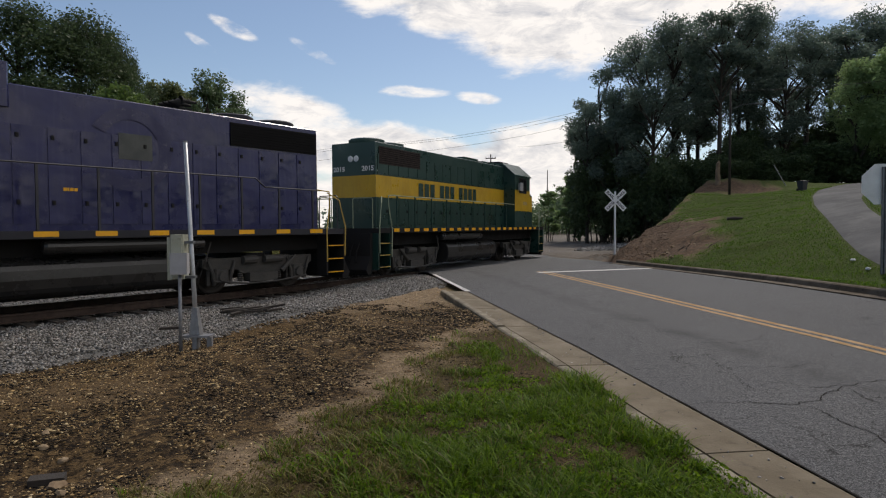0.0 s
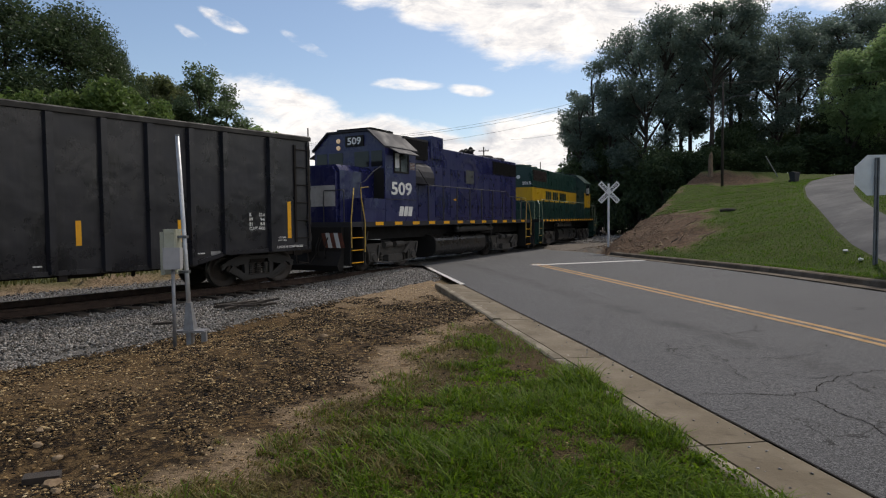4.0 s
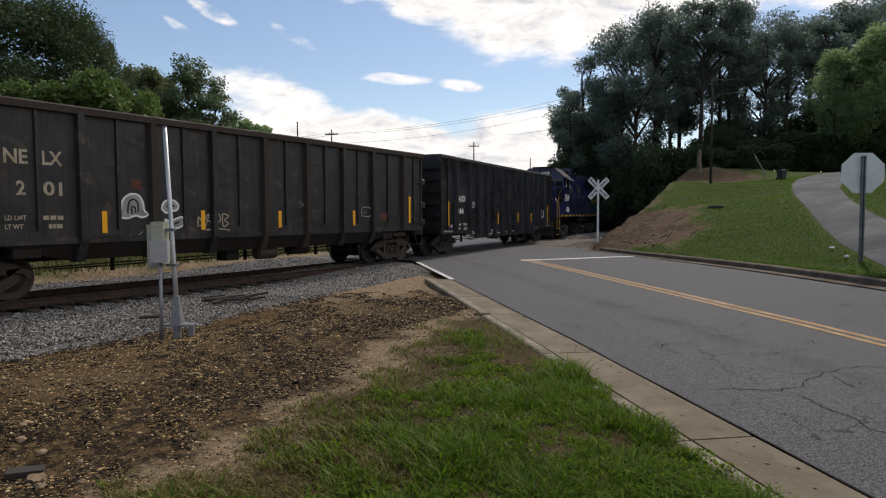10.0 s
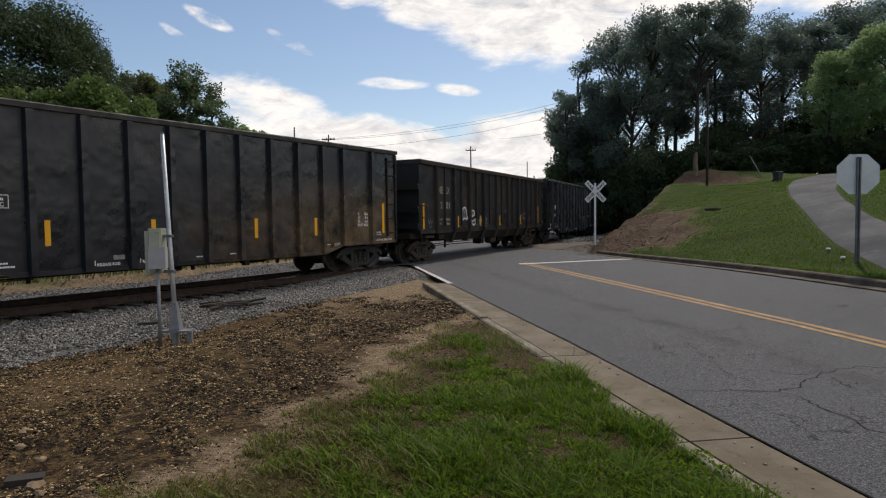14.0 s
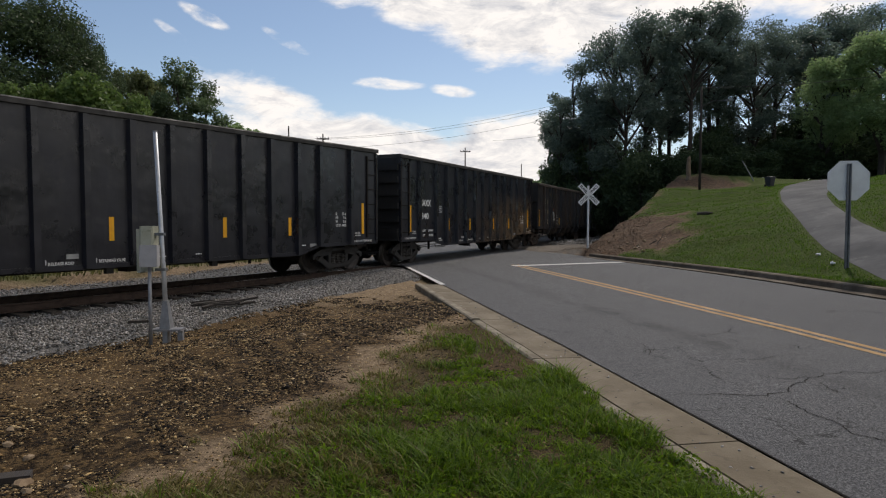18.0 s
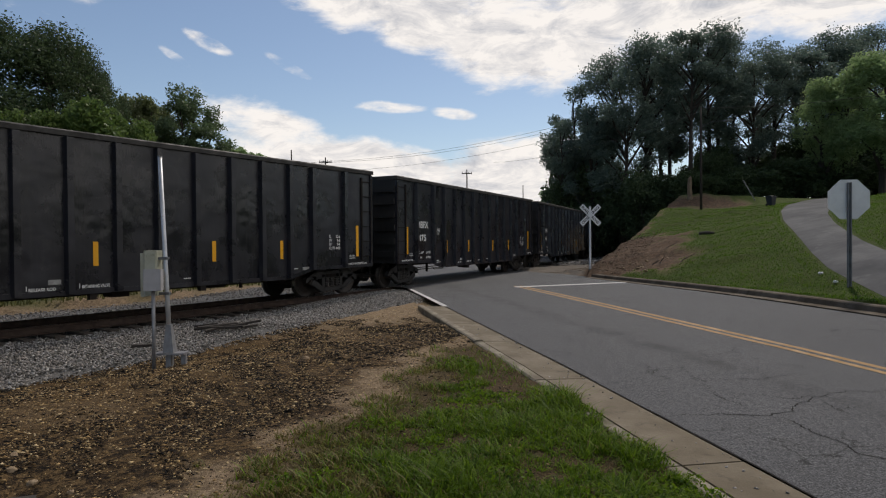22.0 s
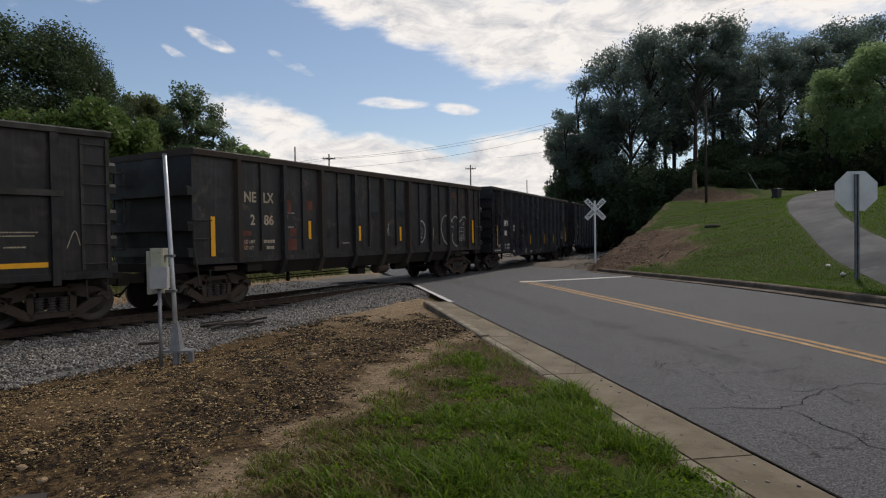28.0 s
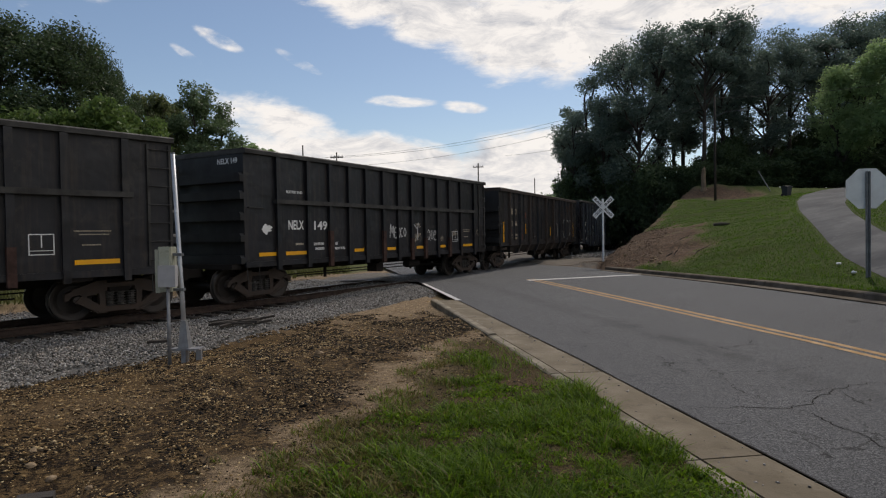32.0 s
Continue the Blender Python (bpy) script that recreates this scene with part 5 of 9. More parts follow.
def freight_truck_meshes():
    """Side frame of a two-axle freight truck: an arched casting with two windows and springs."""
    g = Geo()
    # built of bars so that the openings stay open
    for sgn in (1,):
        y0, y1 = -0.06, 0.06
        for e in (-1, 1):
            def pr(p):
                q = [(a * e, b) for a, b in p]
                g.prism(q if e > 0 else q[::-1], y0, y1, "y")
            pr([(0.72, 0.47), (0.80, 0.56), (0.98, 0.58), (1.08, 0.46), (1.15, 0.46), (1.15, 0.58), (0.98, 0.67), (0.70, 0.64)])
            pr([(0.30, 0.14), (0.50, 0.14), (0.94, 0.42), (0.80, 0.56), (0.42, 0.30)])
            pr([(0.30, 0.62), (0.78, 0.52), (1.02, 0.68), (0.50, 0.85), (0.30, 0.85)])
            pr([(0.33, 0.26), (0.45, 0.26), (0.47, 0.70), (0.34, 0.70)])
        g.prism([(-0.44, 0.17), (0.44, 0.17), (0.36, 0.29), (-0.36, 0.29)], y0, y1, "y")
        g.prism([(-0.30, 0.70), (0.30, 0.70), (0.42, 0.80), (-0.42, 0.80)], y0, y1, "y")
    # the raised flange that follows the casting's lower edge
    for e in (-1, 1):
        q = [(0.38 * e, 0.175), (0.46 * e, 0.165), (0.86 * e, 0.36), (0.82 * e, 0.41)]
        g.prism(q if e > 0 else q[::-1], -0.085, 0.085, "y")
        q = [(0.84 * e, 0.58), (1.12 * e, 0.54), (1.15 * e, 0.60), (0.98 * e, 0.67)]
        g.prism(q if e > 0 else q[::-1], -0.085, 0.085, "y")
    frame_me = g
    b = Geo()
    b.box(-0.22, 0.22, -0.98, 0.98, 0.56, 0.70).box(-0.16, 0.16, -0.7, 0.7, 0.70, 0.86)
    for e in (-1, 1):
        b.box(e * 0.45 - 0.05, e * 0.45 + 0.05, -0.8, 0.8, 0.36, 0.50)
    sp = Geo()
    coil = [(0.07, 0.28)]
    for j in range(6):
        z = 0.29 + j * 0.055
        coil += [(0.07, z), (0.108, z + 0.010), (0.108, z + 0.024), (0.07, z + 0.034)]
    sp.lathe(coil, 10, "z")
    return frame_me.mesh("side_frame", M_TRUCK), frame_me.mesh("side_frame", M_TRUCK_BLACK), b.mesh("bolster", M_UNDER), sp.mesh("spring", M_SPRING)


FRAME_ME, FRAME_BLACK_ME, BOLSTER_ME, SPRING_ME = freight_truck_meshes()


def freight_truck(wagon, x, black=False):
    tr = part("truck", BOLSTER_ME, M_UNDER, wagon, "two-axle truck with cast black side frames" if black else "two-axle truck with cast brown side frames", at=(x, 0, 0))
    for s in (-1, 1):
        part("side_frame", FRAME_BLACK_ME if black else FRAME_ME, M_TRUCK, tr, at=(0, s * 0.99, 0))
        for k in (-0.225, 0.0, 0.225):
            part("spring", SPRING_ME, M_SPRING, tr, at=(k, s * 1.0, 0))
    for a in (-0.89, 0.89):
        add_wheelset(tr, a)
    return tr


def coupler(wagon, x, e, z=0.82):
    g = Geo()
    g.box(min(x, x + e * 0.55), max(x, x + e * 0.55), -0.11, 0.11, z - 0.11, z + 0.11, 0.02)
    g.prism([(x + e * 0.5, -0.16), (x + e * 0.75, -0.18), (x + e * 0.78, 0.02), (x + e * 0.6, 0.17), (x + e * 0.5, 0.15)][::1 if e > 0 else -1], z - 0.15, z + 0.15, "z")
    g.tube([(x + e * 0.05, 0.35, z - 0.1), (x + e * 0.4, 0.34, z - 0.45), (x + e * 0.75, 0.2, z - 0.35)], 0.025, 6)
    return part("coupler", g, M_UNDER, wagon)


def ladder(wagon, x0, x1, z0, z1, y, n, material, label="steel rung ladder"):
    g = Geo()
    s = 1 if y > 0 else -1
    for x in (x0, x1):
        g.box(x - 0.03, x + 0.03, min(y, y + s * 0.045), max(y, y + s * 0.045), z0, z1)
    for k in range(n):
        z = z0 + 0.12 + (z1 - z0 - 0.24) * k / (n - 1)
        g.tube([(x0, y + s * 0.05, z), (x1, y + s * 0.05, z)], 0.014, 5)
    return part("ladder", g, material, wagon, label)


def end_ladder(wagon, x, y0, y1, z0, z1, n, material):
    g = Geo()
    s = 1 if x > 1 else -1
    for y in (y0, y1):
        g.box(min(x, x + s * 0.045), max(x, x + s * 0.045), y - 0.03, y + 0.03, z0, z1)
    for k in range(n):
        z = z0 + 0.12 + (z1 - z0 - 0.24) * k / (n - 1)
        g.box(min(x, x + s * 0.09), max(x, x + s * 0.09), y0, y1, z - 0.03, z + 0.015)
    return part("ladder", g, material, wagon)


def open_side(L, H, y0, y1, low, material):
    """One side wall; low: (x, z) points of its lower edge."""
    p = list(low) + [(L, H - 0.1), (0, H - 0.1)]
    return Geo().prism(p, y0, y1, "y").mesh("side_wall", material)


def rim(L, H, hw, material, w=0.17, h=0.16):
    g = Geo()
    for s in (-1, 1):
        g.prism([(s * (hw - w), H - h), (s * hw, H - h), (s * hw, H - 0.03), (s * (hw - 0.03), H), (s * (hw - w), H)][::1 if s > 0 else -1], -0.02, L + 0.02, "x")
    g.box(-0.02, w - 0.02, -hw + w, hw - w, H - h, H)
    g.box(L + 0.02 - w, L + 0.02, -hw + w, hw - w, H - h, H)
    return g


def underbody(wagon, L, z0):
    g = Geo()
    g.box(0.15, L - 0.15, -0.22, 0.22, 0.72, 1.02)
    for x in (2.0, L - 2.0):
        g.box(x - 0.25, x + 0.25, -1.45, 1.45, 0.88, 1.06)
    part("centre_sill", g, M_UNDER, wagon)
    g = Geo()
    g.tube([(2.9, -0.55, 0.56), (L - 2.9, -0.55, 0.56)], 0.018, 5)
    g.tube([(2.4, 0.5, 0.52), (L - 2.4, 0.5, 0.60)], 0.018, 5)
    for x in (4.2, L * 0.52, L - 4.6):
        g.box(x - 0.03, x + 0.03, -0.58, -0.50, 0.44, 0.80)
    part("brake_rod", g, M_UNDER, wagon)
    part("brake_cylinder", Geo().tube([(L * 0.60, -0.95, 0.68), (L * 0.60 + 0.75, -0.95, 0.68)], 0.15, 12), M_UNDER, wagon, "brake reservoir under the floor")
    part("brake_valve", Geo().box(L * 0.45, L * 0.45 + 0.4, -1.1, -0.7, 0.50, 0.80), M_UNDER, wagon)


STRIPE_ME = {}


def stripe(wagon, x, z0, z1, y, w=0.11, horizontal=False):
    key = (round(z1 - z0, 2), round(w, 2))
    if key not in STRIPE_ME:
        STRIPE_ME[key] = Geo().box(-w / 2, w / 2, -0.004, 0.004, 0, z1 - z0).mesh("reflector_strip", M_STRIPE)
    return part("reflector_strip", STRIPE_ME[key], M_STRIPE, wagon, at=(x, y, z0))


# ---- ribbed high-sided wagons of one kind ----
LA, HA = 15.6, 4.07
RIBS_A = [1.47, 2.89, 3.87, 4.90, 5.90, 6.92, 7.90, 8.90, 9.95, 10.95, 11.95, 12.85, 14.24]
LOW_A = [(0, 0.90), (2.75, 0.87), (3.6, 0.65), (LA - 3.6, 0.65), (LA - 2.75, 0.87), (LA, 0.90)]


def wagon_ribbed():
    w = thing("gondola_wagon", "black high-sided steel gondola wagon on rusty rails", "rail wagon", group="train wagons")
    for s in (-1, 1):
        y0, y1 = (1.46, 1.50) if s > 0 else (-1.50, -1.46)
        part("side_wall", open_side(LA, HA, y0, y1, LOW_A, M_WAGON), M_WAGON, w)
        rib = Geo()
        rib.prism([(-0.065, -0.13), (0.065, -0.13), (0.095, 0.0), (-0.095, 0.0)] if s < 0 else [(-0.095, 0.0), (0.095, 0.0), (0.065, 0.13), (-0.065, 0.13)], 0.0, 1.0, "z")
        for x in RIBS_A:
            zl = float(np.interp(x, [p[0] for p in LOW_A], [p[1] for p in LOW_A])) + 0.03
            g = Geo()
            g.add([(v[0] + x, v[1] + s * 1.495, zl + v[2] * (HA - 0.15 - zl)) for v in rib.v], rib.f)
            part("side_rib", g, M_WAGON, w)
        sill = Geo()
        up = [(x, z + 0.10) for x, z in LOW_A[::-1]]
        sill.prism(LOW_A + up, min(s * 1.49, s * 1.53), max(s * 1.49, s * 1.53), "y")
        part("side_sill", sill, M_WAGON, w)
        for x in (0.80, 14.87):
            stripe(w, x, 1.24, 2.24, s * 1.506, 0.12)
        for x in (4.17, 6.45, 9.42, 11.66):
            stripe(w, x, 1.24, 1.76, s * 1.506)
        ladder(w, 0.05, 0.66, 1.12, 3.80, s * 1.502, 6, M_UNDER)
        ladder(w, LA - 0.52, LA - 0.05, 1.12, 3.80, s * 1.502, 6, M_UNDER)
        for a, b in ((0.08, 0.5), (LA - 0.5, LA - 0.08)):
            part("stirrup_step", Geo().tube([(a, s * 1.47, 0.98), (a, s * 1.5, 0.52), (b, s * 1.5, 0.52), (b, s * 1.47, 0.98)], 0.018, 6), M_UNDER, w)
        for x in (0.045, LA - 0.045):
            part("corner_post", Geo().box(x - 0.045, x + 0.045, min(s * 1.5, s * 1.545), max(s * 1.5, s * 1.545), 0.92, HA - 0.15), M_WAGON, w)
        # release levers and jacking lugs below the sill
        part("release_rod", Geo().tube([(3.0, s * 1.42, 0.72), (3.05, s * 1.46, 0.60), (3.9, s * 1.46, 0.60), (3.95, s * 1.40, 0.66)], 0.014, 5), M_UNDER, w)
        for x in (6.4, 9.1):
            part("sill_bracket", Geo().box(x - 0.08, x + 0.08, min(s * 1.38, s * 1.5), max(s * 1.38, s * 1.5), 0.52, 0.66), M_UNDER, w)
    for e, x in ((-1, 0.0), (1, LA)):
        g = Geo()
        g.box(min(x, x - e * 0.05), max(x, x - e * 0.05), -1.46, 1.46, 0.95, HA - 0.1)
        part("end_wall", g, M_END, w)
        for z in (1.25, 1.72, 2.2, 2.68, 3.15, 3.6):
            part("end_rib", Geo().prism([(-1.46, z - 0.11), (-0.6, z - 0.11), (-0.6, z + 0.05), (-0.64, z + 0.11), (-1.46, z + 0.11)], min(x, x + e * 0.09), max(x, x + e * 0.09), "x"), M_END, w)
        part("end_sill", Geo().box(min(x, x + e * 0.07), max(x, x + e * 0.07), -1.46, 1.46, 0.93, 1.2), M_END, w)
        end_ladder(w, x + e * 0.02, 0.9, 1.35, 1.2, 3.7, 8, M_UNDER)
        part("brake_wheel" if e < 0 else "end_step", Geo().box(min(x, x + e * 0.2), max(x, x + e * 0.2), -0.5, 0.5, 1.20, 1.24), M_UNDER, w)
        coupler(w, x, e)
    part("top_rim", rim(LA, HA, 1.58, M_RIM_GREY, 0.15, 0.13), M_RIM_GREY, w, "greyish worn top rim")
    part("floor_plate", Geo().box(0.05, LA - 0.05, -1.46, 1.46, 0.98, 1.04), M_UNDER, w)
    underbody(w, LA, 0.7)
    for x in (1.32, LA - 1.42):
        freight_truck(w, x, True)
    return w


def letter_ribbed(w, mark, number, limit, weight, seed):
    """Stencils of one ribbed wagon, on both sides."""
    for y in (-1.504, 1.504):
        f = (lambda a, b: (a, b)) if y < 0 else (lambda a, b: (LA - b, LA - a))
        for words, a, b, z0, z1 in ((mark, 1.65, 2.50, 2.22, 2.48), (number, 1.68, 2.30, 1.72, 1.97), ("LD LMT", 1.66, 2.08, 1.235, 1.32), (limit, 2.28, 2.68, 1.235, 1.32), ("LT WT", 1.66, 1.99, 1.045, 1.13), (weight, 2.32, 2.68, 1.045, 1.13),
                                    ("IL", 13.58, 13.66, 1.84, 1.93), ("52-6", 13.88, 14.06, 1.84, 1.93), ("IW", 13.58, 13.69, 1.72, 1.81), ("9-6", 13.92, 14.06, 1.72, 1.81), ("IH", 13.58, 13.67, 1.60, 1.69), ("8-8", 13.92, 14.06, 1.60, 1.69), ("CU FT", 13.58, 13.83, 1.48, 1.57), ("4400", 13.86, 14.06, 1.48, 1.57),
                                    ("RELEASE ROD", 5.13, 5.64, 0.765, 0.83), ("RETAINING VALVE", 6.16, 6.75, 0.775, 0.845), ("LIFT AND", 0.96, 1.20, 1.24, 1.29), ("JACK HERE", 0.94, 1.22, 1.16, 1.21), ("LIFT AND", 14.50, 14.74, 1.24, 1.29), ("JACK HERE", 14.48, 14.76, 1.16, 1.21)):
            a, b = f(a, b)
            lettering(words, a, b, z0, z1, y, M_LETTER, w)
        a, b = f(3.26, 3.50)
        g = Geo()
        for q in ((a, b, 1.99, 2.005), (a, b, 2.235, 2.25), (a, a + 0.015, 1.99, 2.25), (b - 0.015, b, 1.99, 2.25)):
            g.box(q[0], q[1], y - 0.002, y + 0.002, q[2], q[3])
        part("plate_mark", g, M_LETTER, w)
        lettering("C", (a + b) / 2 - 0.035, (a + b) / 2 + 0.035, 2.02, 2.11, y, M_LETTER, w)
        bars([(a + 0.05, b - 0.05, 2.14, 0.05), (3.0, 3.45, 0.92, 0.035), (3.0, 3.6, 0.85, 0.035), (12.0, 12.3, 0.93, 0.03), (8.55, 8.75, 0.84, 0.03), (7.55, 7.75, 0.82, 0.03)], y, M_LETTER, w, seed=seed)
        # pale worn sticker low on the side
        for xa, xb in ((5.49, 5.74), (12.45, 12.72)):
            xa, xb = f(xa, xb)
            part("sticker", Geo().box(xa, xb, y - 0.003, y + 0.003, 0.885, 0.985), M_CHALK, w, "worn pale sticker")
        for x in (5.09, 6.11):
            x, _ = f(x, x)
            part("arrow_mark", Geo().box(x - 0.008, x + 0.008, y - 0.002, y + 0.002, 0.78, 0.88), M_LETTER, w)
        yo = y - (0.028 if y < 0 else -0.028)
        for a, b in (f(0.30, 1.18), f(14.42, 15.3)):
            lettering("2 INCH HF COMP SHOES", a, b, 0.98, 1.045, yo, M_LETTER, w)
    # mark and number again, small, on the end walls
    co, fs, tw = text_mesh(mark + " " + number)
    for x in (-0.055, LA + 0.055):
        g = Geo()
        vs = [(x, (1 if x > 0 else -1) * (-0.05 + 0.62 * (a / tw)) + (0.4 if x < 0 else -0.4), 3.62 + 0.14 * b) for a, b, _ in co]
        g.add(vs, fs)
        part("end_lettering", g, M_LETTER, w)


# ---- older wagons with close-set ribs and a sagging belly ----
LB, HB = 15.45, 3.93
RIBS_B = [1.38, 3.02, 4.62, 6.25, 7.89, 9.48, 11.06, 12.52, 14.22]
LOW_B = [(0, 1.16), (1.3, 1.13), (LB - 1.3, 1.13), (LB, 1.16)]


def wagon_belly(strips):
    """strips: place, lower and upper end of each reflector on the side."""
    w = thing("gondola_wagon", "old rusty black gondola wagon with a deep belly", "rail wagon", group="train wagons")
    for s in (-1, 1):
        y0, y1 = (1.47, 1.51) if s > 0 else (-1.51, -1.47)
        part("side_wall", open_side(LB, HB, y0, y1, LOW_B, M_WAGON_OLD), M_WAGON_OLD, w)
        minor = [(a + b) / 2 for a, b in zip(RIBS_B[:-1], RIBS_B[1:])]
        for x, wd, dp in [(x, 0.085, 0.13) for x in RIBS_B] + [(x, 0.045, 0.06) for x in minor]:
            g = Geo()
            a, b = (s * 1.505, s * (1.505 + dp))
            lo, hi = min(a, b), max(a, b)
            main = wd > 0.06
            p = [(x - wd, lo), (x + wd, lo), (x + wd * 0.75, hi), (x - wd * 0.75, hi)] if s > 0 else [(x - wd * 0.75, lo), (x + wd * 0.75, lo), (x + wd, hi), (x - wd, hi)]
            g.prism(p, 1.18 if main else 1.42, HB - 0.14, "z")
            if main and 2.0 < x < LB - 2.0:       # the rib's foot follows the belly inwards
                i0, o0, i1, o1 = s * 1.40, s * 1.635, s * 1.18, s * 1.44
                g.add([(x - wd, i0, 1.19), (x + wd, i0, 1.19), (x + wd, o0, 1.19), (x - wd, o0, 1.19), (x - wd * 1.1, i1, 0.74), (x + wd * 1.1, i1, 0.74), (x + wd * 1.1, o1, 0.74), (x - wd * 1.1, o1, 0.74)],
                      [(0, 1, 2, 3), (7, 6, 5, 4), (0, 4, 5, 1), (1, 5, 6, 2), (2, 6, 7, 3), (3, 7, 4, 0)])
            part("side_rib", g, M_RIM_RUST if main and int(x * 100) % 3 == 0 else M_WAGON_OLD, w)
        sill = Geo()
        sill.prism([(0, 1.13), (LB, 1.13), (LB, 1.27), (0, 1.27)], min(s * 1.505, s * 1.535), max(s * 1.505, s * 1.535), "y")
        part("side_sill", sill, M_WAGON_OLD, w)
        # the belly leans inwards below the sill
        g = Geo()
        ta, tb, la, lb = 1.45, LB - 1.45, 2.8, LB - 2.8
        g.add([(ta, s * 1.50, 1.14), (tb, s * 1.50, 1.14), (lb, s * 1.29, 0.78), (la, s * 1.29, 0.78), (ta, s * 1.44, 1.14), (tb, s * 1.44, 1.14), (lb, s * 1.23, 0.78), (la, s * 1.23, 0.78)],
              [(0, 3, 2, 1), (4, 5, 6, 7), (3, 7, 6, 2), (0, 4, 7, 3), (1, 2, 6, 5)])
        part("belly_plate", g, M_UNDER, w)
        for k, (x, za, zb) in enumerate(strips):
            stripe(w, x, za, zb, s * 1.53 if zb - za > 0.8 else s * 1.52, 0.13 if zb - za > 0.8 else 0.11)
        ladder(w, LB - 0.55, LB - 0.08, 1.3, 3.7, s * 1.515, 7, M_RIM_GREY, "bent grey ladder")
        g = Geo()
        g.tube([(-0.05, s * 1.52, 2.22), (-0.05, s * 1.62, 2.2), (0.46, s * 1.62, 2.2), (0.46, s * 1.52, 2.22)], 0.02, 6)
        g.tube([(-0.02, s * 1.55, 1.75), (0.46, s * 1.6, 1.75)], 0.018, 6)
        g.tube([(-0.05, s * 1.62, 2.2), (-0.02, s * 1.56, 1.5), (0.1, s * 1.55, 0.95), (0.1, s * 1.55, 0.55), (0.45, s * 1.55, 0.55), (0.45, s * 1.55, 1.0)], 0.02, 6)
        part("grab_iron", g, M_RIM_GREY, w)
        part("stirrup_step", Geo().tube([(LB - 0.42, s * 1.5, 1.14), (LB - 0.40, s * 1.53, 0.62), (LB - 0.02, s * 1.53, 0.62), (LB, s * 1.5, 1.14)], 0.018, 6), M_RIM_GREY, w)
    for e, x in ((-1, 0.0), (1, LB)):
        part("end_wall", Geo().box(min(x, x - e * 0.05), max(x, x - e * 0.05), -1.47, 1.47, 1.16, HB - 0.1), M_END, w)
        for z in (1.42, 2.05, 2.9):
            g = Geo()
            g.prism([(-1.55, z - 0.10), (1.55, z - 0.10), (1.55, z + 0.06), (1.5, z + 0.12), (-1.5, z + 0.12), (-1.55, z + 0.06)], min(x, x + e * 0.16), max(x, x + e * 0.16), "x")
            part("end_beam", g, M_END, w)
        part("end_platform", Geo().box(min(x - e * 0.3, x + e * 0.35), max(x - e * 0.3, x + e * 0.35), -1.3, 1.3, 0.95, 1.16), M_UNDER, w)
        end_ladder(w, x + e * 0.1, 0.9, 1.35, 1.4, 3.6, 7, M_RIM_GREY)
        coupler(w, x + e * 0.3, e)
    part("top_rim", rim(LB, HB, 1.62, M_RIM_RUST), M_RIM_RUST, w, "rusty brown top rim")
    part("floor_plate", Geo().box(0.05, LB - 0.05, -1.47, 1.47, 1.18, 1.24), M_UNDER, w)
    g = Geo()
    g.prism([(1.5, 1.16), (2.85, 0.80), (LB - 2.85, 0.80), (LB - 1.5, 1.16)], -1.24, 1.24, "y")
    part("belly", g, M_UNDER, w)
    underbody(w, LB, 0.8)
    part("air_reservoir", Geo().tube([(7.95, -1.05, 0.66), (8.0, -1.05, 0.66), (8.62, -1.05, 0.66), (8.66, -1.05, 0.66)], [0.12, 0.19, 0.19, 0.12], 14), M_TRUCK, w, "brown brake air tank below the belly")
    for x in (1.08, LB - 1.25):
        freight_truck(w, x)
        part("truck_plate", Geo().box(x - 0.36, x + 0.36, -1.40, 1.40, 0.95, 1.06), M_TRUCK, w)
    return w


def squiggle(w, pts, y, r, material, name="graffiti"):
    for line in pts:
        g = Geo()
        p = [Vector((a, y, b)) for a, b in line]
        q = []
        for i in range(len(p) - 1):
            p0, p1, p2, p3 = p[max(i - 1, 0)], p[i], p[i + 1], p[min(i + 2, len(p) - 1)]
            for k in range(4):
                t = k / 4
                q.append(0.5 * ((2 * p1) + (p2 - p0) * t + (2 * p0 - 5 * p1 + 4 * p2 - p3) * t * t + (3 * p1 - p0 - 3 * p2 + p3) * t ** 3))
        q.append(p[-1])
        q = [a for k, a in enumerate(q) if k == 0 or (a - q[k - 1]).length > 1e-4]
        for k, a in enumerate(q):
            d = q[min(k + 1, len(q) - 1)] - q[max(k - 1, 0)]
            nrm = Vector((-d.z, 0, d.x)).normalized() * r
            g.v += [tuple(a + nrm), tuple(a - nrm)]
        g.f = [(2 * k, 2 * k + 1, 2 * k + 3, 2 * k + 2) for k in range(len(q) - 1)]
        part(name, g, material, w, "white spray-paint scrawl")


def blob_mark(w, x, z, rx, rz, y, material):
    rust = material is M_RUST_PATCH
    g = Geo()
    n = 18
    g.add([(x + rx * math.cos(6.283 * k / n) * (1 + 0.22 * math.sin(3 * k + 9 * x)), y, z + rz * math.sin(6.283 * k / n) * (1 + 0.2 * math.sin(5 * k + 7 * z))) for k in range(n)], [tuple(range(n))])
    return part("rust_patch" if rust else "graffiti", g, material, w, "flaked patch of orange rust" if rust else "white spray-painted tag")


# ---- wagons with a rail along mid height ----
LC, HC = 13.86, 4.04
RIBS_C = [1.15, 2.35, 3.32, 4.24, 5.12, 6.08, 6.98, 7.84, 8.77, 9.70, 10.62, 11.58, 12.78]
LOW_C = [(0, 1.0), (LC, 1.0)]


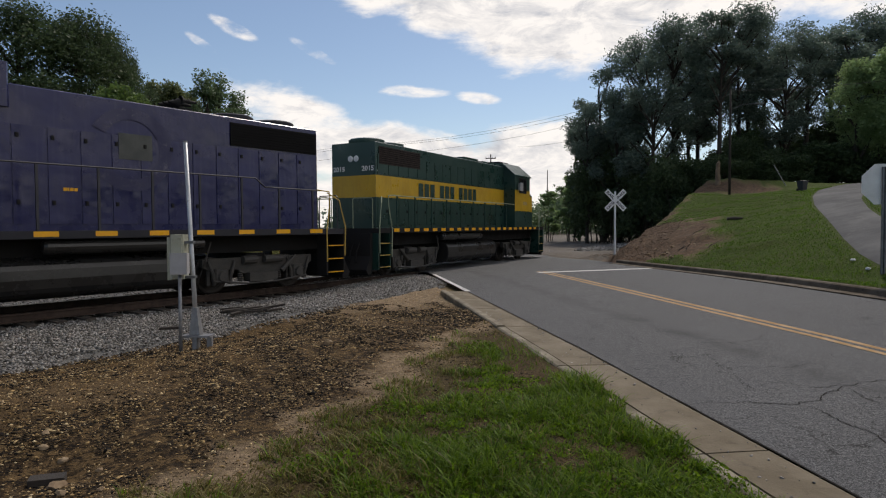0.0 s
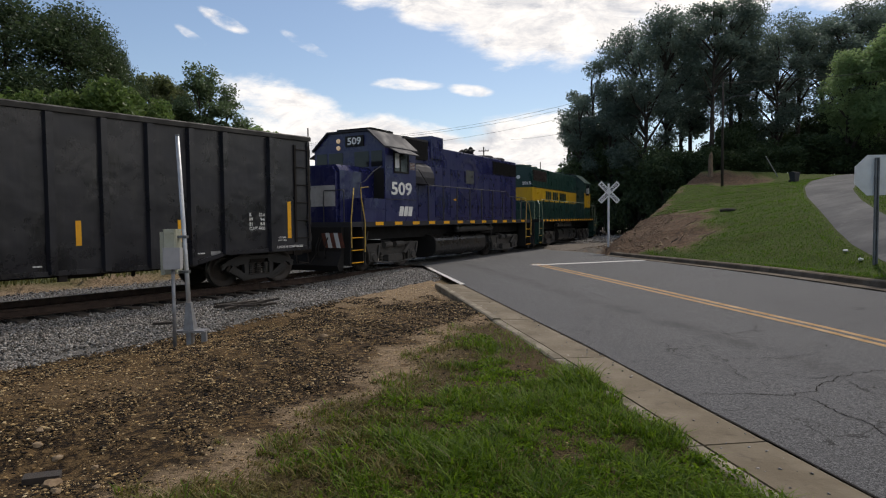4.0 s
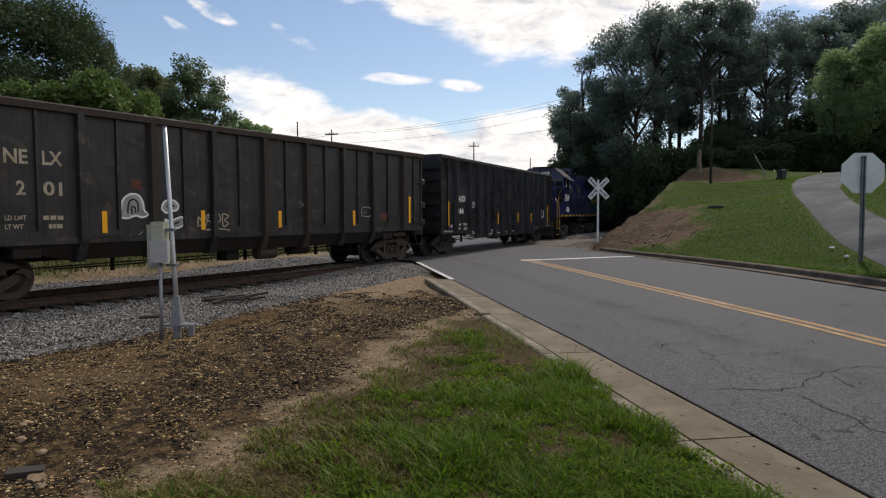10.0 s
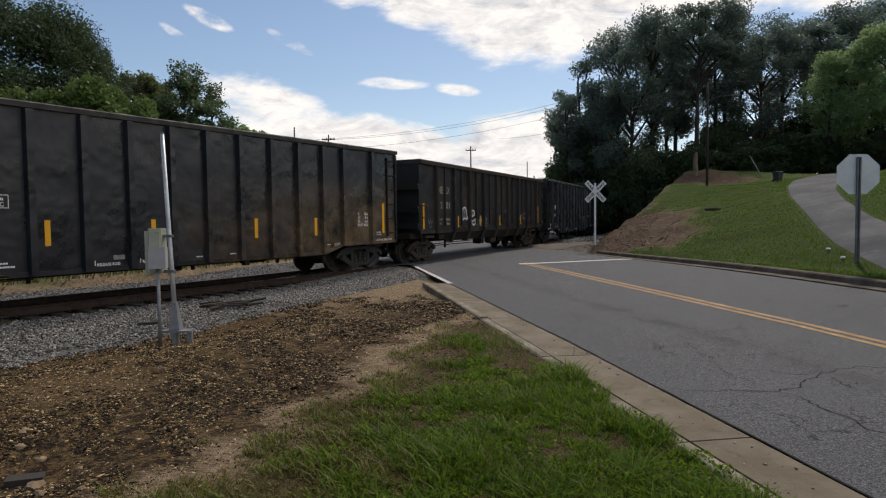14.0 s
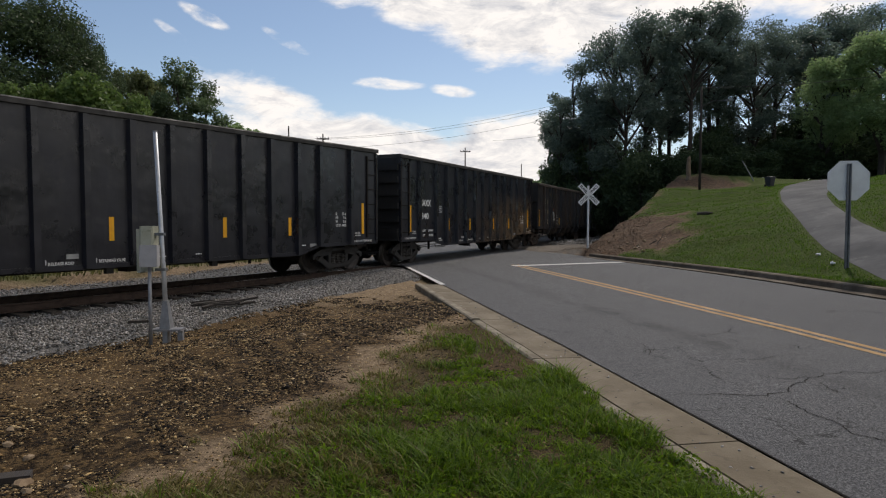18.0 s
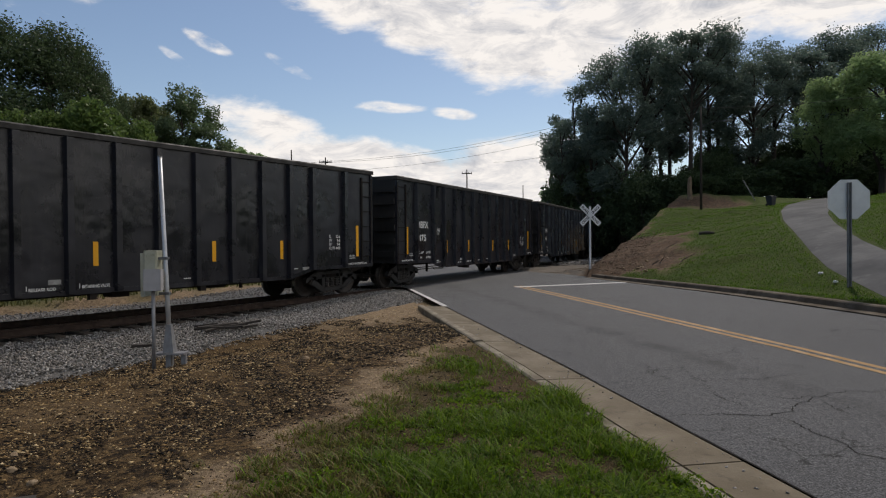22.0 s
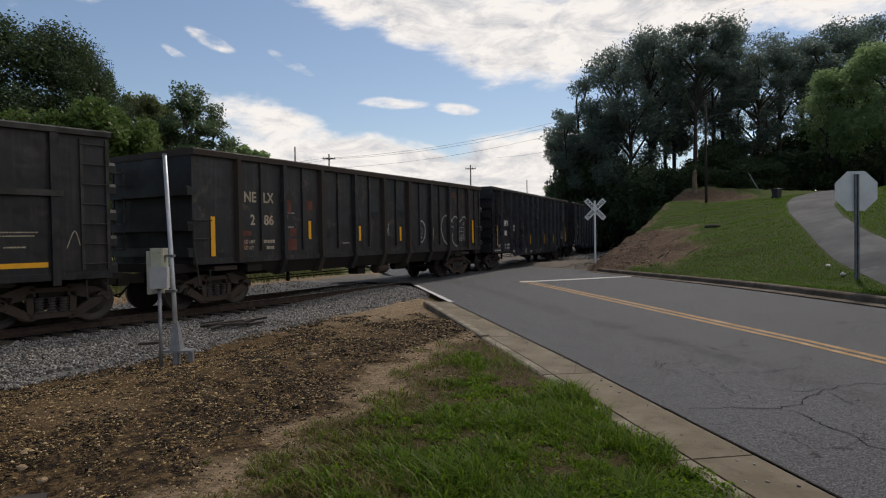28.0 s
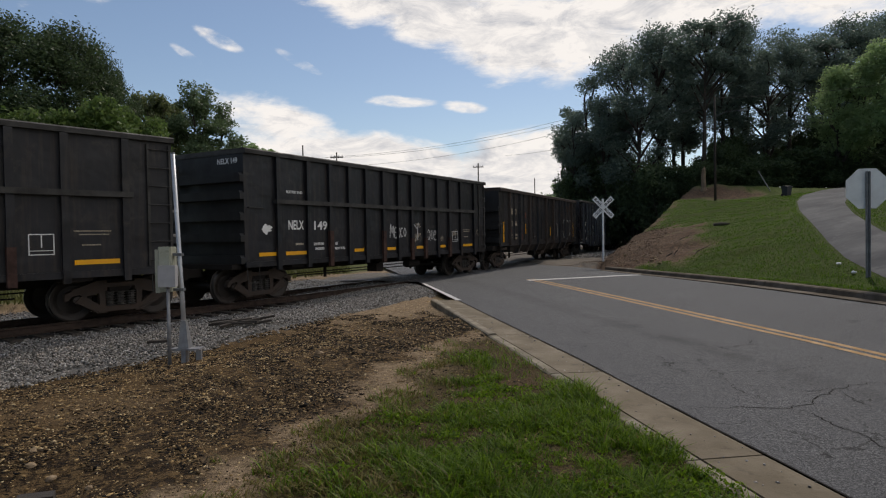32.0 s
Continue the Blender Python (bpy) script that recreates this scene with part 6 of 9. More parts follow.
def wagon_railed():
    w = thing("gondola_wagon", "black gondola wagon with a rail along mid height", "rail wagon", group="train wagons")
    for s in (-1, 1):
        y0, y1 = (1.46, 1.50) if s > 0 else (-1.50, -1.46)
        part("side_wall", open_side(LC, HC, y0, y1, LOW_C, M_WAGON_C), M_WAGON_C, w)
        for x in RIBS_C:
            g = Geo()
            a, b = s * 1.495, s * 1.60
            g.prism([(x - 0.075, min(a, b)), (x + 0.075, min(a, b)), (x + 0.06, max(a, b)), (x - 0.06, max(a, b))], 0.86, HC - 0.14, "z")
            rib = part("side_rib", g, M_WAGON_C, w)
            if x in (3.32, 6.08, 7.84, 8.77, 10.62):
                lo, hi = min(s * 1.52, s * 1.606), max(s * 1.52, s * 1.606)
                part("rib_foot", Geo().box(x - 0.082, x + 0.082, lo, hi, 0.85, 1.62 if x > 7 else 1.9), M_RUST_FOOT, rib, "rust-red lower end of a rib")
        g = Geo()
        a, b = s * 1.5, s * 1.64
        g.box(RIBS_C[0] - 0.12, RIBS_C[-1] + 0.14, min(a, b), max(a, b), 2.64, 2.76)
        part("mid_rail", g, M_RIM_GREY, w, "worn grey rail along the side")
        g = Geo()
        g.box(0, LC, min(s * 1.49, s * 1.54), max(s * 1.49, s * 1.54), 0.96, 1.10)
        part("side_sill", g, M_WAGON_C, w)
        for x, wd in ((0.78, 0.62), (1.89, 0.86), (4.76, 0.50), (6.58, 0.50), (8.43, 0.46), (10.15, 0.42), (12.2, 0.90)):
            stripe(w, x, 1.23, 1.33, s * 1.512, wd)
        if s < 0:
            ladder(w, LC - 0.56, LC - 0.06, 1.15, 3.85, s * 1.502, 7, M_RIM_GREY)
        else:
            ladder(w, 0.06, 0.55, 1.15, 3.85, s * 1.502, 7, M_RIM_GREY)
        part("grab_iron", Geo().tube([(0.10, s * 1.50, 2.52), (0.10, s * 1.57, 2.52), (0.62, s * 1.57, 2.50), (0.62, s * 1.50, 2.50)], 0.014, 5), M_RIM_GREY, w)
        for a_, b_ in ((0.08, 0.5), (LC - 0.5, LC - 0.08)):
            part("stirrup_step", Geo().tube([(a_, s * 1.47, 1.05), (a_, s * 1.5, 0.55), (b_, s * 1.5, 0.55), (b_, s * 1.47, 1.05)], 0.018, 6), M_RIM_GREY, w)
    for e, x in ((-1, 0.0), (1, LC)):
        part("end_wall", Geo().box(min(x, x - e * 0.05), max(x, x - e * 0.05), -1.46, 1.46, 1.05, HC - 0.1), M_END, w)
        for z in (1.18, 1.75, 2.3, 2.85, 3.3):
            g = Geo()
            g.prism([(-1.5, z - 0.12), (1.5, z - 0.12), (1.5, z + 0.03), (1.45, z + 0.10), (-1.45, z + 0.10), (-1.5, z + 0.03)], min(x, x + e * 0.13), max(x, x + e * 0.13), "x")
            part("end_beam", g, M_END, w)
        end_ladder(w, x + e * 0.1, 0.9, 1.35, 1.2, 3.7, 7, M_RIM_GREY)
        part("end_platform", Geo().box(min(x, x + e * 0.3), max(x, x + e * 0.3), -1.35, 1.35, 0.92, 1.05), M_UNDER, w)
        coupler(w, x + e * 0.2, e)
    part("top_rim", rim(LC, HC, 1.60, M_RIM_GREY, 0.14, 0.13), M_RIM_GREY, w, "dull top rim")
    part("floor_plate", Geo().box(0.05, LC - 0.05, -1.46, 1.46, 1.08, 1.14), M_UNDER, w)
    underbody(w, LC, 0.9)
    for x in (0.95, LC - 1.0):
        freight_truck(w, x)
    return w


# ---- diesel locomotives, nose towards +x ----
LL = 16.1


def revolve_fan(x, r, z):
    g = Geo()
    g.lathe([(r, 0), (r + 0.02, 0.08), (r + 0.02, 0.16), (r - 0.06, 0.20), (r - 0.10, 0.14), (0.12, 0.10), (0.0, 0.16)], 24, "z", (x, 0, z))
    return g


LATCH_ME = {s: Geo().box(-0.03, 0.03, min(s * 0.92, s * 0.965), max(s * 0.92, s * 0.965), 0, 0.09).mesh("door_latch", M_BLACK) for s in (-1, 1)}


def loco(kind):
    blue = kind == "blue"
    body = M_BLUE if blue else M_GREEN
    roof_mat = M_BLUE_TOP if blue else M_GREEN
    name = "diesel_locomotive"
    w = thing(name, "faded dark blue diesel locomotive with grey nose" if blue else "dark green diesel locomotive with a broad yellow band", "locomotive", group="coupled locomotives")
    hx0, hx1, hw, hz = (0.82 if blue else 0.95), 11.86, 0.92, 4.60
    part("underframe", Geo().box(0.55, LL - 0.55, -0.85, 0.85, 1.05, 1.5), M_BLACK, w)
    deck = Geo().box(0.25, LL - 0.25, -1.52, 1.52, 1.50, 1.66)
    part("deck", deck, M_BLACK if not blue else M_BLUE_TOP, w, "walkway deck along the hood")
    # long hood
    g = Geo()
    ch = 0.02
    g.prism([(-hw, 1.66), (hw, 1.66), (hw, hz - ch), (hw - ch, hz), (-hw + ch, hz), (-hw, hz - ch)], hx0, hx1, "x")
    hood = part("hood", g, body, w, "long engine hood")
    if not blue:
        for s in (-1, 1):
            a, b = s * hw, s * (hw + 0.006)
            part("yellow_band", Geo().box(hx0 + 0.01, hx1, min(a, b), max(a, b), 2.72, 3.47), M_YELLOW, hood)
        part("yellow_band", Geo().box(hx0 - 0.006, hx0, -hw, hw, 2.72, 3.47), M_YELLOW, hood)
    # doors along the hood
    for s in (-1, 1):
        a, b = s * hw, s * (hw + 0.018)
        k = 0
        x = hx0 + 0.12
        while x < hx1 - 0.7:
            wd = 0.62
            gz0, gz1 = (1.78, 2.66) if not blue else (1.80, 3.80)
            part("hood_door", Geo().box(x, x + wd, min(a, b), max(a, b), gz0, gz1), body, hood)
            if not blue:
                part("hood_door", Geo().box(x, x + wd, min(a, b), max(a, b), 3.52, 4.2), body, hood)
            x += wd + 0.035
        x = hx0 + 0.12
        while x < hx1 - 0.7:
            for z in ((2.2, 3.55) if blue else (2.2,)):
                part("door_latch", LATCH_ME[s], M_BLACK, hood, at=(x + 0.53, 0, z))
            x += 0.655
        # radiator and intake grilles
        c_, d_ = s * (hw + 0.012), s * (hw + 0.035)
        ga, gb = (0.86, 3.76) if blue else (1.15, 3.85)
        gr = Geo().box(ga, gb, min(a, d_), max(a, d_), 3.86, 4.46)
        gp = part("radiator_grille", gr, M_GRILLE if blue else M_GRILLE_RED, w, "dark radiator louvres")
        lv = Geo()
        for k in range(8):
            z = 3.90 + k * 0.07
            lv.box(ga + 0.03, gb - 0.03, min(d_, s * (hw + 0.05)), max(d_, s * (hw + 0.05)), z, z + 0.02)
        part("louvre", lv, M_GRILLE, gp)
        if blue:
            ig = part("intake_grille", Geo().box(10.1, 11.85, min(a, s * 1.0), max(a, s * 1.0), 4.0, 4.75), M_GRILLE, w, "ribbed dark air intake")
            part("grille_frame", Geo().box(10.08, 11.87, min(a, s * 1.008), max(a, s * 1.008), 4.70, 4.78), M_BLUE_TOP, ig)
            bl = Geo()
            pr = [(s * hw, 3.05), (s * 1.30, 3.05), (s * 1.32, 3.30), (s * 1.27, 3.52), (s * 1.15, 3.72), (s * hw, 3.88)]
            bl.prism(pr[::1 if s > 0 else -1], 10.15, 11.75, "x")
            part("blower_duct", bl, M_BLUE_TOP, hood)
    roof = Geo()
    if blue:
        part("filter_housing", Geo().box(8.80, 9.80, -1.0, 1.0, 4.12, 5.0, 0.04), body, w, "square blue filter box on the hood")
        roof.box(9.80, 11.86, -0.85, 0.85, 4.58, 4.80)
    else:
        roof.box(8.2, 9.7, -0.6, 0.6, 4.58, 4.78, 0.05)
        roof.box(9.7, 11.6, -0.8, 0.8, 4.58, 4.70)
    part("roof_hatch", roof, roof_mat, w)
    for x, r in (((1.75, 0.62), (3.15, 0.55)) if not blue else ((1.70, 0.6), (3.12, 0.6))):
        part("cooling_fan", revolve_fan(x, r, 4.60), roof_mat, w, smooth=False)
    if blue:
        g = Geo()
        for k, y in enumerate((-0.24, 0.0, 0.24)):
            g.lathe([(0.03, 4.30), (0.05, 4.48), (0.06, 4.62), (0.13, 4.74)], 12, "x", (0, y, 4.86 + 0.05 * k))
            g.lathe([(0.13, 4.86), (0.06, 4.98), (0.03, 5.12)], 12, "x", (0, y + 0.1, 4.86))
        g.box(4.45, 4.95, -0.3, 0.3, 4.6, 4.78)
        part("air_horn", g, M_BLACK, w)
    else:
        g = Geo().tube([(7.2, 0, 4.58), (7.2, 0, 4.82)], 0.05, 8).tube([(4.2, 0.2, 4.58), (4.2, 0.2, 4.75)], 0.04, 8)
        part("exhaust_stack", g, M_BLACK, w)
    # cab
    cx0, cx1, cw = 11.86, 13.85, 1.50
    g = Geo()
    g.prism([(-cw, 1.66), (cw, 1.66), (cw, 4.15), (0.85, 4.74), (-0.85, 4.74), (-cw, 4.15)], cx0, cx1, "x")
    cab = part("cab", g, body, w, "driver's cab")
    g = Geo()
    g.prism([(-cw - 0.05, 4.13), (-cw - 0.05, 4.19), (-0.87, 4.79), (0.87, 4.79), (cw + 0.05, 4.19), (cw + 0.05, 4.13), (0.85, 4.73), (-0.85, 4.73)][::-1], cx0 - 0.08, cx1 + 0.1, "x")
    part("cab_roof", g, roof_mat, cab)
    if not blue:
        for s in (-1, 1):
            a, b = s * cw, s * (cw + 0.006)
            part("yellow_band", Geo().box(cx0, cx1, min(a, b), max(a, b), 2.45, 3.47), M_YELLOW, cab)
        part("yellow_band", Geo().box(cx1, cx1 + 0.006, -cw, cw, 2.45, 3.47), M_YELLOW, cab)
        part("air_conditioner", Geo().box(12.3, 13.4, -0.5, 0.5, 4.78, 4.92, 0.06), M_BLACK, cab)
    else:
        part("air_conditioner", Geo().box(12.1, 13.6, -0.75, 0.75, 4.78, 4.90, 0.08), M_BLACK, cab)
    for s in (-1, 1):
        a, b = s * cw, s * (cw + 0.012)
        fr = Geo()
        wx0, wx1, wz0, wz1 = 12.42, 13.28, 3.38, 4.02
        for q in ((wx0 - 0.05, wx1 + 0.05, wz0 - 0.05, wz0), (wx0 - 0.05, wx1 + 0.05, wz1, wz1 + 0.05), (wx0 - 0.05, wx0, wz0, wz1), (wx1, wx1 + 0.05, wz0, wz1), (12.9, 12.94, wz0, wz1)):
            fr.box(q[0], q[1], min(a, s * (cw + 0.03)), max(a, s * (cw + 0.03)), q[2], q[3])
        win = part("side_window", Geo().box(wx0, wx1, min(a, b), max(a, b), wz0, wz1), M_GLASS, cab, "dark sliding side window")
        part("window_frame", fr, M_BLACK, cab)
        if blue:
            part("window_shade", Geo().box(12.98, 13.24, min(b, s * (cw + 0.016)), max(b, s * (cw + 0.016)), 3.50, 4.0), M_SIGN, cab, "white blind half drawn")
        if blue:
            sh = Geo()
            sh.prism([(s * cw, 4.18), (s * (cw + 0.42), 3.96), (s * (cw + 0.42), 3.93), (s * cw, 4.14)][::-1 if s > 0 else 1], 12.3, 13.65, "x")
            part("sunshade", sh, M_BLUE_TOP, cab)
        else:
            mi = Geo().box(12.2, 12.25, min(s * 1.55, s * 1.75), max(s * 1.55, s * 1.75), 3.45, 3.8).box(12.05, 12.4, min(s * 1.7, s * 1.72), max(s * 1.7, s * 1.72), 3.42, 3.82)
            part("mirror", mi, M_SILVER, cab)
        for y0, y1 in ((0.25, 0.85), (0.95, 1.4)):
            p0, p1 = (y0, y1) if s > 0 else (-y1, -y0)
            part("windscreen", Geo().box(cx1, cx1 + 0.012, p0, p1, 3.52, 4.05), M_GLASS, cab)
    for y0, y1 in ((-0.10, 0.66),):
        part("number_board", Geo().box(cx1 + 0.006, cx1 + 0.05, y0, y1, 4.24, 4.60), M_BLACK, cab)
    g = Geo()
    co, fs, tw = text_mesh("509" if blue else "2015")
    g.add([(cx1 + 0.055, 0.28 - 0.29 + 0.58 * a / tw, 4.30 + 0.25 * b) for a, b, _ in co], fs)
    part("board_number", g, M_LETTER, cab)
    g = Geo()
    for z in (4.22, 4.46):
        g.lathe([(0.0, cx1 + 0.07), (0.065, cx1 + 0.065), (0.085, cx1 + 0.02)], 14, "x", (0, -0.42, z))
    part("headlight", g, M_LAMP if blue else M_SIGN, cab, "lit round headlights" if blue else "twin headlights")
    # nose
    g = Geo()
    nx0, nx1 = cx1, (15.78 if blue else 15.6)
    g.prism([(-1.0, 1.66), (1.0, 1.66), (1.0, 3.3), (0.85, 3.48), (-0.85, 3.48), (-1.0, 3.3)], nx0, nx1 - 0.12, "x")
    g.prism([(-0.92, 1.66), (0.92, 1.66), (0.92, 3.24), (0.80, 3.40), (-0.80, 3.40), (-0.92, 3.24)], nx1 - 0.12, nx1, "x")
    nose = part("nose", g, body, w, "low short hood in front of the cab")
    if blue:
        part("grey_panel", Geo().box(nx1, nx1 + 0.008, -0.9, 0.9, 2.16, 2.82), M_SILVER, nose)
        part("lamp_hole", Geo().box(nx1 + 0.008, nx1 + 0.014, -0.66, -0.54, 2.42, 2.56), M_BLACK, nose)
        for s in (-1, 1):
            y0, y1 = sorted((s * 1.02, s * 1.50))
            part("battery_box", Geo().box(cx1, 15.05, y0, y1, 1.66, 2.42, 0.02), body, cab, "low blue box beside the nose")
            part("box_lid", Geo().box(cx1 + 0.08, 15.0, min(y0, s * 1.515) if s < 0 else y0, max(y1, s * 1.515) if s > 0 else y1, 2.06, 2.09), body, cab)
            part("sub_cab_seam", Geo().box(cx0 + 0.02, cx1 - 0.02, min(s * 1.5, s * 1.508), max(s * 1.5, s * 1.508), 2.40, 2.43), M_BLUE_TOP, cab)
    else:
        part("yellow_band", Geo().box(nx1, nx1 + 0.008, -0.9, 0.9, 2.45, 3.2), M_YELLOW, nose)
        for s in (-1, 1):
            a, b = s * 1.0, s * 1.008
            part("yellow_band", Geo().box(nx0, nx1 - 0.13, min(a, b), max(a, b), 2.45, 3.25), M_YELLOW, nose)
    for s in (-1, 1):
        # black on the blue engine: the recess's shade is put into the door colour
        part("cab_door", Geo().box(cx1, cx1 + 0.02, min(s * 1.05, s * 1.45), max(s * 1.05, s * 1.45), 1.8, 3.45), M_BLACK if blue else body, cab)
    # rear hood end: lights and number
    g = Geo()
    for y in (-0.12, 0.12):
        g.lathe([(0.0, hx0 - 0.03), (0.09, hx0 - 0.03), (0.11, hx0)], 14, "x", (0, y, 4.05))
    part("headlight", g, M_SIGN, hood, "unlit twin lamps on the hood end")
    # fuel tank
    g = Geo()
    tank_form = [(1.30 * math.copysign(abs(math.cos(a)) ** 0.5, math.cos(a)), 0.68 + 0.47 * math.copysign(abs(math.sin(a)) ** 0.6, math.sin(a))) for a in np.linspace(0, 2 * math.pi, 29)[:-1]]
    g.prism(tank_form, 5.38, 10.08, "x")
    tank = part("fuel_tank", g, M_TANK, w, "glossy black fuel tank")
    for x in (5.38, 10.08):
        part("tank_band", Geo().prism([(p[0] * 1.012, 0.68 + (p[1] - 0.68) * 1.02) for p in tank_form], x - 0.03, x + 0.03, "x"), M_BLACK, tank)
    for s in (-1, 1):
        part("air_reservoir", Geo().tube([(4.80, s * 1.28, 1.33), (4.86, s * 1.28, 1.33), (8.34, s * 1.28, 1.33), (8.40, s * 1.28, 1.33)], [0.10, 0.155, 0.155, 0.10], 16), M_TANK, tank)
    # trucks
    for tx in (3.03, 12.97):
        g = Geo()
        g.box(-0.3, 0.3, -0.9, 0.9, 0.55, 1.0).box(-1.5, 1.5, -0.55, 0.55, 0.35, 0.8)
        tr = part("truck", g, M_BLACK, w, "two-axle powered truck", at=(tx, 0, 0))
        fr = Geo()
        for s in (-1, 1):
            a, b = sorted((s * 1.0, s * 1.16))
            fr.prism([(-1.75, 0.72), (-1.55, 0.62), (-0.75, 0.62), (-0.55, 0.50), (0.55, 0.50), (0.75, 0.62), (1.55, 0.62), (1.75, 0.72), (1.75, 0.92), (-1.75, 0.92)], a, b, "y")
            fr.box(-0.45, 0.45, min(s * 1.0, s * 1.3), max(s * 1.0, s * 1.3), 0.28, 0.52)
            for x in (-1.23, 1.23):
                fr.box(x - 0.2, x + 0.2, min(s * 1.0, s * 1.24), max(s * 1.0, s * 1.24), 0.30, 0.66, 0.04)
                fr.lathe([(0.0, s * 1.30), (0.12, s * 1.30), (0.15, s * 1.24)], 12, "y", (x, 0, 0.46))
                fr.box(x + 0.28, x + 0.36, min(s * 1.05, s * 1.12), max(s * 1.05, s * 1.12), 0.25, 0.75)
                fr.box(x - 0.36, x - 0.28, min(s * 1.05, s * 1.12), max(s * 1.05, s * 1.12), 0.25, 0.75)
            fr.tube([(-0.62, s * 1.22, 0.86), (-0.05, s * 1.22, 0.86)], 0.11, 10)
            fr.tube([(0.2, s * 1.22, 0.86), (0.62, s * 1.22, 0.86)], 0.11, 10)
            for k in range(5):
                fr.lathe([(0.06, 0.0), (0.085, 0.02), (0.06, 0.05)], 8, "z", (-0.62, s * 1.1, 0.30 + k * 0.055))
                fr.lathe([(0.06, 0.0), (0.085, 0.02), (0.06, 0.05)], 8, "z", (0.62, s * 1.1, 0.30 + k * 0.055))
        part("side_frame", fr, M_LOCO_TRUCK, tr)
        for s in (-1, 1):
            for x, lean in ((-1.62, 0.12), (-0.85, -0.10), (0.85, 0.10), (1.62, -0.12)):
                part("brake_hanger", Geo().tube([(x, s * 1.2, 0.86), (x + lean, s * 1.22, 0.55), (x + lean * 1.6, s * 1.16, 0.26)], [0.035, 0.045, 0.05], 7), M_LOCO_TRUCK, tr)
            part("sand_pipe", Geo().tube([(1.55, s * 1.24, 1.35), (1.7, s * 1.24, 0.9), (1.78, s * 1.0, 0.35), (1.70, s * 0.8, 0.16)], 0.022, 6), M_LOCO_TRUCK, tr)
            part("damper", Geo().tube([(-1.1, s * 1.26, 0.92), (-0.6, s * 1.27, 0.52)], [0.05, 0.065], 9), M_LOCO_TRUCK, tr)
            part("brake_rod", Geo().tube([(-1.5, s * 1.24, 0.34), (-0.4, s * 1.28, 0.24), (0.5, s * 1.28, 0.24), (1.5, s * 1.24, 0.36)], 0.028, 6), M_LOCO_TRUCK, tr)
        for a in (-1.23, 1.23):
            add_wheelset(tr, a)
    # steps, pilots, rails
    yel = M_RAIL_YEL if blue else M_RAIL_GRN
    for e in (0, 1):
        X = (lambda x: x) if e == 0 else (lambda x: LL - x)
        for s in (-1, 1):
            g = Geo()
            for z in (0.36, 0.75, 1.14):
                x0, x1 = sorted((X(0.32), X(0.92)))
                g.box(x0, x1, min(s * 1.15, s * 1.5), max(s * 1.15, s * 1.5), z, z + 0.035)
            st = part("steps", g, M_BLACK, w, "corner steps with painted edges")
            for z in (0.36, 0.75, 1.14):
                x0, x1 = sorted((X(0.32), X(0.92)))
                part("step_edge", Geo().box(x0, x1, min(s * 1.5, s * 1.525), max(s * 1.5, s * 1.525), z + 0.012, z + 0.037), M_STRIPE if blue else M_RAIL_YEL, st)
            g = Geo()
            x0, x1 = sorted((X(0.92), X(0.98)))
            g.box(x0, x1, min(s * 1.1, s * 1.5), max(s * 1.1, s * 1.5), 0.3, 1.5)
            x0, x1 = sorted((X(0.24), X(0.30)))
            g.box(x0, x1, min(s * 0.3, s * 1.5), max(s * 0.3, s * 1.5), 0.3, 1.5)
            part("step_well", g, body if not blue else M_BLACK, w)
            g = Geo()
            g.tube([(X(0.28), s * 1.54, 0.85), (X(0.26), s * 1.55, 1.7), (X(0.45), s * 1.5, 2.5), (X(0.75), s * 1.3, 2.72)], 0.02, 6)
            g.tube([(X(0.98), s * 1.54, 0.7), (X(1.0), s * 1.55, 1.6), (X(0.85), s * 1.52, 2.4), (X(0.85), s * 1.50, 2.74), (X(1.3), s * 1.47, 2.78)], 0.02, 6)
            part("grab_rail", g, yel, w)
        g = Geo()
        x0, x1 = sorted((X(0.1), X(0.25)))
        g.box(x0, x1, -1.28, 1.28, 0.75, 1.5)
        part("pilot", g, M_BLACK, w)
        g = Geo()
        pl = [(X(0.1), 0.75), (X(-0.15), 0.32), (X(-0.05), 0.14), (X(0.15), 0.16), (X(0.22), 0.75)]
        g.prism(pl if e == 1 else pl[::-1], -1.3, 1.3, "y")
        plow = part("plow", g, M_BLACK, w)
        if blue and e == 1:
            for s in (-1, 1):
                for k in range(5):
                    y0, y1 = sorted((s * (0.62 + 0.16 * k), s * (0.78 + 0.16 * k)))
                    st = Geo()
                    st.add([(LL - 0.095, y0, 0.86), (LL - 0.095, y1, 0.86), (LL - 0.095, y1 - s * 0.12, 1.32), (LL - 0.095, y0 - s * 0.12, 1.32)], [(0, 1, 2, 3)])
                    part("warning_stripe", st, M_SIGN if k % 2 else M_RED, plow)
        coupler(w, X(0.1), -1 if e == 0 else 1)
        g = Geo()
        for s in (-1, 1):
            part("end_rail", Geo().tube([(X(0.3), s * 1.25, 1.66), (X(0.3), s * 1.25, 2.62), (X(0.3), s * 1.21, 2.66), (X(0.3), s * 0.49, 2.66), (X(0.3), s * 0.45, 2.62), (X(0.3), s * 0.45, 1.66)], 0.017, 6), M_RAILING if blue else M_RAIL_GRN, w)
        for y in (-0.85, -0.6, -0.4, 0.4, 0.5, 0.75):
            part("air_hose", Geo().tube([(X(0.12), y, 1.2), (X(-0.05), y, 0.9), (X(-0.1), y + 0.03, 0.6), (X(0.02), y, 0.5)], 0.022, 6), M_BLACK, w)
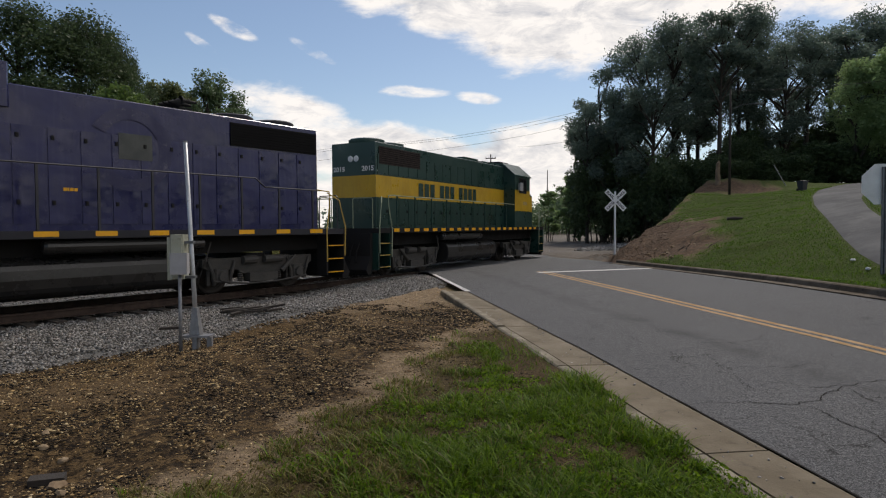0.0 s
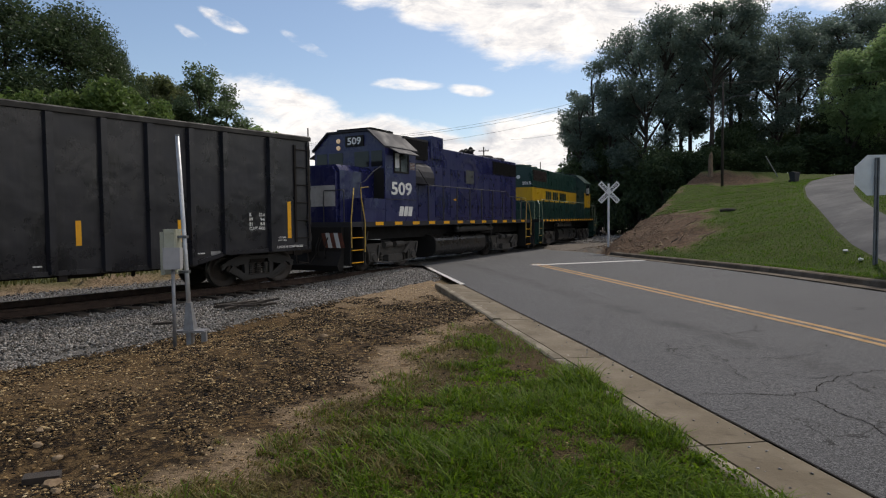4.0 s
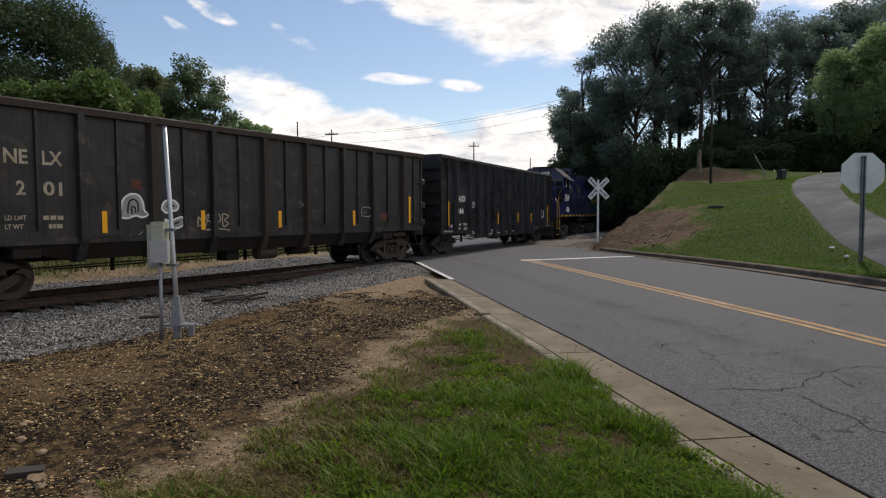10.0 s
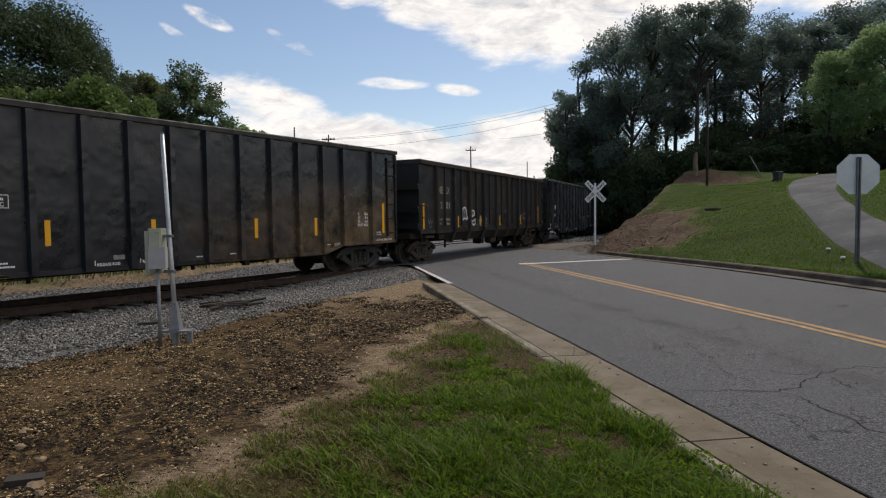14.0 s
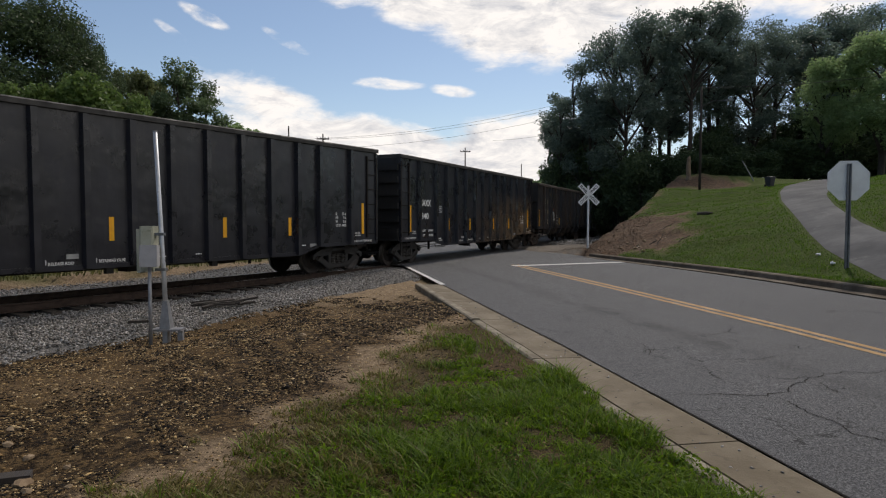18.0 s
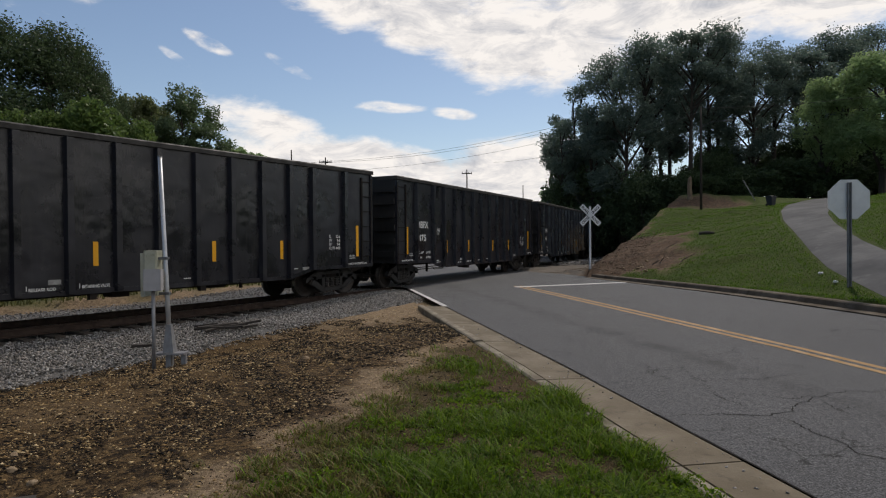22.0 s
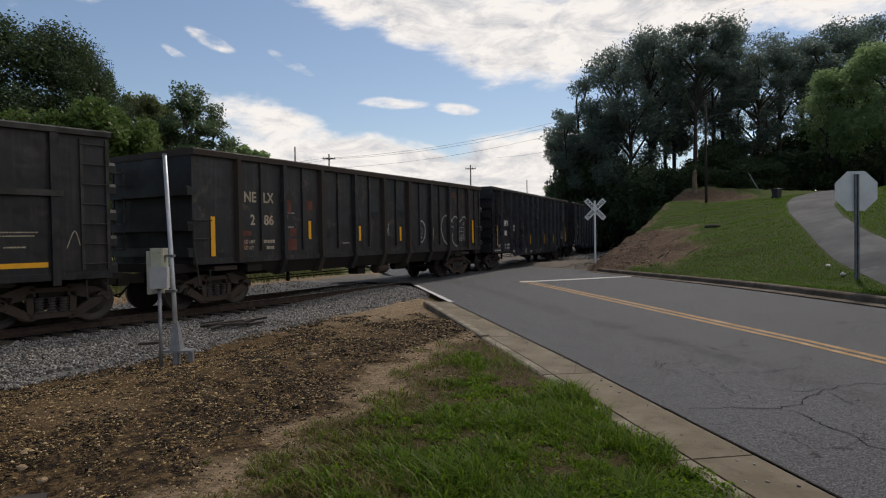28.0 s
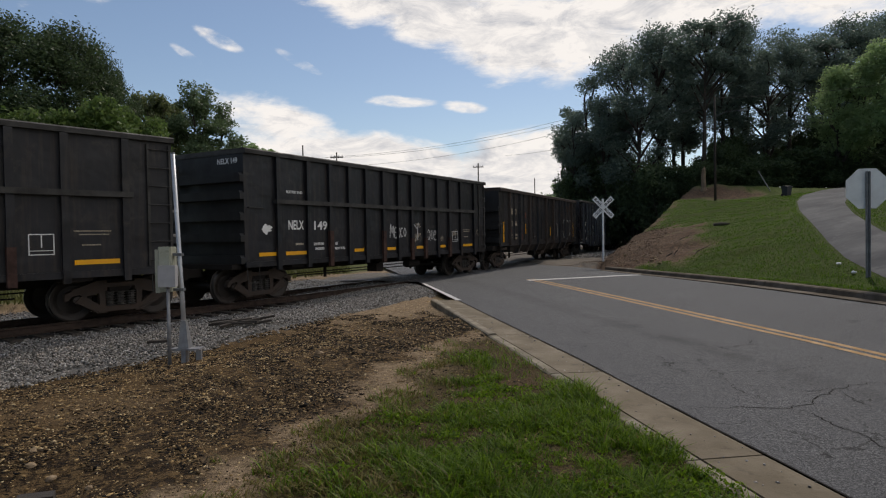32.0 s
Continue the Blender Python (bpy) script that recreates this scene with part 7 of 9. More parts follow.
    for s in (-1, 1):
        xs = np.arange(1.45, 11.2, 1.18)
        for x in xs:
            up = 2.98 if (blue and x > 3.3) else 2.74
            part("stanchion", Geo().box(x - 0.025, x + 0.025, min(s * 1.44, s * 1.48), max(s * 1.44, s * 1.48), 1.6, up), M_RAILING if blue else M_GREEN, w)
        g = Geo()
        if blue:
            g.tube([(1.2, s * 1.47, 2.76), (3.1, s * 1.47, 2.78), (3.40, s * 1.47, 3.0), (10.9, s * 1.47, 3.0), (11.6, s * 1.47, 3.55), (11.9, s * 1.47, 3.55)], 0.02, 6)
            g.tube([(14.05, s * 1.47, 3.5), (14.5, s * 1.47, 3.3), (15.0, s * 1.47, 2.95), (15.2, s * 1.47, 2.9), (15.2, s * 1.5, 1.4)], 0.02, 6)
        else:
            g.tube([(1.2, s * 1.47, 2.76), (11.9, s * 1.47, 2.76)], 0.02, 6)
        part("handrail", g, M_RAILING if blue else M_RAIL_GRN, w)
        x = 1.15
        while x < LL - 1.3:
            part("reflector_strip", Geo().box(x, x + (0.46 if blue else 0.34), min(s * 1.52, s * 1.527), max(s * 1.52, s * 1.527), 1.54, 1.65), M_STRIPE, w)
            x += 1.17 if blue else 0.66
    # lettering
    for s in (-1, 1):
        y = s * (cw + 0.014)
        if blue:
            lettering("509", 12.17, 13.50, 2.56, 3.02, y, M_LETTER, w, "road_number")
            g = Geo()       # slanted emblem of three strokes groups
            for a, b in ((12.20, 12.46), (12.50, 12.74), (12.79, 13.05)):
                lean = 0.09 * (1 if s < 0 else -1)
                g.add([(a, y, 1.84), (b, y, 1.84), (b + lean, y, 2.18), (a + lean, y, 2.18)], [(0, 1, 2, 3)])
            part("emblem", g, M_LETTER, w, "slanted white emblem blocks")
            yy = s * (hw + 0.022)
            g = Geo()
            pts = [(6.36 + 0.98 * math.cos(a), yy, 3.50 + 0.95 * math.sin(a)) for a in np.linspace(0.5, 5.6, 26)]
            inn = [(6.36 + 0.66 * math.cos(a), yy, 3.50 + 0.68 * math.sin(a)) for a in np.linspace(0.5, 5.6, 26)]
            g.add(pts + inn, [(i, i + 1, 26 + i + 1, 26 + i) for i in range(25)])
            part("worn_ring", g, M_GHOST, w, "chalky ghost of an old emblem")
            part("overpaint_patch", Geo().box(5.88, 6.66, min(yy, yy + s * 0.004), max(yy, yy + s * 0.004), 3.27, 3.86), M_OLIVE, w)
            bars([(7.55, 7.85, 2.50, 0.07)], yy, M_STRIPE, w, seed=5)
            fl = Geo()
            for k in range(5):
                fl.box(11.95, 12.28, min(y, y + s * 0.002), max(y, y + s * 0.002), 3.50 + 0.05 * k, 3.525 + 0.05 * k)
            part("flag_stripe", fl, M_RED, w)
            part("flag_field", Geo().box(11.95, 12.29, min(y, y - s * 0.001), max(y, y - s * 0.001), 3.49, 3.74), M_SILVER, w)
        else:
            lettering("2015", 12.9, 13.4, 2.75, 2.92, y, M_LETTER_OLD, w, "road_number")
            # the railway's name becomes plain upright bars, word by word
            yy = s * (hw + 0.024)
            x = 3.75
            for word in (3, 3, 4):
                for k in range(word):
                    part("name_letter", Geo().box(x, x + 0.33, min(yy, yy + s * 0.003), max(yy, yy + s * 0.003), 2.84, 3.34), M_GREEN, w, "dark green block letter on the yellow band")
                    x += 0.44
                x += 0.33
    g = Geo()
    co, fs, tw = text_mesh("509" if blue else "2015")
    for y0, wd in ((-0.86, 0.5), (0.36, 0.5)):
        g.add([(hx0 - 0.008, y0 + wd - wd * (a / tw), 3.62 + 0.17 * b) for a, b, _ in co], fs)
    part("end_number", g, M_LETTER, w)
    if not blue:
        lettering("2015", 0.95 + 0.05, 0.95 + 0.12, 3.6, 3.62, -(hw + 0.03), M_LETTER, w)
    return w


# ---- putting the train together: rear end and length along it, in metres ----
w364 = wagon_ribbed()
w340 = copy_thing(w364, Matrix())
w475 = copy_thing(w364, Matrix())
w480 = copy_thing(w364, Matrix())
for o in w340.children:
    if o.name.split(".")[0] in ("side_wall", "side_rib", "side_sill"):
        o.data = o.data.copy()
        o.data.materials[0] = M_WAGON_DUSTY
tagged(w340, "black high-sided gondola wagon dusted brown at one end")
letter_ribbed(w364, "SAXX", "364", "204500", "81500", 1)
letter_ribbed(w340, "SAXX", "340", "204300", "81700", 2)
letter_ribbed(w475, "BBFX", "475", "204300", "81700", 3)
letter_ribbed(w480, "BBFX", "480", "204300", "81700", 4)
w201 = wagon_belly(((0.31, 1.31, 2.29), (3.50, 1.33, 1.80), (5.95, 1.35, 1.82), (8.45, 1.35, 1.82), (11.60, 1.36, 1.83), (14.65, 1.40, 2.35)))
w286 = wagon_belly(((0.58, 1.32, 2.30), (4.12, 1.71, 2.24), (6.55, 1.63, 2.11), (8.97, 1.60, 2.10), (11.28, 1.58, 2.06), (14.72, 1.42, 2.42)))
tagged(w286, "old rusty gondola wagon with white graffiti on its side")
for w_, num, sd in ((w201, ("2", "01"), 11), (w286, ("2", "86"), 12)):
    for y in (-1.516, 1.516):
        f = (lambda a, b: (a, b)) if y < 0 else (lambda a, b: (LB - b, LB - a))
        for words, a, b, z0, z1 in (("NE", 1.62, 2.04, 2.70, 2.98), ("LX", 2.30, 2.68, 2.70, 2.98), (num[0], 1.82, 1.98, 2.10, 2.38), (num[1], 2.30, 2.66, 2.10, 2.38), ("LD LMT", 1.60, 1.98, 1.62, 1.71), ("LT WT", 1.60, 1.92, 1.45, 1.54)):
            a, b = f(a, b)
            lettering(words, a, b, z0, z1, y, M_LETTER_OLD, w_)
        a, b = f(2.28, 2.72)
        bars([(a, b, 1.62, 0.085), (a + 0.1, b, 1.45, 0.085)], y, M_LETTER_OLD, w_, seed=sd)


def fill(w, line, y, material, label):
    """A painted area with a closed outline."""
    g = Geo()
    g.add([(a, y, b) for a, b in line], [tuple(range(len(line)))])
    return part("graffiti", g, material, w, label)


def paint_boxes(w, name, rows, material, label):
    for a, b, z0, z1 in rows:
        part(name, Geo().box(a, b, -1.5150, -1.5125, z0, z1), material, w, label)


paint_boxes(w201, "primer_patch", ((4.12, 4.36, 2.28, 2.50), (13.0, 13.35, 1.5, 1.75)), M_RED, "faded red primer patch")
paint_boxes(w286, "primer_patch", ((3.07, 3.36, 2.42, 2.82), (3.08, 3.56, 1.40, 1.72), (3.30, 3.56, 1.80, 2.02), (4.02, 4.26, 2.55, 2.84), (1.56, 1.84, 1.82, 1.95), (1.56, 1.70, 1.48, 1.72), (2.40, 2.64, 2.12, 2.36)), M_RED, "faded red primer patch")
paint_boxes(w286, "stencil_mark", ((3.08, 3.50, 2.44, 2.47), (3.08, 3.22, 2.30, 2.40), (3.10, 3.46, 2.04, 2.07), (5.65, 6.0, 1.55, 1.58)), M_CHALK, "pale worn stencil")
# sprayed figures: a hooded ghost, an open mouth and tags
GHOST = [(3.84, 1.66), (3.87, 1.86), (3.92, 2.04), (4.04, 2.15), (4.18, 2.18), (4.31, 2.13), (4.39, 1.98), (4.41, 1.82), (4.50, 1.72), (4.36, 1.66), (4.20, 1.70), (4.02, 1.64)]
MOUTH = [(4.84, 1.86), (4.90, 2.0), (5.04, 2.06), (5.20, 2.03), (5.28, 1.92), (5.22, 1.82), (5.06, 1.80), (4.95, 1.76)]
JAW = [(4.92, 1.62), (5.05, 1.56), (5.2, 1.62), (5.36, 1.66), (5.45, 1.58), (5.38, 1.46), (5.22, 1.40), (5.06, 1.42), (4.96, 1.50)]
for shape in (GHOST, MOUTH, JAW):
    fill(w201, shape, -1.517, M_CHALK, "white spray-painted figure")
squiggle(w201, [GHOST + GHOST[:1], MOUTH + MOUTH[:1], JAW + JAW[:1]], -1.5175, 0.022, M_LETTER)
squiggle(w201, [[(4.02, 1.74), (4.05, 1.98), (4.16, 2.06), (4.26, 1.98), (4.26, 1.78)], [(4.12, 1.74), (4.12, 1.88), (4.19, 1.88), (4.20, 1.76)], [(4.95, 1.90), (5.08, 1.96), (5.18, 1.90)], [(5.02, 1.54), (5.16, 1.50), (5.30, 1.56)]], -1.5185, 0.018, M_BLACK)
squiggle(w201, [[(5.80, 1.42), (5.82, 1.66), (5.92, 1.50), (5.84, 1.44)], [(6.0, 1.40), (6.12, 1.72), (6.02, 1.62), (6.20, 1.52)], [(6.28, 1.70), (6.40, 1.74), (6.46, 1.60), (6.34, 1.46), (6.30, 1.62)], [(6.52, 1.74), (6.54, 1.42), (6.70, 1.50), (6.58, 1.58), (6.72, 1.68), (6.54, 1.74)], [(6.02, 1.34), (6.4, 1.36), (6.74, 1.32)]], -1.518, 0.016, M_LETTER_OLD)
squiggle(w201, [[(4.06, 1.30), (4.14, 1.20), (4.36, 1.34)], [(0.72, 1.66), (0.80, 1.50), (0.90, 1.70), (0.98, 1.52), (1.08, 1.60)], [(0.80, 1.40), (0.92, 1.36), (1.02, 1.44)], [(9.2, 1.9), (9.45, 2.1)], [(9.2, 2.1), (9.45, 1.9)]], -1.518, 0.010, M_CHALK)
squiggle(w201, [[(12.0, 1.66), (12.42, 1.66), (12.42, 1.92), (12.0, 1.92), (12.0, 1.66)], [(12.06, 1.73), (12.2, 1.82)]], -1.518, 0.012, M_LETTER_OLD)
squiggle(w286, [[(12.31, 2.58), (12.09, 2.45), (11.97, 2.2), (11.96, 2.0), (12.07, 1.72), (12.25, 1.51), (12.48, 1.39), (12.72, 1.33)], [(12.31, 2.58), (12.51, 2.54), (12.71, 2.44), (12.84, 2.32)],
                [(12.84, 2.35), (12.99, 2.5), (13.21, 2.55), (13.38, 2.44), (13.55, 2.34), (13.69, 2.44), (13.86, 2.55), (14.09, 2.5), (14.24, 2.3), (14.3, 2.07)], [(12.91, 1.85), (12.86, 1.67), (12.92, 1.5), (13.13, 1.35), (13.3, 1.31)]], -1.517, 0.028, M_CHALK)
squiggle(w286, [[(12.70, 2.16), (12.98, 2.10)], [(12.80, 2.44), (12.88, 2.30)], [(10.26, 2.32), (10.49, 2.31), (10.64, 2.19), (10.7, 2.0), (10.64, 1.7), (10.47, 1.53), (10.24, 1.52)], [(10.25, 1.66), (10.45, 1.71)]], -1.5175, 0.030, M_CHALK)
squiggle(w286, [[(10.31, 1.99), (10.38, 2.08), (10.47, 1.98), (10.45, 1.83), (10.3, 1.85)], [(8.09, 2.1), (8.14, 1.94), (8.1, 1.78)], [(8.14, 1.94), (8.26, 2.21)], [(8.2, 2.18), (8.23, 1.77)], [(7.80, 2.1), (7.9, 1.75), (8.0, 2.05)]], -1.5175, 0.014, M_CHALK)
squiggle(w286, [[(13.53, 2.1), (13.92, 2.1)], [(13.92, 2.1), (13.91, 1.77)], [(13.91, 1.77), (13.52, 1.78)], [(13.52, 1.78), (13.53, 2.1)], [(13.72, 2.1), (13.71, 1.89)], [(13.52, 1.92), (13.91, 1.92)], [(13.76, 2.19), (13.98, 2.31)], [(13.82, 2.34), (13.9, 2.16)]], -1.5175, 0.013, M_CHALK)
lettering("HB+R", 13.50, 13.98, 1.52, 1.74, -1.5175, M_CHALK, w286, "graffiti")
for x, z, rx, rz in ((13.05, 3.42, 0.16, 0.10), (13.22, 3.22, 0.07, 0.16), (13.83, 3.38, 0.05, 0.14), (13.52, 2.99, 0.05, 0.12), (12.02, 2.42, 0.06, 0.10), (12.80, 2.60, 0.08, 0.06)):
    for k in range(3):
        blob_mark(w286, x + 0.5 * rx * math.sin(k * 2.3), z + 0.6 * rz * math.cos(k * 1.9), rx * (0.7 - 0.15 * k), rz * (0.75 - 0.15 * k), -1.5125 - 0.0015 * k, M_RUST_PATCH)
w149 = wagon_railed()
wlast = copy_thing(w149, Matrix())
for w_, sd in ((w149, 31), (wlast, 32)):
    for y in (-1.505, 1.505):
        f = (lambda a, b: (a, b)) if y < 0 else (lambda a, b: (LC - b, LC - a))
        if w_ is w149:
            for words, a, b, z0, z1 in (("NELX", 1.58, 2.20, 1.94, 2.20), ("149", 2.64, 3.22, 1.93, 2.19), ("ROTARY END", 1.53, 2.16, 2.95, 3.03), ("204500", 2.60, 3.05, 1.48, 1.56), ("56500", 2.67, 3.06, 1.34, 1.42), ("GT", 3.58, 3.71, 1.48, 1.56), ("NEW 8-82", 3.57, 4.05, 1.33, 1.41)):
                a, b = f(a, b)
                lettering(words, a, b, z0, z1, y, M_LETTER, w_)
        a, b = f(1.85, 2.20)
        bars([(a, b, 1.50, 0.06), (11.75, 12.5, 1.91, 0.025), (11.85, 12.45, 1.84, 0.025), (11.9, 12.3, 1.62, 0.03)], y, M_LETTER_OLD, w_, seed=sd)
    co, fs, tw = text_mesh("NELX 149")
    if w_ is w149:
        g = Geo()
        g.add([(-0.012, -0.55 - 0.75 * (a / tw), 3.66 + 0.15 * b) for a, b, _ in co], fs)
        part("end_lettering", g, M_LETTER, w_)
tagged(wlast, "black gondola wagon with mid-height rail and stencilled panel")
MEXICO = [[(0.0, 0.05), (0.05, 0.50), (0.13, 0.18), (0.20, 0.46), (0.24, 0.03)], [(0.40, 0.38), (0.30, 0.37), (0.29, 0.06), (0.41, 0.03)], [(0.29, 0.21), (0.38, 0.22)], [(0.45, 0.38), (0.56, 0.04)], [(0.56, 0.38), (0.45, 0.04)],
          [(0.62, 0.37), (0.63, 0.06)], [(0.80, 0.36), (0.70, 0.34), (0.68, 0.12), (0.80, 0.07)], [(0.93, 0.38), (0.86, 0.22), (0.93, 0.08), (1.01, 0.22), (0.93, 0.38)]]
QUE = [[(0.13, 0.43), (0.01, 0.25), (0.10, 0.06), (0.24, 0.22), (0.13, 0.43)], [(0.12, 0.14), (0.24, 0.02)], [(0.31, 0.42), (0.32, 0.12), (0.42, 0.10), (0.44, 0.40)], [(0.50, 0.22), (0.64, 0.28), (0.60, 0.40), (0.50, 0.24), (0.54, 0.04), (0.68, 0.06)]]
for word, x0, z0 in ((MEXICO, 6.50, 1.62), (QUE, 8.95, 1.50)):
    for line in word:       # where a rib stands proud the paint lies on its face
        on_rib = 6.88 < x0 + min(p[0] for p in line) and x0 + max(p[0] for p in line) < 7.08
        squiggle(w149, [[(x0 + a, z0 + b) for a, b in line]], -1.603 if on_rib else -1.508, 0.021, M_SPRAY)
squiggle(w149, [[(8.06, 2.12), (8.16, 2.04), (8.27, 1.96)], [(8.34, 2.18), (8.29, 1.95), (8.26, 1.56)]], -1.509, 0.024, M_SPRAY)
r_ = np.random.default_rng(61)
for x0, x1, z0, z1, many in ((8.02, 8.52, 1.44, 1.80, 9), (8.12, 8.56, 2.0, 2.2, 3), (9.92, 10.2, 1.42, 1.72, 4), (10.82, 11.34, 1.66, 1.95, 6)):
    squiggle(w149, [[(float(r_.uniform(x0, x1)), float(r_.uniform(z0, z1))) for _ in range(4)] for _ in range(many)], -1.506, 0.007, M_LETTER_OLD)
squiggle(w149, [[(13.0, 1.6), (13.15, 1.95), (13.25, 1.65)]], -1.508, 0.010, M_LETTER_OLD)
for _dx, _dz, _rx, _rz in ((0.0, 0.0, 0.12, 0.13), (0.14, 0.05, 0.10, 0.05), (0.12, -0.03, 0.09, 0.03)):
    blob_mark(w149, 0.72 + _dx, 1.95 + _dz, _rx, _rz, -1.504 - 0.002 * _dx, M_LETTER)
for w_ in (w149, wlast):
    g = Geo()
    a0 = 10.93
    for q in ((a0, a0 + 0.46, 1.45, 1.47), (a0, a0 + 0.46, 1.85, 1.87), (a0, a0 + 0.02, 1.45, 1.87), (a0 + 0.44, a0 + 0.46, 1.45, 1.87), (a0 + 0.22, a0 + 0.24, 1.6, 1.87), (a0, a0 + 0.46, 1.53, 1.545)):
        g.box(q[0], q[1], -1.508, -1.503, q[2], q[3])
    part("stencil_panel", g, M_LETTER, w_, "white-framed stencil panel")
loco_blue, loco_green = loco("blue"), loco("green")
TRAIN = [(loco_green, 33.52, LL, False), (loco_blue, 16.45, LL, True), (w364, -0.45, LA, False), (w201, -17.22, LB, False), (w340, -34.27, LA, False), (w475, -51.20, LA, False),
         (w480, -68.17, LA, False), (w286, -85.05, LB, False), (w149, -100.62, LC, False), (wlast, -116.27, LC, False)]
S_ROWS = [(0, -54.70), (2, -46.57), (4, -38.74), (6, -30.86), (8, -23.07), (10, -15.38), (12, -7.63), (14, -0.03), (15.5, 5.80), (17, 11.98), (19, 20.26), (21, 28.46), (23, 36.90), (25, 45.32), (27, 53.70), (29, 62.10), (31, 70.56), (32, 74.76)]

# ---- posts and signs ----
def ground_at(x, y):
    return float(rough_z(np.array([x]), np.array([y]))[0])


def equipment_post(x, y):
    z = ground_at(x, y)
    w = thing("equipment_post", "aluminium post with cream cabinet and grey box on dirt", "signal post", pose(x, y, z))
    line = [(0.0, 0, 0.24), (-0.035, 0, 1.15), (-0.13, 0, 3.47)]     # the mast leans a little
    mast = part("mast", Geo().tube(line, [0.040, 0.037, 0.033], 12), M_ALU, w, "leaning bare aluminium mast", True)
    part("mast_cap", Geo().tube([(-0.13, 0, 3.465), (-0.131, 0, 3.485)], 0.036, 12), M_GALV, mast)
    r0, r1 = 0.088, 0.040
    g = Geo()
    ring0 = [(r0, r0, 0.25), (-r0, r0, 0.25), (-r0, -r0, 0.25), (r0, -r0, 0.25)]
    ring1 = [(r1 - 0.012, r1, 0.70), (-r1 - 0.012, r1, 0.70), (-r1 - 0.012, -r1, 0.70), (r1 - 0.012, -r1, 0.70)]
    g.add(ring0 + ring1, [(0, 1, 5, 4), (1, 2, 6, 5), (2, 3, 7, 6), (3, 0, 4, 7), (3, 2, 1, 0), (4, 5, 6, 7)])
    part("flared_foot", g, M_GALV, w)
    part("base_plate", Geo().box(-0.22, 0.27, -0.12, 0.12, 0.215, 0.245), M_GALV, w)
    for px, py in ((0.0, -0.05), (0.235, -0.02), (-0.03, 0.09)):
        part("base_leg", Geo().box(px - 0.04, px + 0.04, py - 0.035, py + 0.035, -0.25, 0.215), M_GALV, w)
    cab = part("cabinet", Geo().box(-0.375, -0.155, -0.10, 0.12, 1.19, 1.93, 0.012), M_CREAM, w, "stained cream steel cabinet")
    part("cabinet_door", Geo().box(-0.355, -0.170, -0.122, -0.101, 1.22, 1.90, 0.008), M_CREAM, cab)
    part("latch", Geo().box(-0.37, -0.35, -0.135, -0.11, 1.42, 1.48), M_GALV, cab)
    part("side_flange", Geo().box(-0.445, -0.377, -0.06, 0.13, 1.17, 1.885), M_CREAM, cab)
    bx = part("terminal_box", Geo().box(-0.305, -0.035, -0.25, -0.125, 1.285, 1.625, 0.012), M_GREYBOX, w, "small light grey terminal box")
    part("lid", Geo().box(-0.312, -0.028, -0.262, -0.251, 1.278, 1.632, 0.01), M_GREYBOX, bx)
    part("conduit", Geo().tube([(-0.19, -0.18, -0.15), (-0.185, -0.18, 1.29)], 0.029, 10), M_GALV, w, "galvanised cable conduit", True)
    for h, q in ((1.80, -0.06), (1.22, -0.04)):
        part("clamp", Geo().box(q - 0.14, q + 0.05, -0.05, 0.05, h - 0.022, h + 0.022), M_POST, w)
    return w


equipment_post(-4.39, 10.45)


def crossbuck(x, y, z):
    w = thing("railroad_crossing_sign", "white crossbuck sign on a pale steel post", "crossing sign", pose(x, y, z, 0, 0, 4))
    part("post", Geo().tube([(0, 0, -0.3), (0, 0, 2.95)], 0.05, 8), M_SIGN, w)
    h = 2.55
    for k, (sgn, dy, wa, wb) in enumerate(((1, -0.065, "CROSS", "ING"), (-1, -0.08, "RAIL", "ROAD"))):
        a = sgn * radians(45)
        g = Geo()
        c, s = math.cos(a), math.sin(a)

        def tip(u, v):
            return (u * c - v * s, u * s + v * c)
        p = [tip(-0.61, -0.115), tip(0.61, -0.115), tip(0.61, 0.115), tip(-0.61, 0.115)]
        g.prism([(q[0], q[1] + h) for q in p], dy - 0.006, dy + 0.006, "y")
        bl = part("blade", g, M_SIGN, w, "white reflective blade with black letters")
        for words, u0, u1 in ((wa, -0.55, -0.10), (wb, 0.10, 0.55)):
            co, fs, tw = text_mesh(words)
            g = Geo()
            g.add([(tip(u0 + (u1 - u0) * (q[0] / tw), -0.065 + 0.13 * q[1])[0], dy - 0.009, tip(u0 + (u1 - u0) * (q[0] / tw), -0.065 + 0.13 * q[1])[1] + h) for q in co], fs)
            part("letters", g, M_INK, bl)
    return w


crossbuck(7.13, 29.0, 0.31)


def stop_sign(x, y):
    z = ground_at(x, y)
    w = thing("stop_sign", "grey back of an octagonal sign on steel post", "road sign", pose(x, y, z, 0, 0, -8))
    part("post", Geo().prism([(-0.045, -0.02), (-0.015, -0.02), (-0.015, 0.015), (0.015, 0.015), (0.015, -0.02), (0.045, -0.02), (0.045, 0.03), (-0.045, 0.03)], -0.3, 2.42, "z"), M_POST, w, "channel steel post")
    r, c = 0.495, (0, 2.03)
    p = [(c[0] + r * math.cos(radians(22.5 + 45 * k)), c[1] + r * math.sin(radians(22.5 + 45 * k))) for k in range(8)]
    part("sign_plate", Geo().prism(p, 0.035, 0.041, "y"), M_SIGNBACK, w, "bare metal octagon seen from behind")
    g = Geo()
    for h in (1.8, 2.25):
        g.tube([(0, -0.03, h), (0, 0.05, h)], 0.014, 6)
    part("bolt", g, M_POST, w)
    return w


stop_sign(9.62, 14.52)


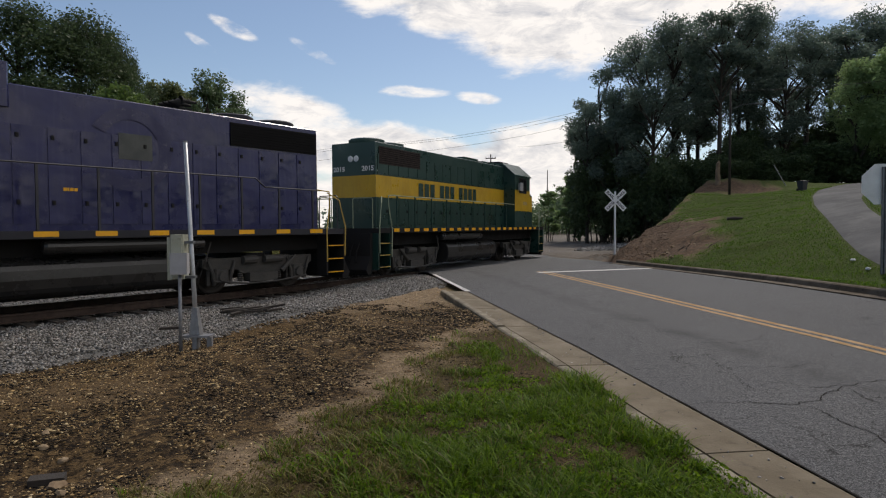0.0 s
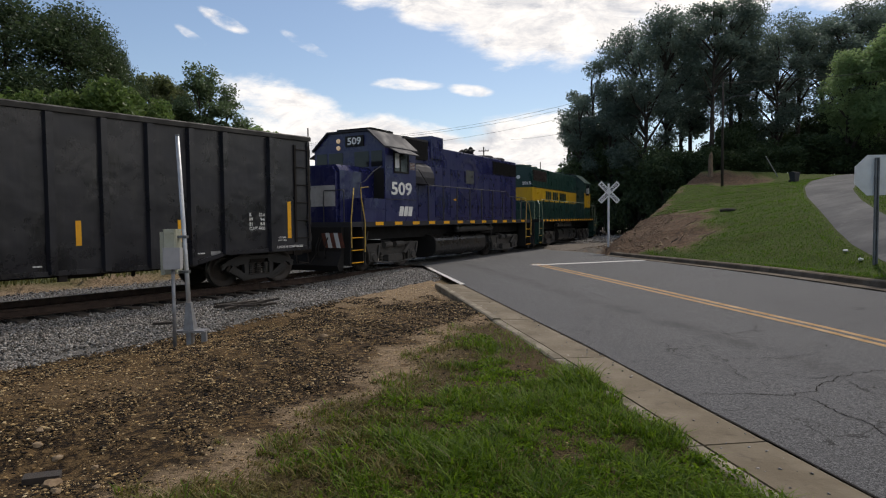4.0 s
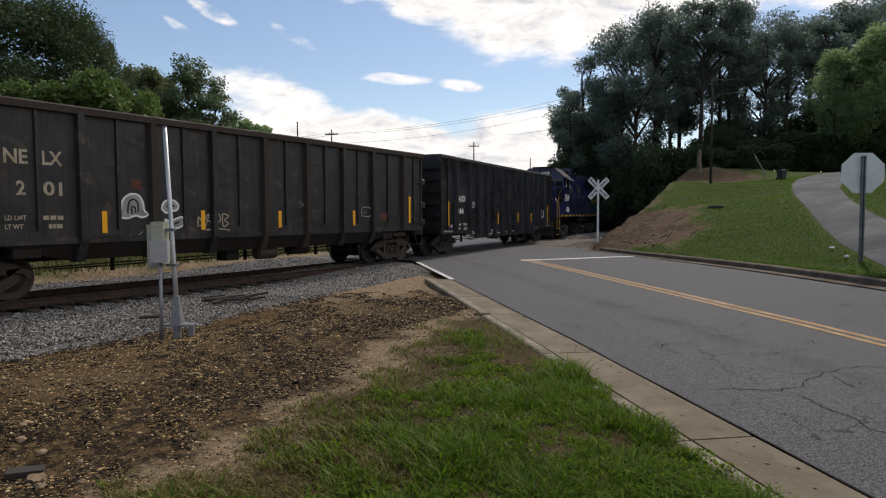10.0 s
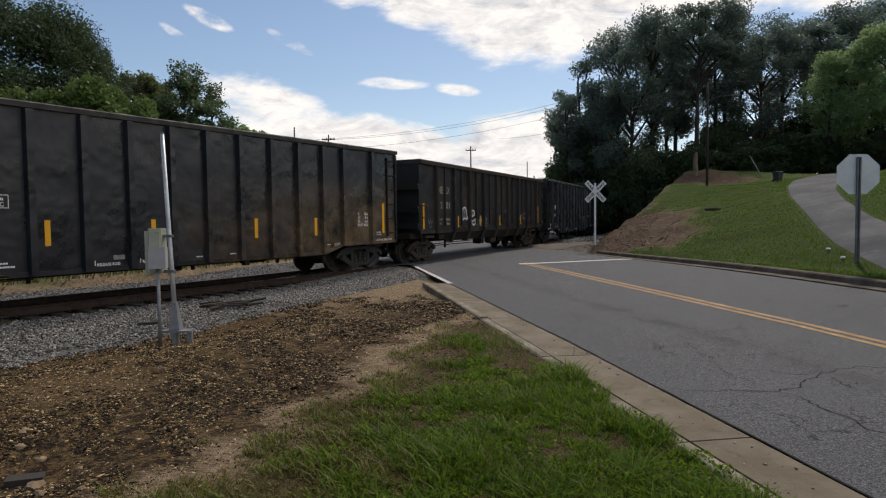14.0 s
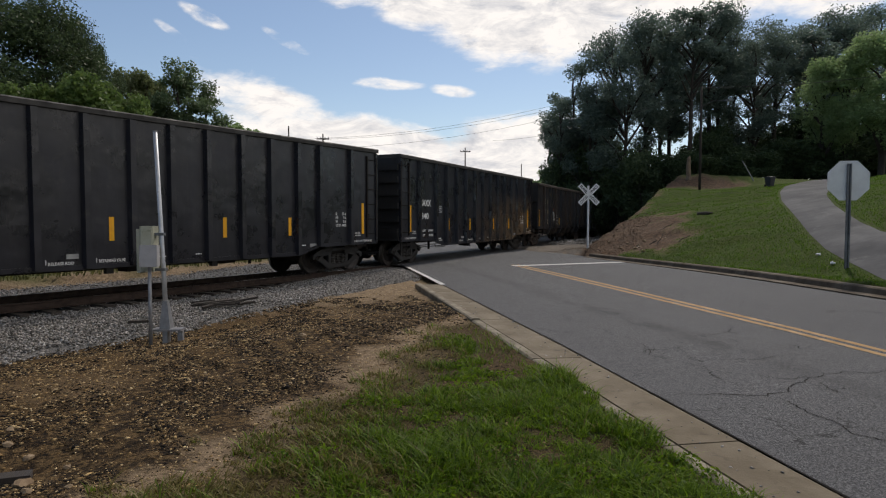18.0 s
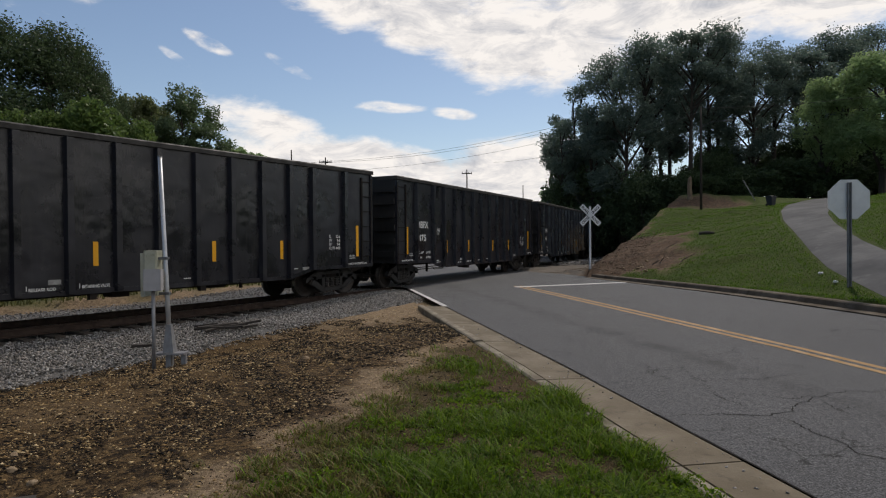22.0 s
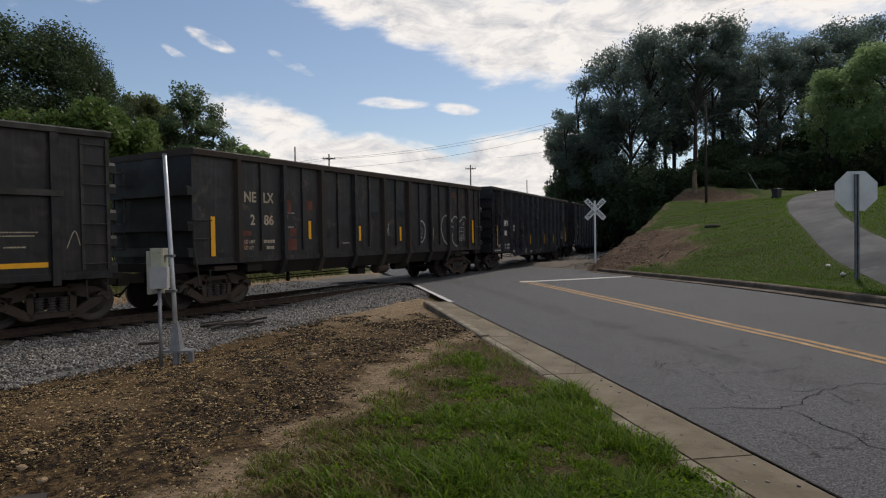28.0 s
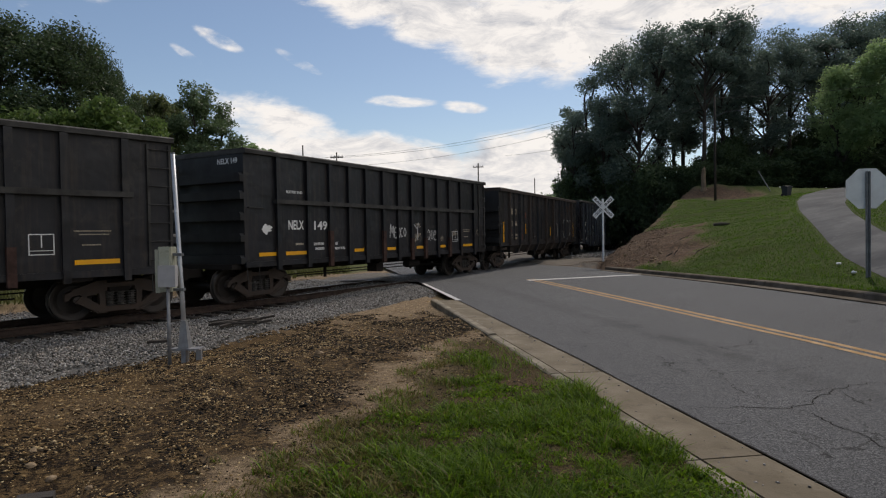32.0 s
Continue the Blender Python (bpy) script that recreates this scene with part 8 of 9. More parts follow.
def utility_pole(x, y, z, h, arm=True, r=0.15, lamp=False):
    w = thing("utility_pole", "weathered wooden utility pole with crossarm" if arm else ("dark wooden pole with a lamp arm on the knoll" if lamp else "bare wooden utility pole"), "utility pole", pose(x, y, z), group="utility poles")
    part("pole", Geo().tube([(0, 0, -0.5), (0, 0, h * 0.5), (0, 0, h)], [r, r * 0.85, r * 0.65], 10), M_POLEWOOD, w, "", True)
    if arm:
        part("crossarm", Geo().box(-0.9, 0.9, -0.06, 0.06, h - 0.75, h - 0.6), M_POLEWOOD, w)
        for a in (-0.8, -0.3, 0.3, 0.8):
            part("insulator", Geo().lathe([(0.0, 0.2), (0.05, 0.18), (0.06, 0.06), (0.03, 0.0)], 8, "z", (a, 0, h - 0.6)), M_GALV, w)
    if lamp:
        part("lamp_arm", Geo().tube([(0, 0, h - 1.3), (0.6, -0.3, h - 1.0), (1.3, -0.6, h - 1.0)], 0.025, 6), M_POST, w)
        part("lamp_head", Geo().box(1.2, 1.7, -0.75, -0.5, h - 1.05, h - 0.96, 0.03), M_POST, w)
    return w


def cable(name, a, b, sag, r=0.02, label="thin black overhead cable"):
    pts = []
    for k in range(13):
        t = k / 12
        p = Vector(a).lerp(Vector(b), t)
        p.z -= sag * 4 * t * (1 - t)
        pts.append(tuple(p))
    return tagged(new(name, Geo().tube(pts, r, 4).mesh(name, M_WIRE)), label, "cable", "overhead cables")


utility_pole(17.0, 40.2, ground_at(17.0, 40.2), 6.6, False, 0.088, True)
utility_pole(-20.3, 90, 0, 14.8, False, 0.14)
utility_pole(-15.5, 90, 0, 13.7, True, 0.14)
utility_pole(5.57, 110, 0, 14.1, True, 0.15)
utility_pole(19.5, 140, 0, 14.0, False, 0.14)
for dz, dx in ((0, -0.8), (-0.1, 0.8), (-1.4, 0.0)):
    cable("overhead_cable", (-15.5 + dx, 90, 13.1 + dz), (21.0 + dx, 82, 17.6 + dz), 1.1, 0.016)
    cable("overhead_cable", (-15.5 + dx, 90, 13.1 + dz), (-60 + dx, 96, 12.0 + dz), 1.0, 0.016)
cable("overhead_cable", (17.0, 40.2, ground_at(17.0, 40.2) + 6.5), (44, 47, 14.5), 0.7, 0.014)
cable("overhead_cable", (17.0, 40.2, ground_at(17.0, 40.2) + 6.3), (7, 75, 11.0), 0.7, 0.012)
_gz = ground_at(21.9, 42.9)
tagged(new("guy_guard", Geo().tube([(21.9, 42.9, _gz - 0.1), (21.05, 42.9, _gz + 1.35)], 0.035, 8).mesh("guy_guard", M_GALV)), "pale guard tube of a guy wire on the grass", "guard tube")


def wheelie_bin(x, y):
    z = ground_at(x, y)
    w = thing("refuse_bin", "dark plastic wheeled refuse bin on the grass", "refuse bin", pose(x, y, z, 0, 0, 20))
    g = Geo()
    g.add([(-0.24, -0.26, 0.08), (0.24, -0.26, 0.08), (0.24, 0.26, 0.08), (-0.24, 0.26, 0.08), (-0.30, -0.34, 0.78), (0.30, -0.34, 0.78), (0.30, 0.36, 0.78), (-0.30, 0.36, 0.78)],
          [(3, 2, 1, 0), (0, 1, 5, 4), (1, 2, 6, 5), (2, 3, 7, 6), (3, 0, 4, 7), (4, 5, 6, 7)])
    part("body", g, M_BIN, w)
    part("lid", Geo().prism([(-0.37, 0.78), (0.4, 0.78), (0.4, 0.84), (0.05, 0.90), (-0.37, 0.84)], -0.33, 0.33, "x"), M_BIN, w)
    for s in (-0.27, 0.27):
        part("wheel", Geo().lathe([(0.0, s - 0.03), (0.11, s - 0.03), (0.11, s + 0.03), (0.0, s + 0.03)], 12, "x", (0, 0.28, 0.11)), M_BLACK, w)
    part("handle", Geo().tube([(-0.22, 0.42, 0.82), (0.22, 0.42, 0.82)], 0.02, 6), M_BIN, w)
    return w


wheelie_bin(19.9, 37.2).scale = (0.62, 0.62, 0.68)
for (x, y), lab in (((9.62, 15.04), "crumpled white paper cup on the grass"), ((9.87, 16.02), "flattened white litter on the grass"), ((6.9, 22.9), "scrap of white paper by the curb")):
    bm = bmesh.new()
    bmesh.ops.create_icosphere(bm, subdivisions=2, radius=0.075)
    for v in bm.verts:
        v.co *= 0.75 + 0.4 * noise.noise(v.co * 22 + Vector((x, y, 0)))
        v.co.z *= 0.55
    me = bpy.data.meshes.new("litter")
    bm.to_mesh(me)
    me.materials.append(M_LITTER)
    ob = new("litter", me)
    ob.location = (x, y, ground_at(x, y) + 0.05)
    tagged(ob, lab, "litter")


def rock(name, x, y, r, mt, lab, flat=0.6, cat="stone"):
    bm = bmesh.new()
    bmesh.ops.create_icosphere(bm, subdivisions=2, radius=r)
    for v in bm.verts:
        v.co *= 0.8 + 0.5 * noise.noise(v.co * (1.2 / r) + Vector((x * 3, y * 3, 1)))
        v.co.z *= flat
    me = bpy.data.meshes.new(name)
    bm.to_mesh(me)
    me.materials.append(mt)
    ob = new(name, me)
    ob.location = (x, y, ground_at(x, y) + r * flat * 0.35)
    return tagged(ob, lab, cat)


M_ROCK = surface("tan field stone", (0.33, 0.24, 0.14), (0.18, 0.12, 0.07), 6, 0.85, bump=0.5)
for x, y, r in ((-2.75, 4.2, 0.07), (-3.05, 4.75, 0.05), (-2.55, 3.95, 0.045), (-3.3, 4.9, 0.045), (-2.35, 4.05, 0.03), (-1.9, 9.2, 0.07), (-1.35, 14.6, 0.06), (-3.45, 5.15, 0.04), (-2.9, 3.8, 0.06), (-2.65, 4.55, 0.035)):
    rock("stone", x, y, r, M_ROCK, "tan stone lying on the dirt")
tagged(new("buried_timber", Geo().prism([(-0.12, -0.03), (0.11, -0.04), (0.11, 0.05), (-0.12, 0.06)], -0.06, 0.06, "y").mesh("buried_timber", M_SCRAP)), "short dark timber stub in the hollow", "timber").matrix_basis = pose(-2.95, 4.42, ground_at(-2.95, 4.42), 0, 0, 25)
# old boards and scrap on the ballast
for x, y, a, ln in ((-4.9, 14.2, 30, 0.9), (-4.7, 13.9, 12, 0.7), (-5.05, 14.0, -10, 0.6), (-4.5, 14.35, 45, 0.5), (-5.5, 11.9, 20, 0.4), (-4.6, 14.15, -25, 0.8), (-4.85, 13.8, 62, 0.5), (-4.35, 14.5, 8, 0.7), (-4.2, 14.2, 35, 0.4), (-5.2, 14.35, 15, 0.5)):
    b = new("board", Geo().prism([(-ln / 2, -0.05), (ln / 2, -0.04), (ln / 2 - 0.03, 0.05), (-ln / 2 + 0.05, 0.04)], 0, 0.045, "z").mesh("board", M_SCRAP))
    b.matrix_basis = pose(x, y, max(ground_at(x, y), -0.36) + 0.13, random.uniform(-8, 8), random.uniform(-9, 9), a)
    tagged(b, "splintered charred board lying on the ballast", "board", "scrap boards")
for x, y, r in ((-2.98, 17.6, 0.16), (-2.75, 17.75, 0.12), (-3.2, 17.5, 0.1)):
    rock("asphalt_lump", x, y, r, M_SCRAP, "broken lump of dark asphalt by the rails", 0.6, "rubble")
for k in range(12):
    x, y = random.uniform(7.2, 9.6), random.uniform(22.5, 28)
    rock("clay_lump", x, y, random.uniform(0.05, 0.13), M_ROCK, "lump of clay and rubble on the cut bank", 0.6, "rubble")
# a short dark log on the bank's grass
_lx, _ly = 12.1, 28.0
tagged(new("fallen_log", Geo().tube([(-0.32, 0.03, 0.08), (0.0, 0.0, 0.10), (0.33, -0.05, 0.09)], [0.07, 0.085, 0.06], 9).mesh("fallen_log", M_SCRAP)), "short dark log lying on the grassy bank", "log").matrix_basis = pose(_lx, _ly, ground_at(_lx, _ly) - 0.02, 0, 0, -10)
# what is left of a dead tree on the knoll
tagged(new("tree_stump", Geo().tube([(0, 0, -0.2), (0.02, 0, 0.25), (0.0, 0.02, 0.9), (0.03, 0, 1.45), (0.08, 0, 1.62)], [0.24, 0.17, 0.15, 0.13, 0.03], 9).mesh("tree_stump", M_STUMP)), "pale broken stump of a dead tree", "tree stump").matrix_basis = pose(17.75, 43.9, ground_at(17.75, 43.9))
# roots and dead twigs on the bare bank
for k in range(9):
    x, y = random.uniform(7.6, 9.6), random.uniform(23, 27)
    z = ground_at(x, y)
    pts = [(x, y, z - 0.1)]
    for j in range(4):
        q = pts[-1]
        pts.append((q[0] + random.uniform(0.0, 0.28), q[1] + random.uniform(-0.05, 0.2), q[2] + random.uniform(0.02, 0.16)))
    tagged(new("dead_twig", Geo().tube(pts, [0.025, 0.02, 0.016, 0.012, 0.006], 5).mesh("dead_twig", M_BARK)), "dead brown twig sticking out of the bank", "twig", "dead twigs")


# ---- trees ----
def leaf_cards(r, centres, size, up=0.3):
    """Many small pointed leaves at the given places, as arrays of corners and faces."""
    n = len(centres)
    d = r.normal(size=(n, 3))
    d[:, 2] = d[:, 2] * 0.6 - up * 0.3
    d /= np.linalg.norm(d, axis=1)[:, None]
    e = r.normal(size=(n, 3))
    e -= (e * d).sum(1)[:, None] * d
    e /= np.linalg.norm(e, axis=1)[:, None]
    s = (size * r.uniform(0.6, 1.35, n))[:, None]
    v = np.empty((n, 4, 3))
    v[:, 0] = centres - d * s
    v[:, 1] = centres + e * s * 0.52 + d * s * 0.1
    v[:, 2] = centres + d * s
    v[:, 3] = centres - e * s * 0.52 + d * s * 0.1
    return v.reshape(-1, 3), (np.arange(n)[:, None] * 4 + np.arange(4)[None])


def crown_points(r, blobs, n):
    """Leaf places on and within clumps; blobs: rows of x, y, z, radius."""
    w = blobs[:, 3] ** 2
    k = r.choice(len(blobs), n, p=w / w.sum())
    d = r.normal(size=(n, 3))
    d /= np.linalg.norm(d, axis=1)[:, None]
    rad = blobs[k, 3] * np.where(r.random(n) < 0.72, 1 - 0.6 * r.random(n) ** 1.6, 1.0 + 0.11 * np.abs(r.normal(size=n)))
    # uneven clumps: pushed in and out by the direction
    rad = rad * (1 + 0.28 * np.sin(d[:, 0] * 5.1 + k) * np.sin(d[:, 1] * 4.3 + 2.0 * k) + 0.15 * np.sin(d[:, 2] * 9.0 + k))
    p = blobs[k, :3] + d * rad[:, None] * np.array([1.0, 1.0, 0.78])
    return p


def make_tree(seed, h, trunk_h, radius, nblob, nleaf, leaf, material, label, shape=1.0, trunk_r=0.22):
    """A tree at the origin: tapered trunk, limbs to the clumps, a crown of leaves."""
    r = np.random.default_rng(seed)
    w = thing("tree", label, "tree", group="woodland trees")
    cz, hz = (h + trunk_h) / 2, (h - trunk_h) / 2
    blobs = []
    for k in range(nblob):
        a, u = r.uniform(0, 6.283), r.uniform(-1, 1)
        rr = radius * math.sqrt(max(0.05, 1 - abs(u) ** (1.6 * shape))) * r.uniform(0.35, 1.0)
        blobs.append((rr * math.cos(a), rr * math.sin(a), cz + u * hz * 0.92, max(radius, 0.16 * h) * r.uniform(0.18, 0.38)))
    blobs = np.array(blobs)
    bend = r.uniform(-0.5, 0.5, 2)
    g = Geo()
    top = cz + hz * 0.5
    tp = [(bend[0] * (t ** 2), bend[1] * (t ** 2), -0.4 + (top + 0.4) * t) for t in (0, 0.06, 0.25, 0.5, 0.75, 1.0)]
    g.tube(tp, [trunk_r * 1.5, trunk_r * 1.08, trunk_r, trunk_r * 0.8, trunk_r * 0.5, trunk_r * 0.2], 8)
    part("trunk", g, M_BARK, w, "", True)
    for b in blobs[: min(nblob, 20)]:
        t = np.clip((b[2] - 1.2 - np.hypot(b[0], b[1]) * 0.6) / top, 0.2, 0.95)
        st = Vector((bend[0] * t * t, bend[1] * t * t, top * t))
        en = Vector(b[:3])
        mid = st.lerp(en, 0.5) + Vector((r.uniform(-0.4, 0.4), r.uniform(-0.4, 0.4), r.uniform(-0.1, 0.5)))
        part("limb", Geo().tube([tuple(st), tuple(mid), tuple(en)], [trunk_r * 0.5, trunk_r * 0.34, trunk_r * 0.12], 5), M_BARK, w)
    v, f = leaf_cards(r, crown_points(r, blobs, nleaf), leaf)
    part("crown", fast_mesh("crown", v, f, material), material, w, "uneven crown of small leaves")
    return w


def make_shrub(seed, h, radius, nblob, nleaf, leaf, material, label, name="shrub"):
    r = np.random.default_rng(seed)
    w = thing(name, label, "shrub", group="undergrowth")
    blobs = np.array([(radius * r.uniform(-0.75, 0.75), radius * r.uniform(-0.6, 0.6), h * r.uniform(0.12, 0.80), min(radius, h) * r.uniform(0.22, 0.40)) for _ in range(nblob)])
    for b in blobs[:5]:
        part("stem", Geo().tube([(b[0] * 0.3, b[1] * 0.3, -0.3), (b[0] * 0.7, b[1] * 0.7, b[2] * 0.5), tuple(b[:3])], [0.06, 0.045, 0.015], 5), M_BARK, w)
    v, f = leaf_cards(r, crown_points(r, blobs, nleaf), leaf)
    v[:, 2] = np.maximum(v[:, 2], -0.1)
    part("foliage", fast_mesh("foliage", v, f, material), material, w)
    return w


def plant(proto, spots):
    """Sets a tree and its copies: x, y, spread, height, turn."""
    for i, (x, y, kr, kz, turn) in enumerate(spots):
        m = pose(x, y, ground_at(x, y) - 0.1, 0, 0, turn)
        ob = proto if i == 0 else copy_thing(proto, m)
        ob.matrix_basis = m
        ob.scale = (kr, kr, kz)


T_OAK = make_tree(1, 18, 6.9, 3.8, 38, 15750, 0.108, M_LEAF_HAZED, "tall dark green oak on the wooded hill")
T_OAK2 = make_tree(2, 17, 6.7, 3.5, 36, 15050, 0.105, M_LEAF_HAZED, "tall dark oak with gaps in its crown")
T_OAK3 = make_tree(3, 15, 3.0, 2.9, 26, 14350, 0.105, M_LEAF_HAZED, "dark green oak at the edge of the wood")
T_PINE = make_tree(4, 17, 7.0, 2.5, 26, 9100, 0.133, M_LEAF_HAZED, "slender tall tree with a bare trunk", 1.4, 0.2)
T_LIGHT = make_tree(5, 10, 2.0, 3.3, 30, 16625, 0.112, M_LEAF_LIGHT, "light green leafy tree beside the driveway")
T_LEFT = make_tree(6, 17, 2.5, 5.2, 54, 43750, 0.108, M_LEAF_DEEP, "large dark tree behind the railway", 0.9)
T_OLIVE = make_tree(7, 16, 2.5, 2.0, 46, 15750, 0.119, M_LEAF_OLIVE, "olive green young tree behind the railway")
T_AIRY = make_tree(8, 16, 3.0, 1.75, 46, 11375, 0.133, M_LEAF_MID, "airy young tree with loose leaves", 1.2, 0.13)
SHRUB = make_shrub(21, 5.0, 2.7, 26, 12250, 0.119, M_LEAF_DEEP, "dense dark undergrowth below the trees")
SHRUB_L = make_shrub(22, 9.0, 1.9, 24, 11375, 0.119, M_LEAF_MID, "green bushy saplings at the edge of the wood")
VINES = make_shrub(23, 9.5, 2.2, 44, 21000, 0.126, M_LEAF_VINE, "mound of green vines over low trees", "vine_thicket")
BRUSH = make_shrub(24, 11.0, 1.4, 18, 6300, 0.119, M_LEAF_LIGHT, "yellow-green saplings beyond the track")
plant(T_OAK, [(18.9, 56.0, 0.94, 1.07, 0), (24.9, 57.0, 0.92, 0.92, 77), (37.5, 60.0, 1.01, 0.92, 154), (17.3, 62.0, 0.97, 1.11, 231), (46.4, 66.0, 1.11, 1.04, 308)])
plant(T_OAK2, [(22.4, 60.0, 0.97, 1.16, 0), (31.2, 58.0, 1.06, 0.91, 77), (31.2, 66.0, 0.87, 1.05, 154), (38.4, 58.0, 0.94, 0.91, 231), (37.0, 64.0, 0.94, 0.96, 308), (49.0, 62.0, 1.28, 1.05, 25), (54.8, 62.0, 1.46, 1.08, 102)])
plant(T_OAK3, [(14.6, 64.0, 1.15, 1.19, 0), (12.1, 60.0, 0.74, 0.89, 77), (16.5, 55.0, 1.04, 1.08, 154), (27.8, 55.0, 0.95, 0.85, 231), (14.6, 58.0, 1.0, 0.96, 308)])
plant(T_PINE, [(21.9, 54.0, 1.01, 0.92, 0), (27.0, 60.0, 1.05, 0.95, 77), (23.0, 64.0, 1.07, 1.17, 154), (34.0, 56.0, 1.05, 0.81, 231)])
plant(T_LIGHT, [(33.5, 47.0, 1.07, 1.06, 0), (30.8, 50.0, 0.76, 0.94, 77), (34.4, 44.0, 1.07, 0.86, 154), (32.2, 49.0, 0.74, 0.98, 231)])
plant(T_LEFT, [(-28.1, 46.0, 0.93, 1.01, 0), (-31.3, 44.0, 1.18, 1.03, 77), (-26.0, 50.0, 0.46, 0.9, 154), (-34.9, 40.0, 1.23, 0.96, 231), (-38.3, 38.0, 1.17, 0.92, 308), (-26.8, 48.0, 0.55, 0.97, 25)])
plant(T_OLIVE, [(-25.8, 57.0, 0.97, 0.97, 0), (-29.6, 62.0, 1.05, 1.04, 77), (-25.7, 60.0, 1.08, 0.94, 154)])
plant(T_AIRY, [(-22.6, 56.0, 1.02, 0.99, 0), (-21.7, 58.0, 1.06, 0.99, 77), (-20.8, 60.0, 0.89, 0.92, 154)])
plant(SHRUB, [(19.4, 58.0, 1.1, 1.12, 40), (21.9, 59.0, 1.1, 1.15, 120), (25.6, 58.5, 1.0, 0.95, 200), (12.9, 60.0, 1.0, 1.62, 0), (15.6, 60.0, 1.22, 1.93, 77), (16.5, 54.0, 1.1, 1.67, 154), (17.9, 51.0, 0.94, 1.2, 231), (19.8, 50.0, 0.83, 0.68, 308), (22.1, 50.0, 0.83, 0.56, 25), (24.4, 50.0, 0.93, 0.61, 102), (27.2, 51.0, 1.04, 0.77, 179), (29.5, 51.0, 1.04, 0.79, 256), (31.9, 51.0, 1.04, 0.67, 333), (36.7, 54.0, 1.2, 0.8, 50), (39.7, 54.0, 1.2, 0.69, 127), (15.4, 66.0, 1.22, 2.9, 204), (18.3, 66.0, 1.2, 1.25, 281), (20.7, 64.0, 1.2, 1.0, 358), (32.5, 62.0, 1.15, 1.36, 75), (35.6, 62.0, 1.15, 1.4, 152), (38.7, 62.0, 1.38, 1.54, 229), (43.3, 62.0, 1.61, 1.52, 306), (45.9, 58.0, 1.72, 1.07, 23), (23.6, 54.0, 0.7, 1.05, 40), (26.2, 59.0, 0.8, 1.35, 120), (24.9, 56.0, 0.6, 1.25, 200), (28.0, 60.5, 0.8, 1.3, 290), (23.2, 62.0, 0.75, 1.35, 60), (29.3, 52.3, 0.95, 0.75, 15), (31.1, 52.5, 0.95, 0.8, 110), (31.7, 50.9, 0.95, 0.75, 205)])
plant(SHRUB_L, [(13.4, 70.0, 1.11, 0.88, 0), (14.0, 58.0, 1.07, 0.71, 77), (16.3, 56.0, 0.88, 0.71, 154), (-22.0, 50.0, 1.05, 1.22, 231), (-20.7, 56.0, 1.03, 1.34, 308), (-24.0, 48.0, 1.14, 1.24, 25)])
plant(VINES, [(-20.6, 38.0, 1.10, 1.30, 0), (-23.4, 37.0, 0.95, 1.22, 77), (-18.6, 40.0, 0.76, 1.22, 154), (-25.8, 36.0, 1.15, 1.20, 231)])
plant(BRUSH, [(-18.2, 60.0, 1.2, 1.26, 0), (-20.5, 62.0, 0.97, 1.25, 77), (-18.4, 66.0, 0.94, 1.30, 154), (-15.6, 57.0, 0.9, 1.08, 231), (11.3, 65.0, 1.05, 0.80, 40), (9.4, 66.0, 0.8, 0.62, 130)])
# the far wood across the line: one mass of many crowns
r_ = np.random.default_rng(40)
blobs = []
for k in range(150):
    dirx = r_.uniform(-0.2, 0.26) if k > 40 else r_.uniform(0.12, 0.24)
    dep = r_.uniform(120, 165)
    hh = np.interp(dirx, [-0.2, 0.05, 0.12, 0.17, 0.22, 0.26], [3, 3.5, 5, 10, 16, 18])
    blobs.append((dirx * dep, dep, r_.uniform(0.1, 0.9) * hh, r_.uniform(1.6, 3.4)))
blobs = np.array(blobs)
v, f = leaf_cards(r_, crown_points(r_, blobs, 34000), 0.36)
v[:, 2] = np.maximum(v[:, 2], -0.1)
tagged(new("far_woods", fast_mesh("far_woods", v, f, M_LEAF_MID)), "far green woods along the railway", "woods", kind="stuff")
blobs = []
for k in range(420):
    a = r_.uniform(0, 6.283)
    dep = r_.uniform(150, 240)
    if abs(a) < 0.9 or a > 5.38:
        dep += 60
    blobs.append((math.sin(a) * dep, math.cos(a) * dep, r_.uniform(0, 7), r_.uniform(4, 7)))
v, f = leaf_cards(r_, crown_points(r_, np.array(blobs), 30000), 0.9)
v[:, 2] = np.maximum(v[:, 2], -0.1)
tagged(new("distant_woods", fast_mesh("distant_woods", v, f, M_LEAF_HAZED)), "distant belt of dark woods all round", "woods", kind="stuff")

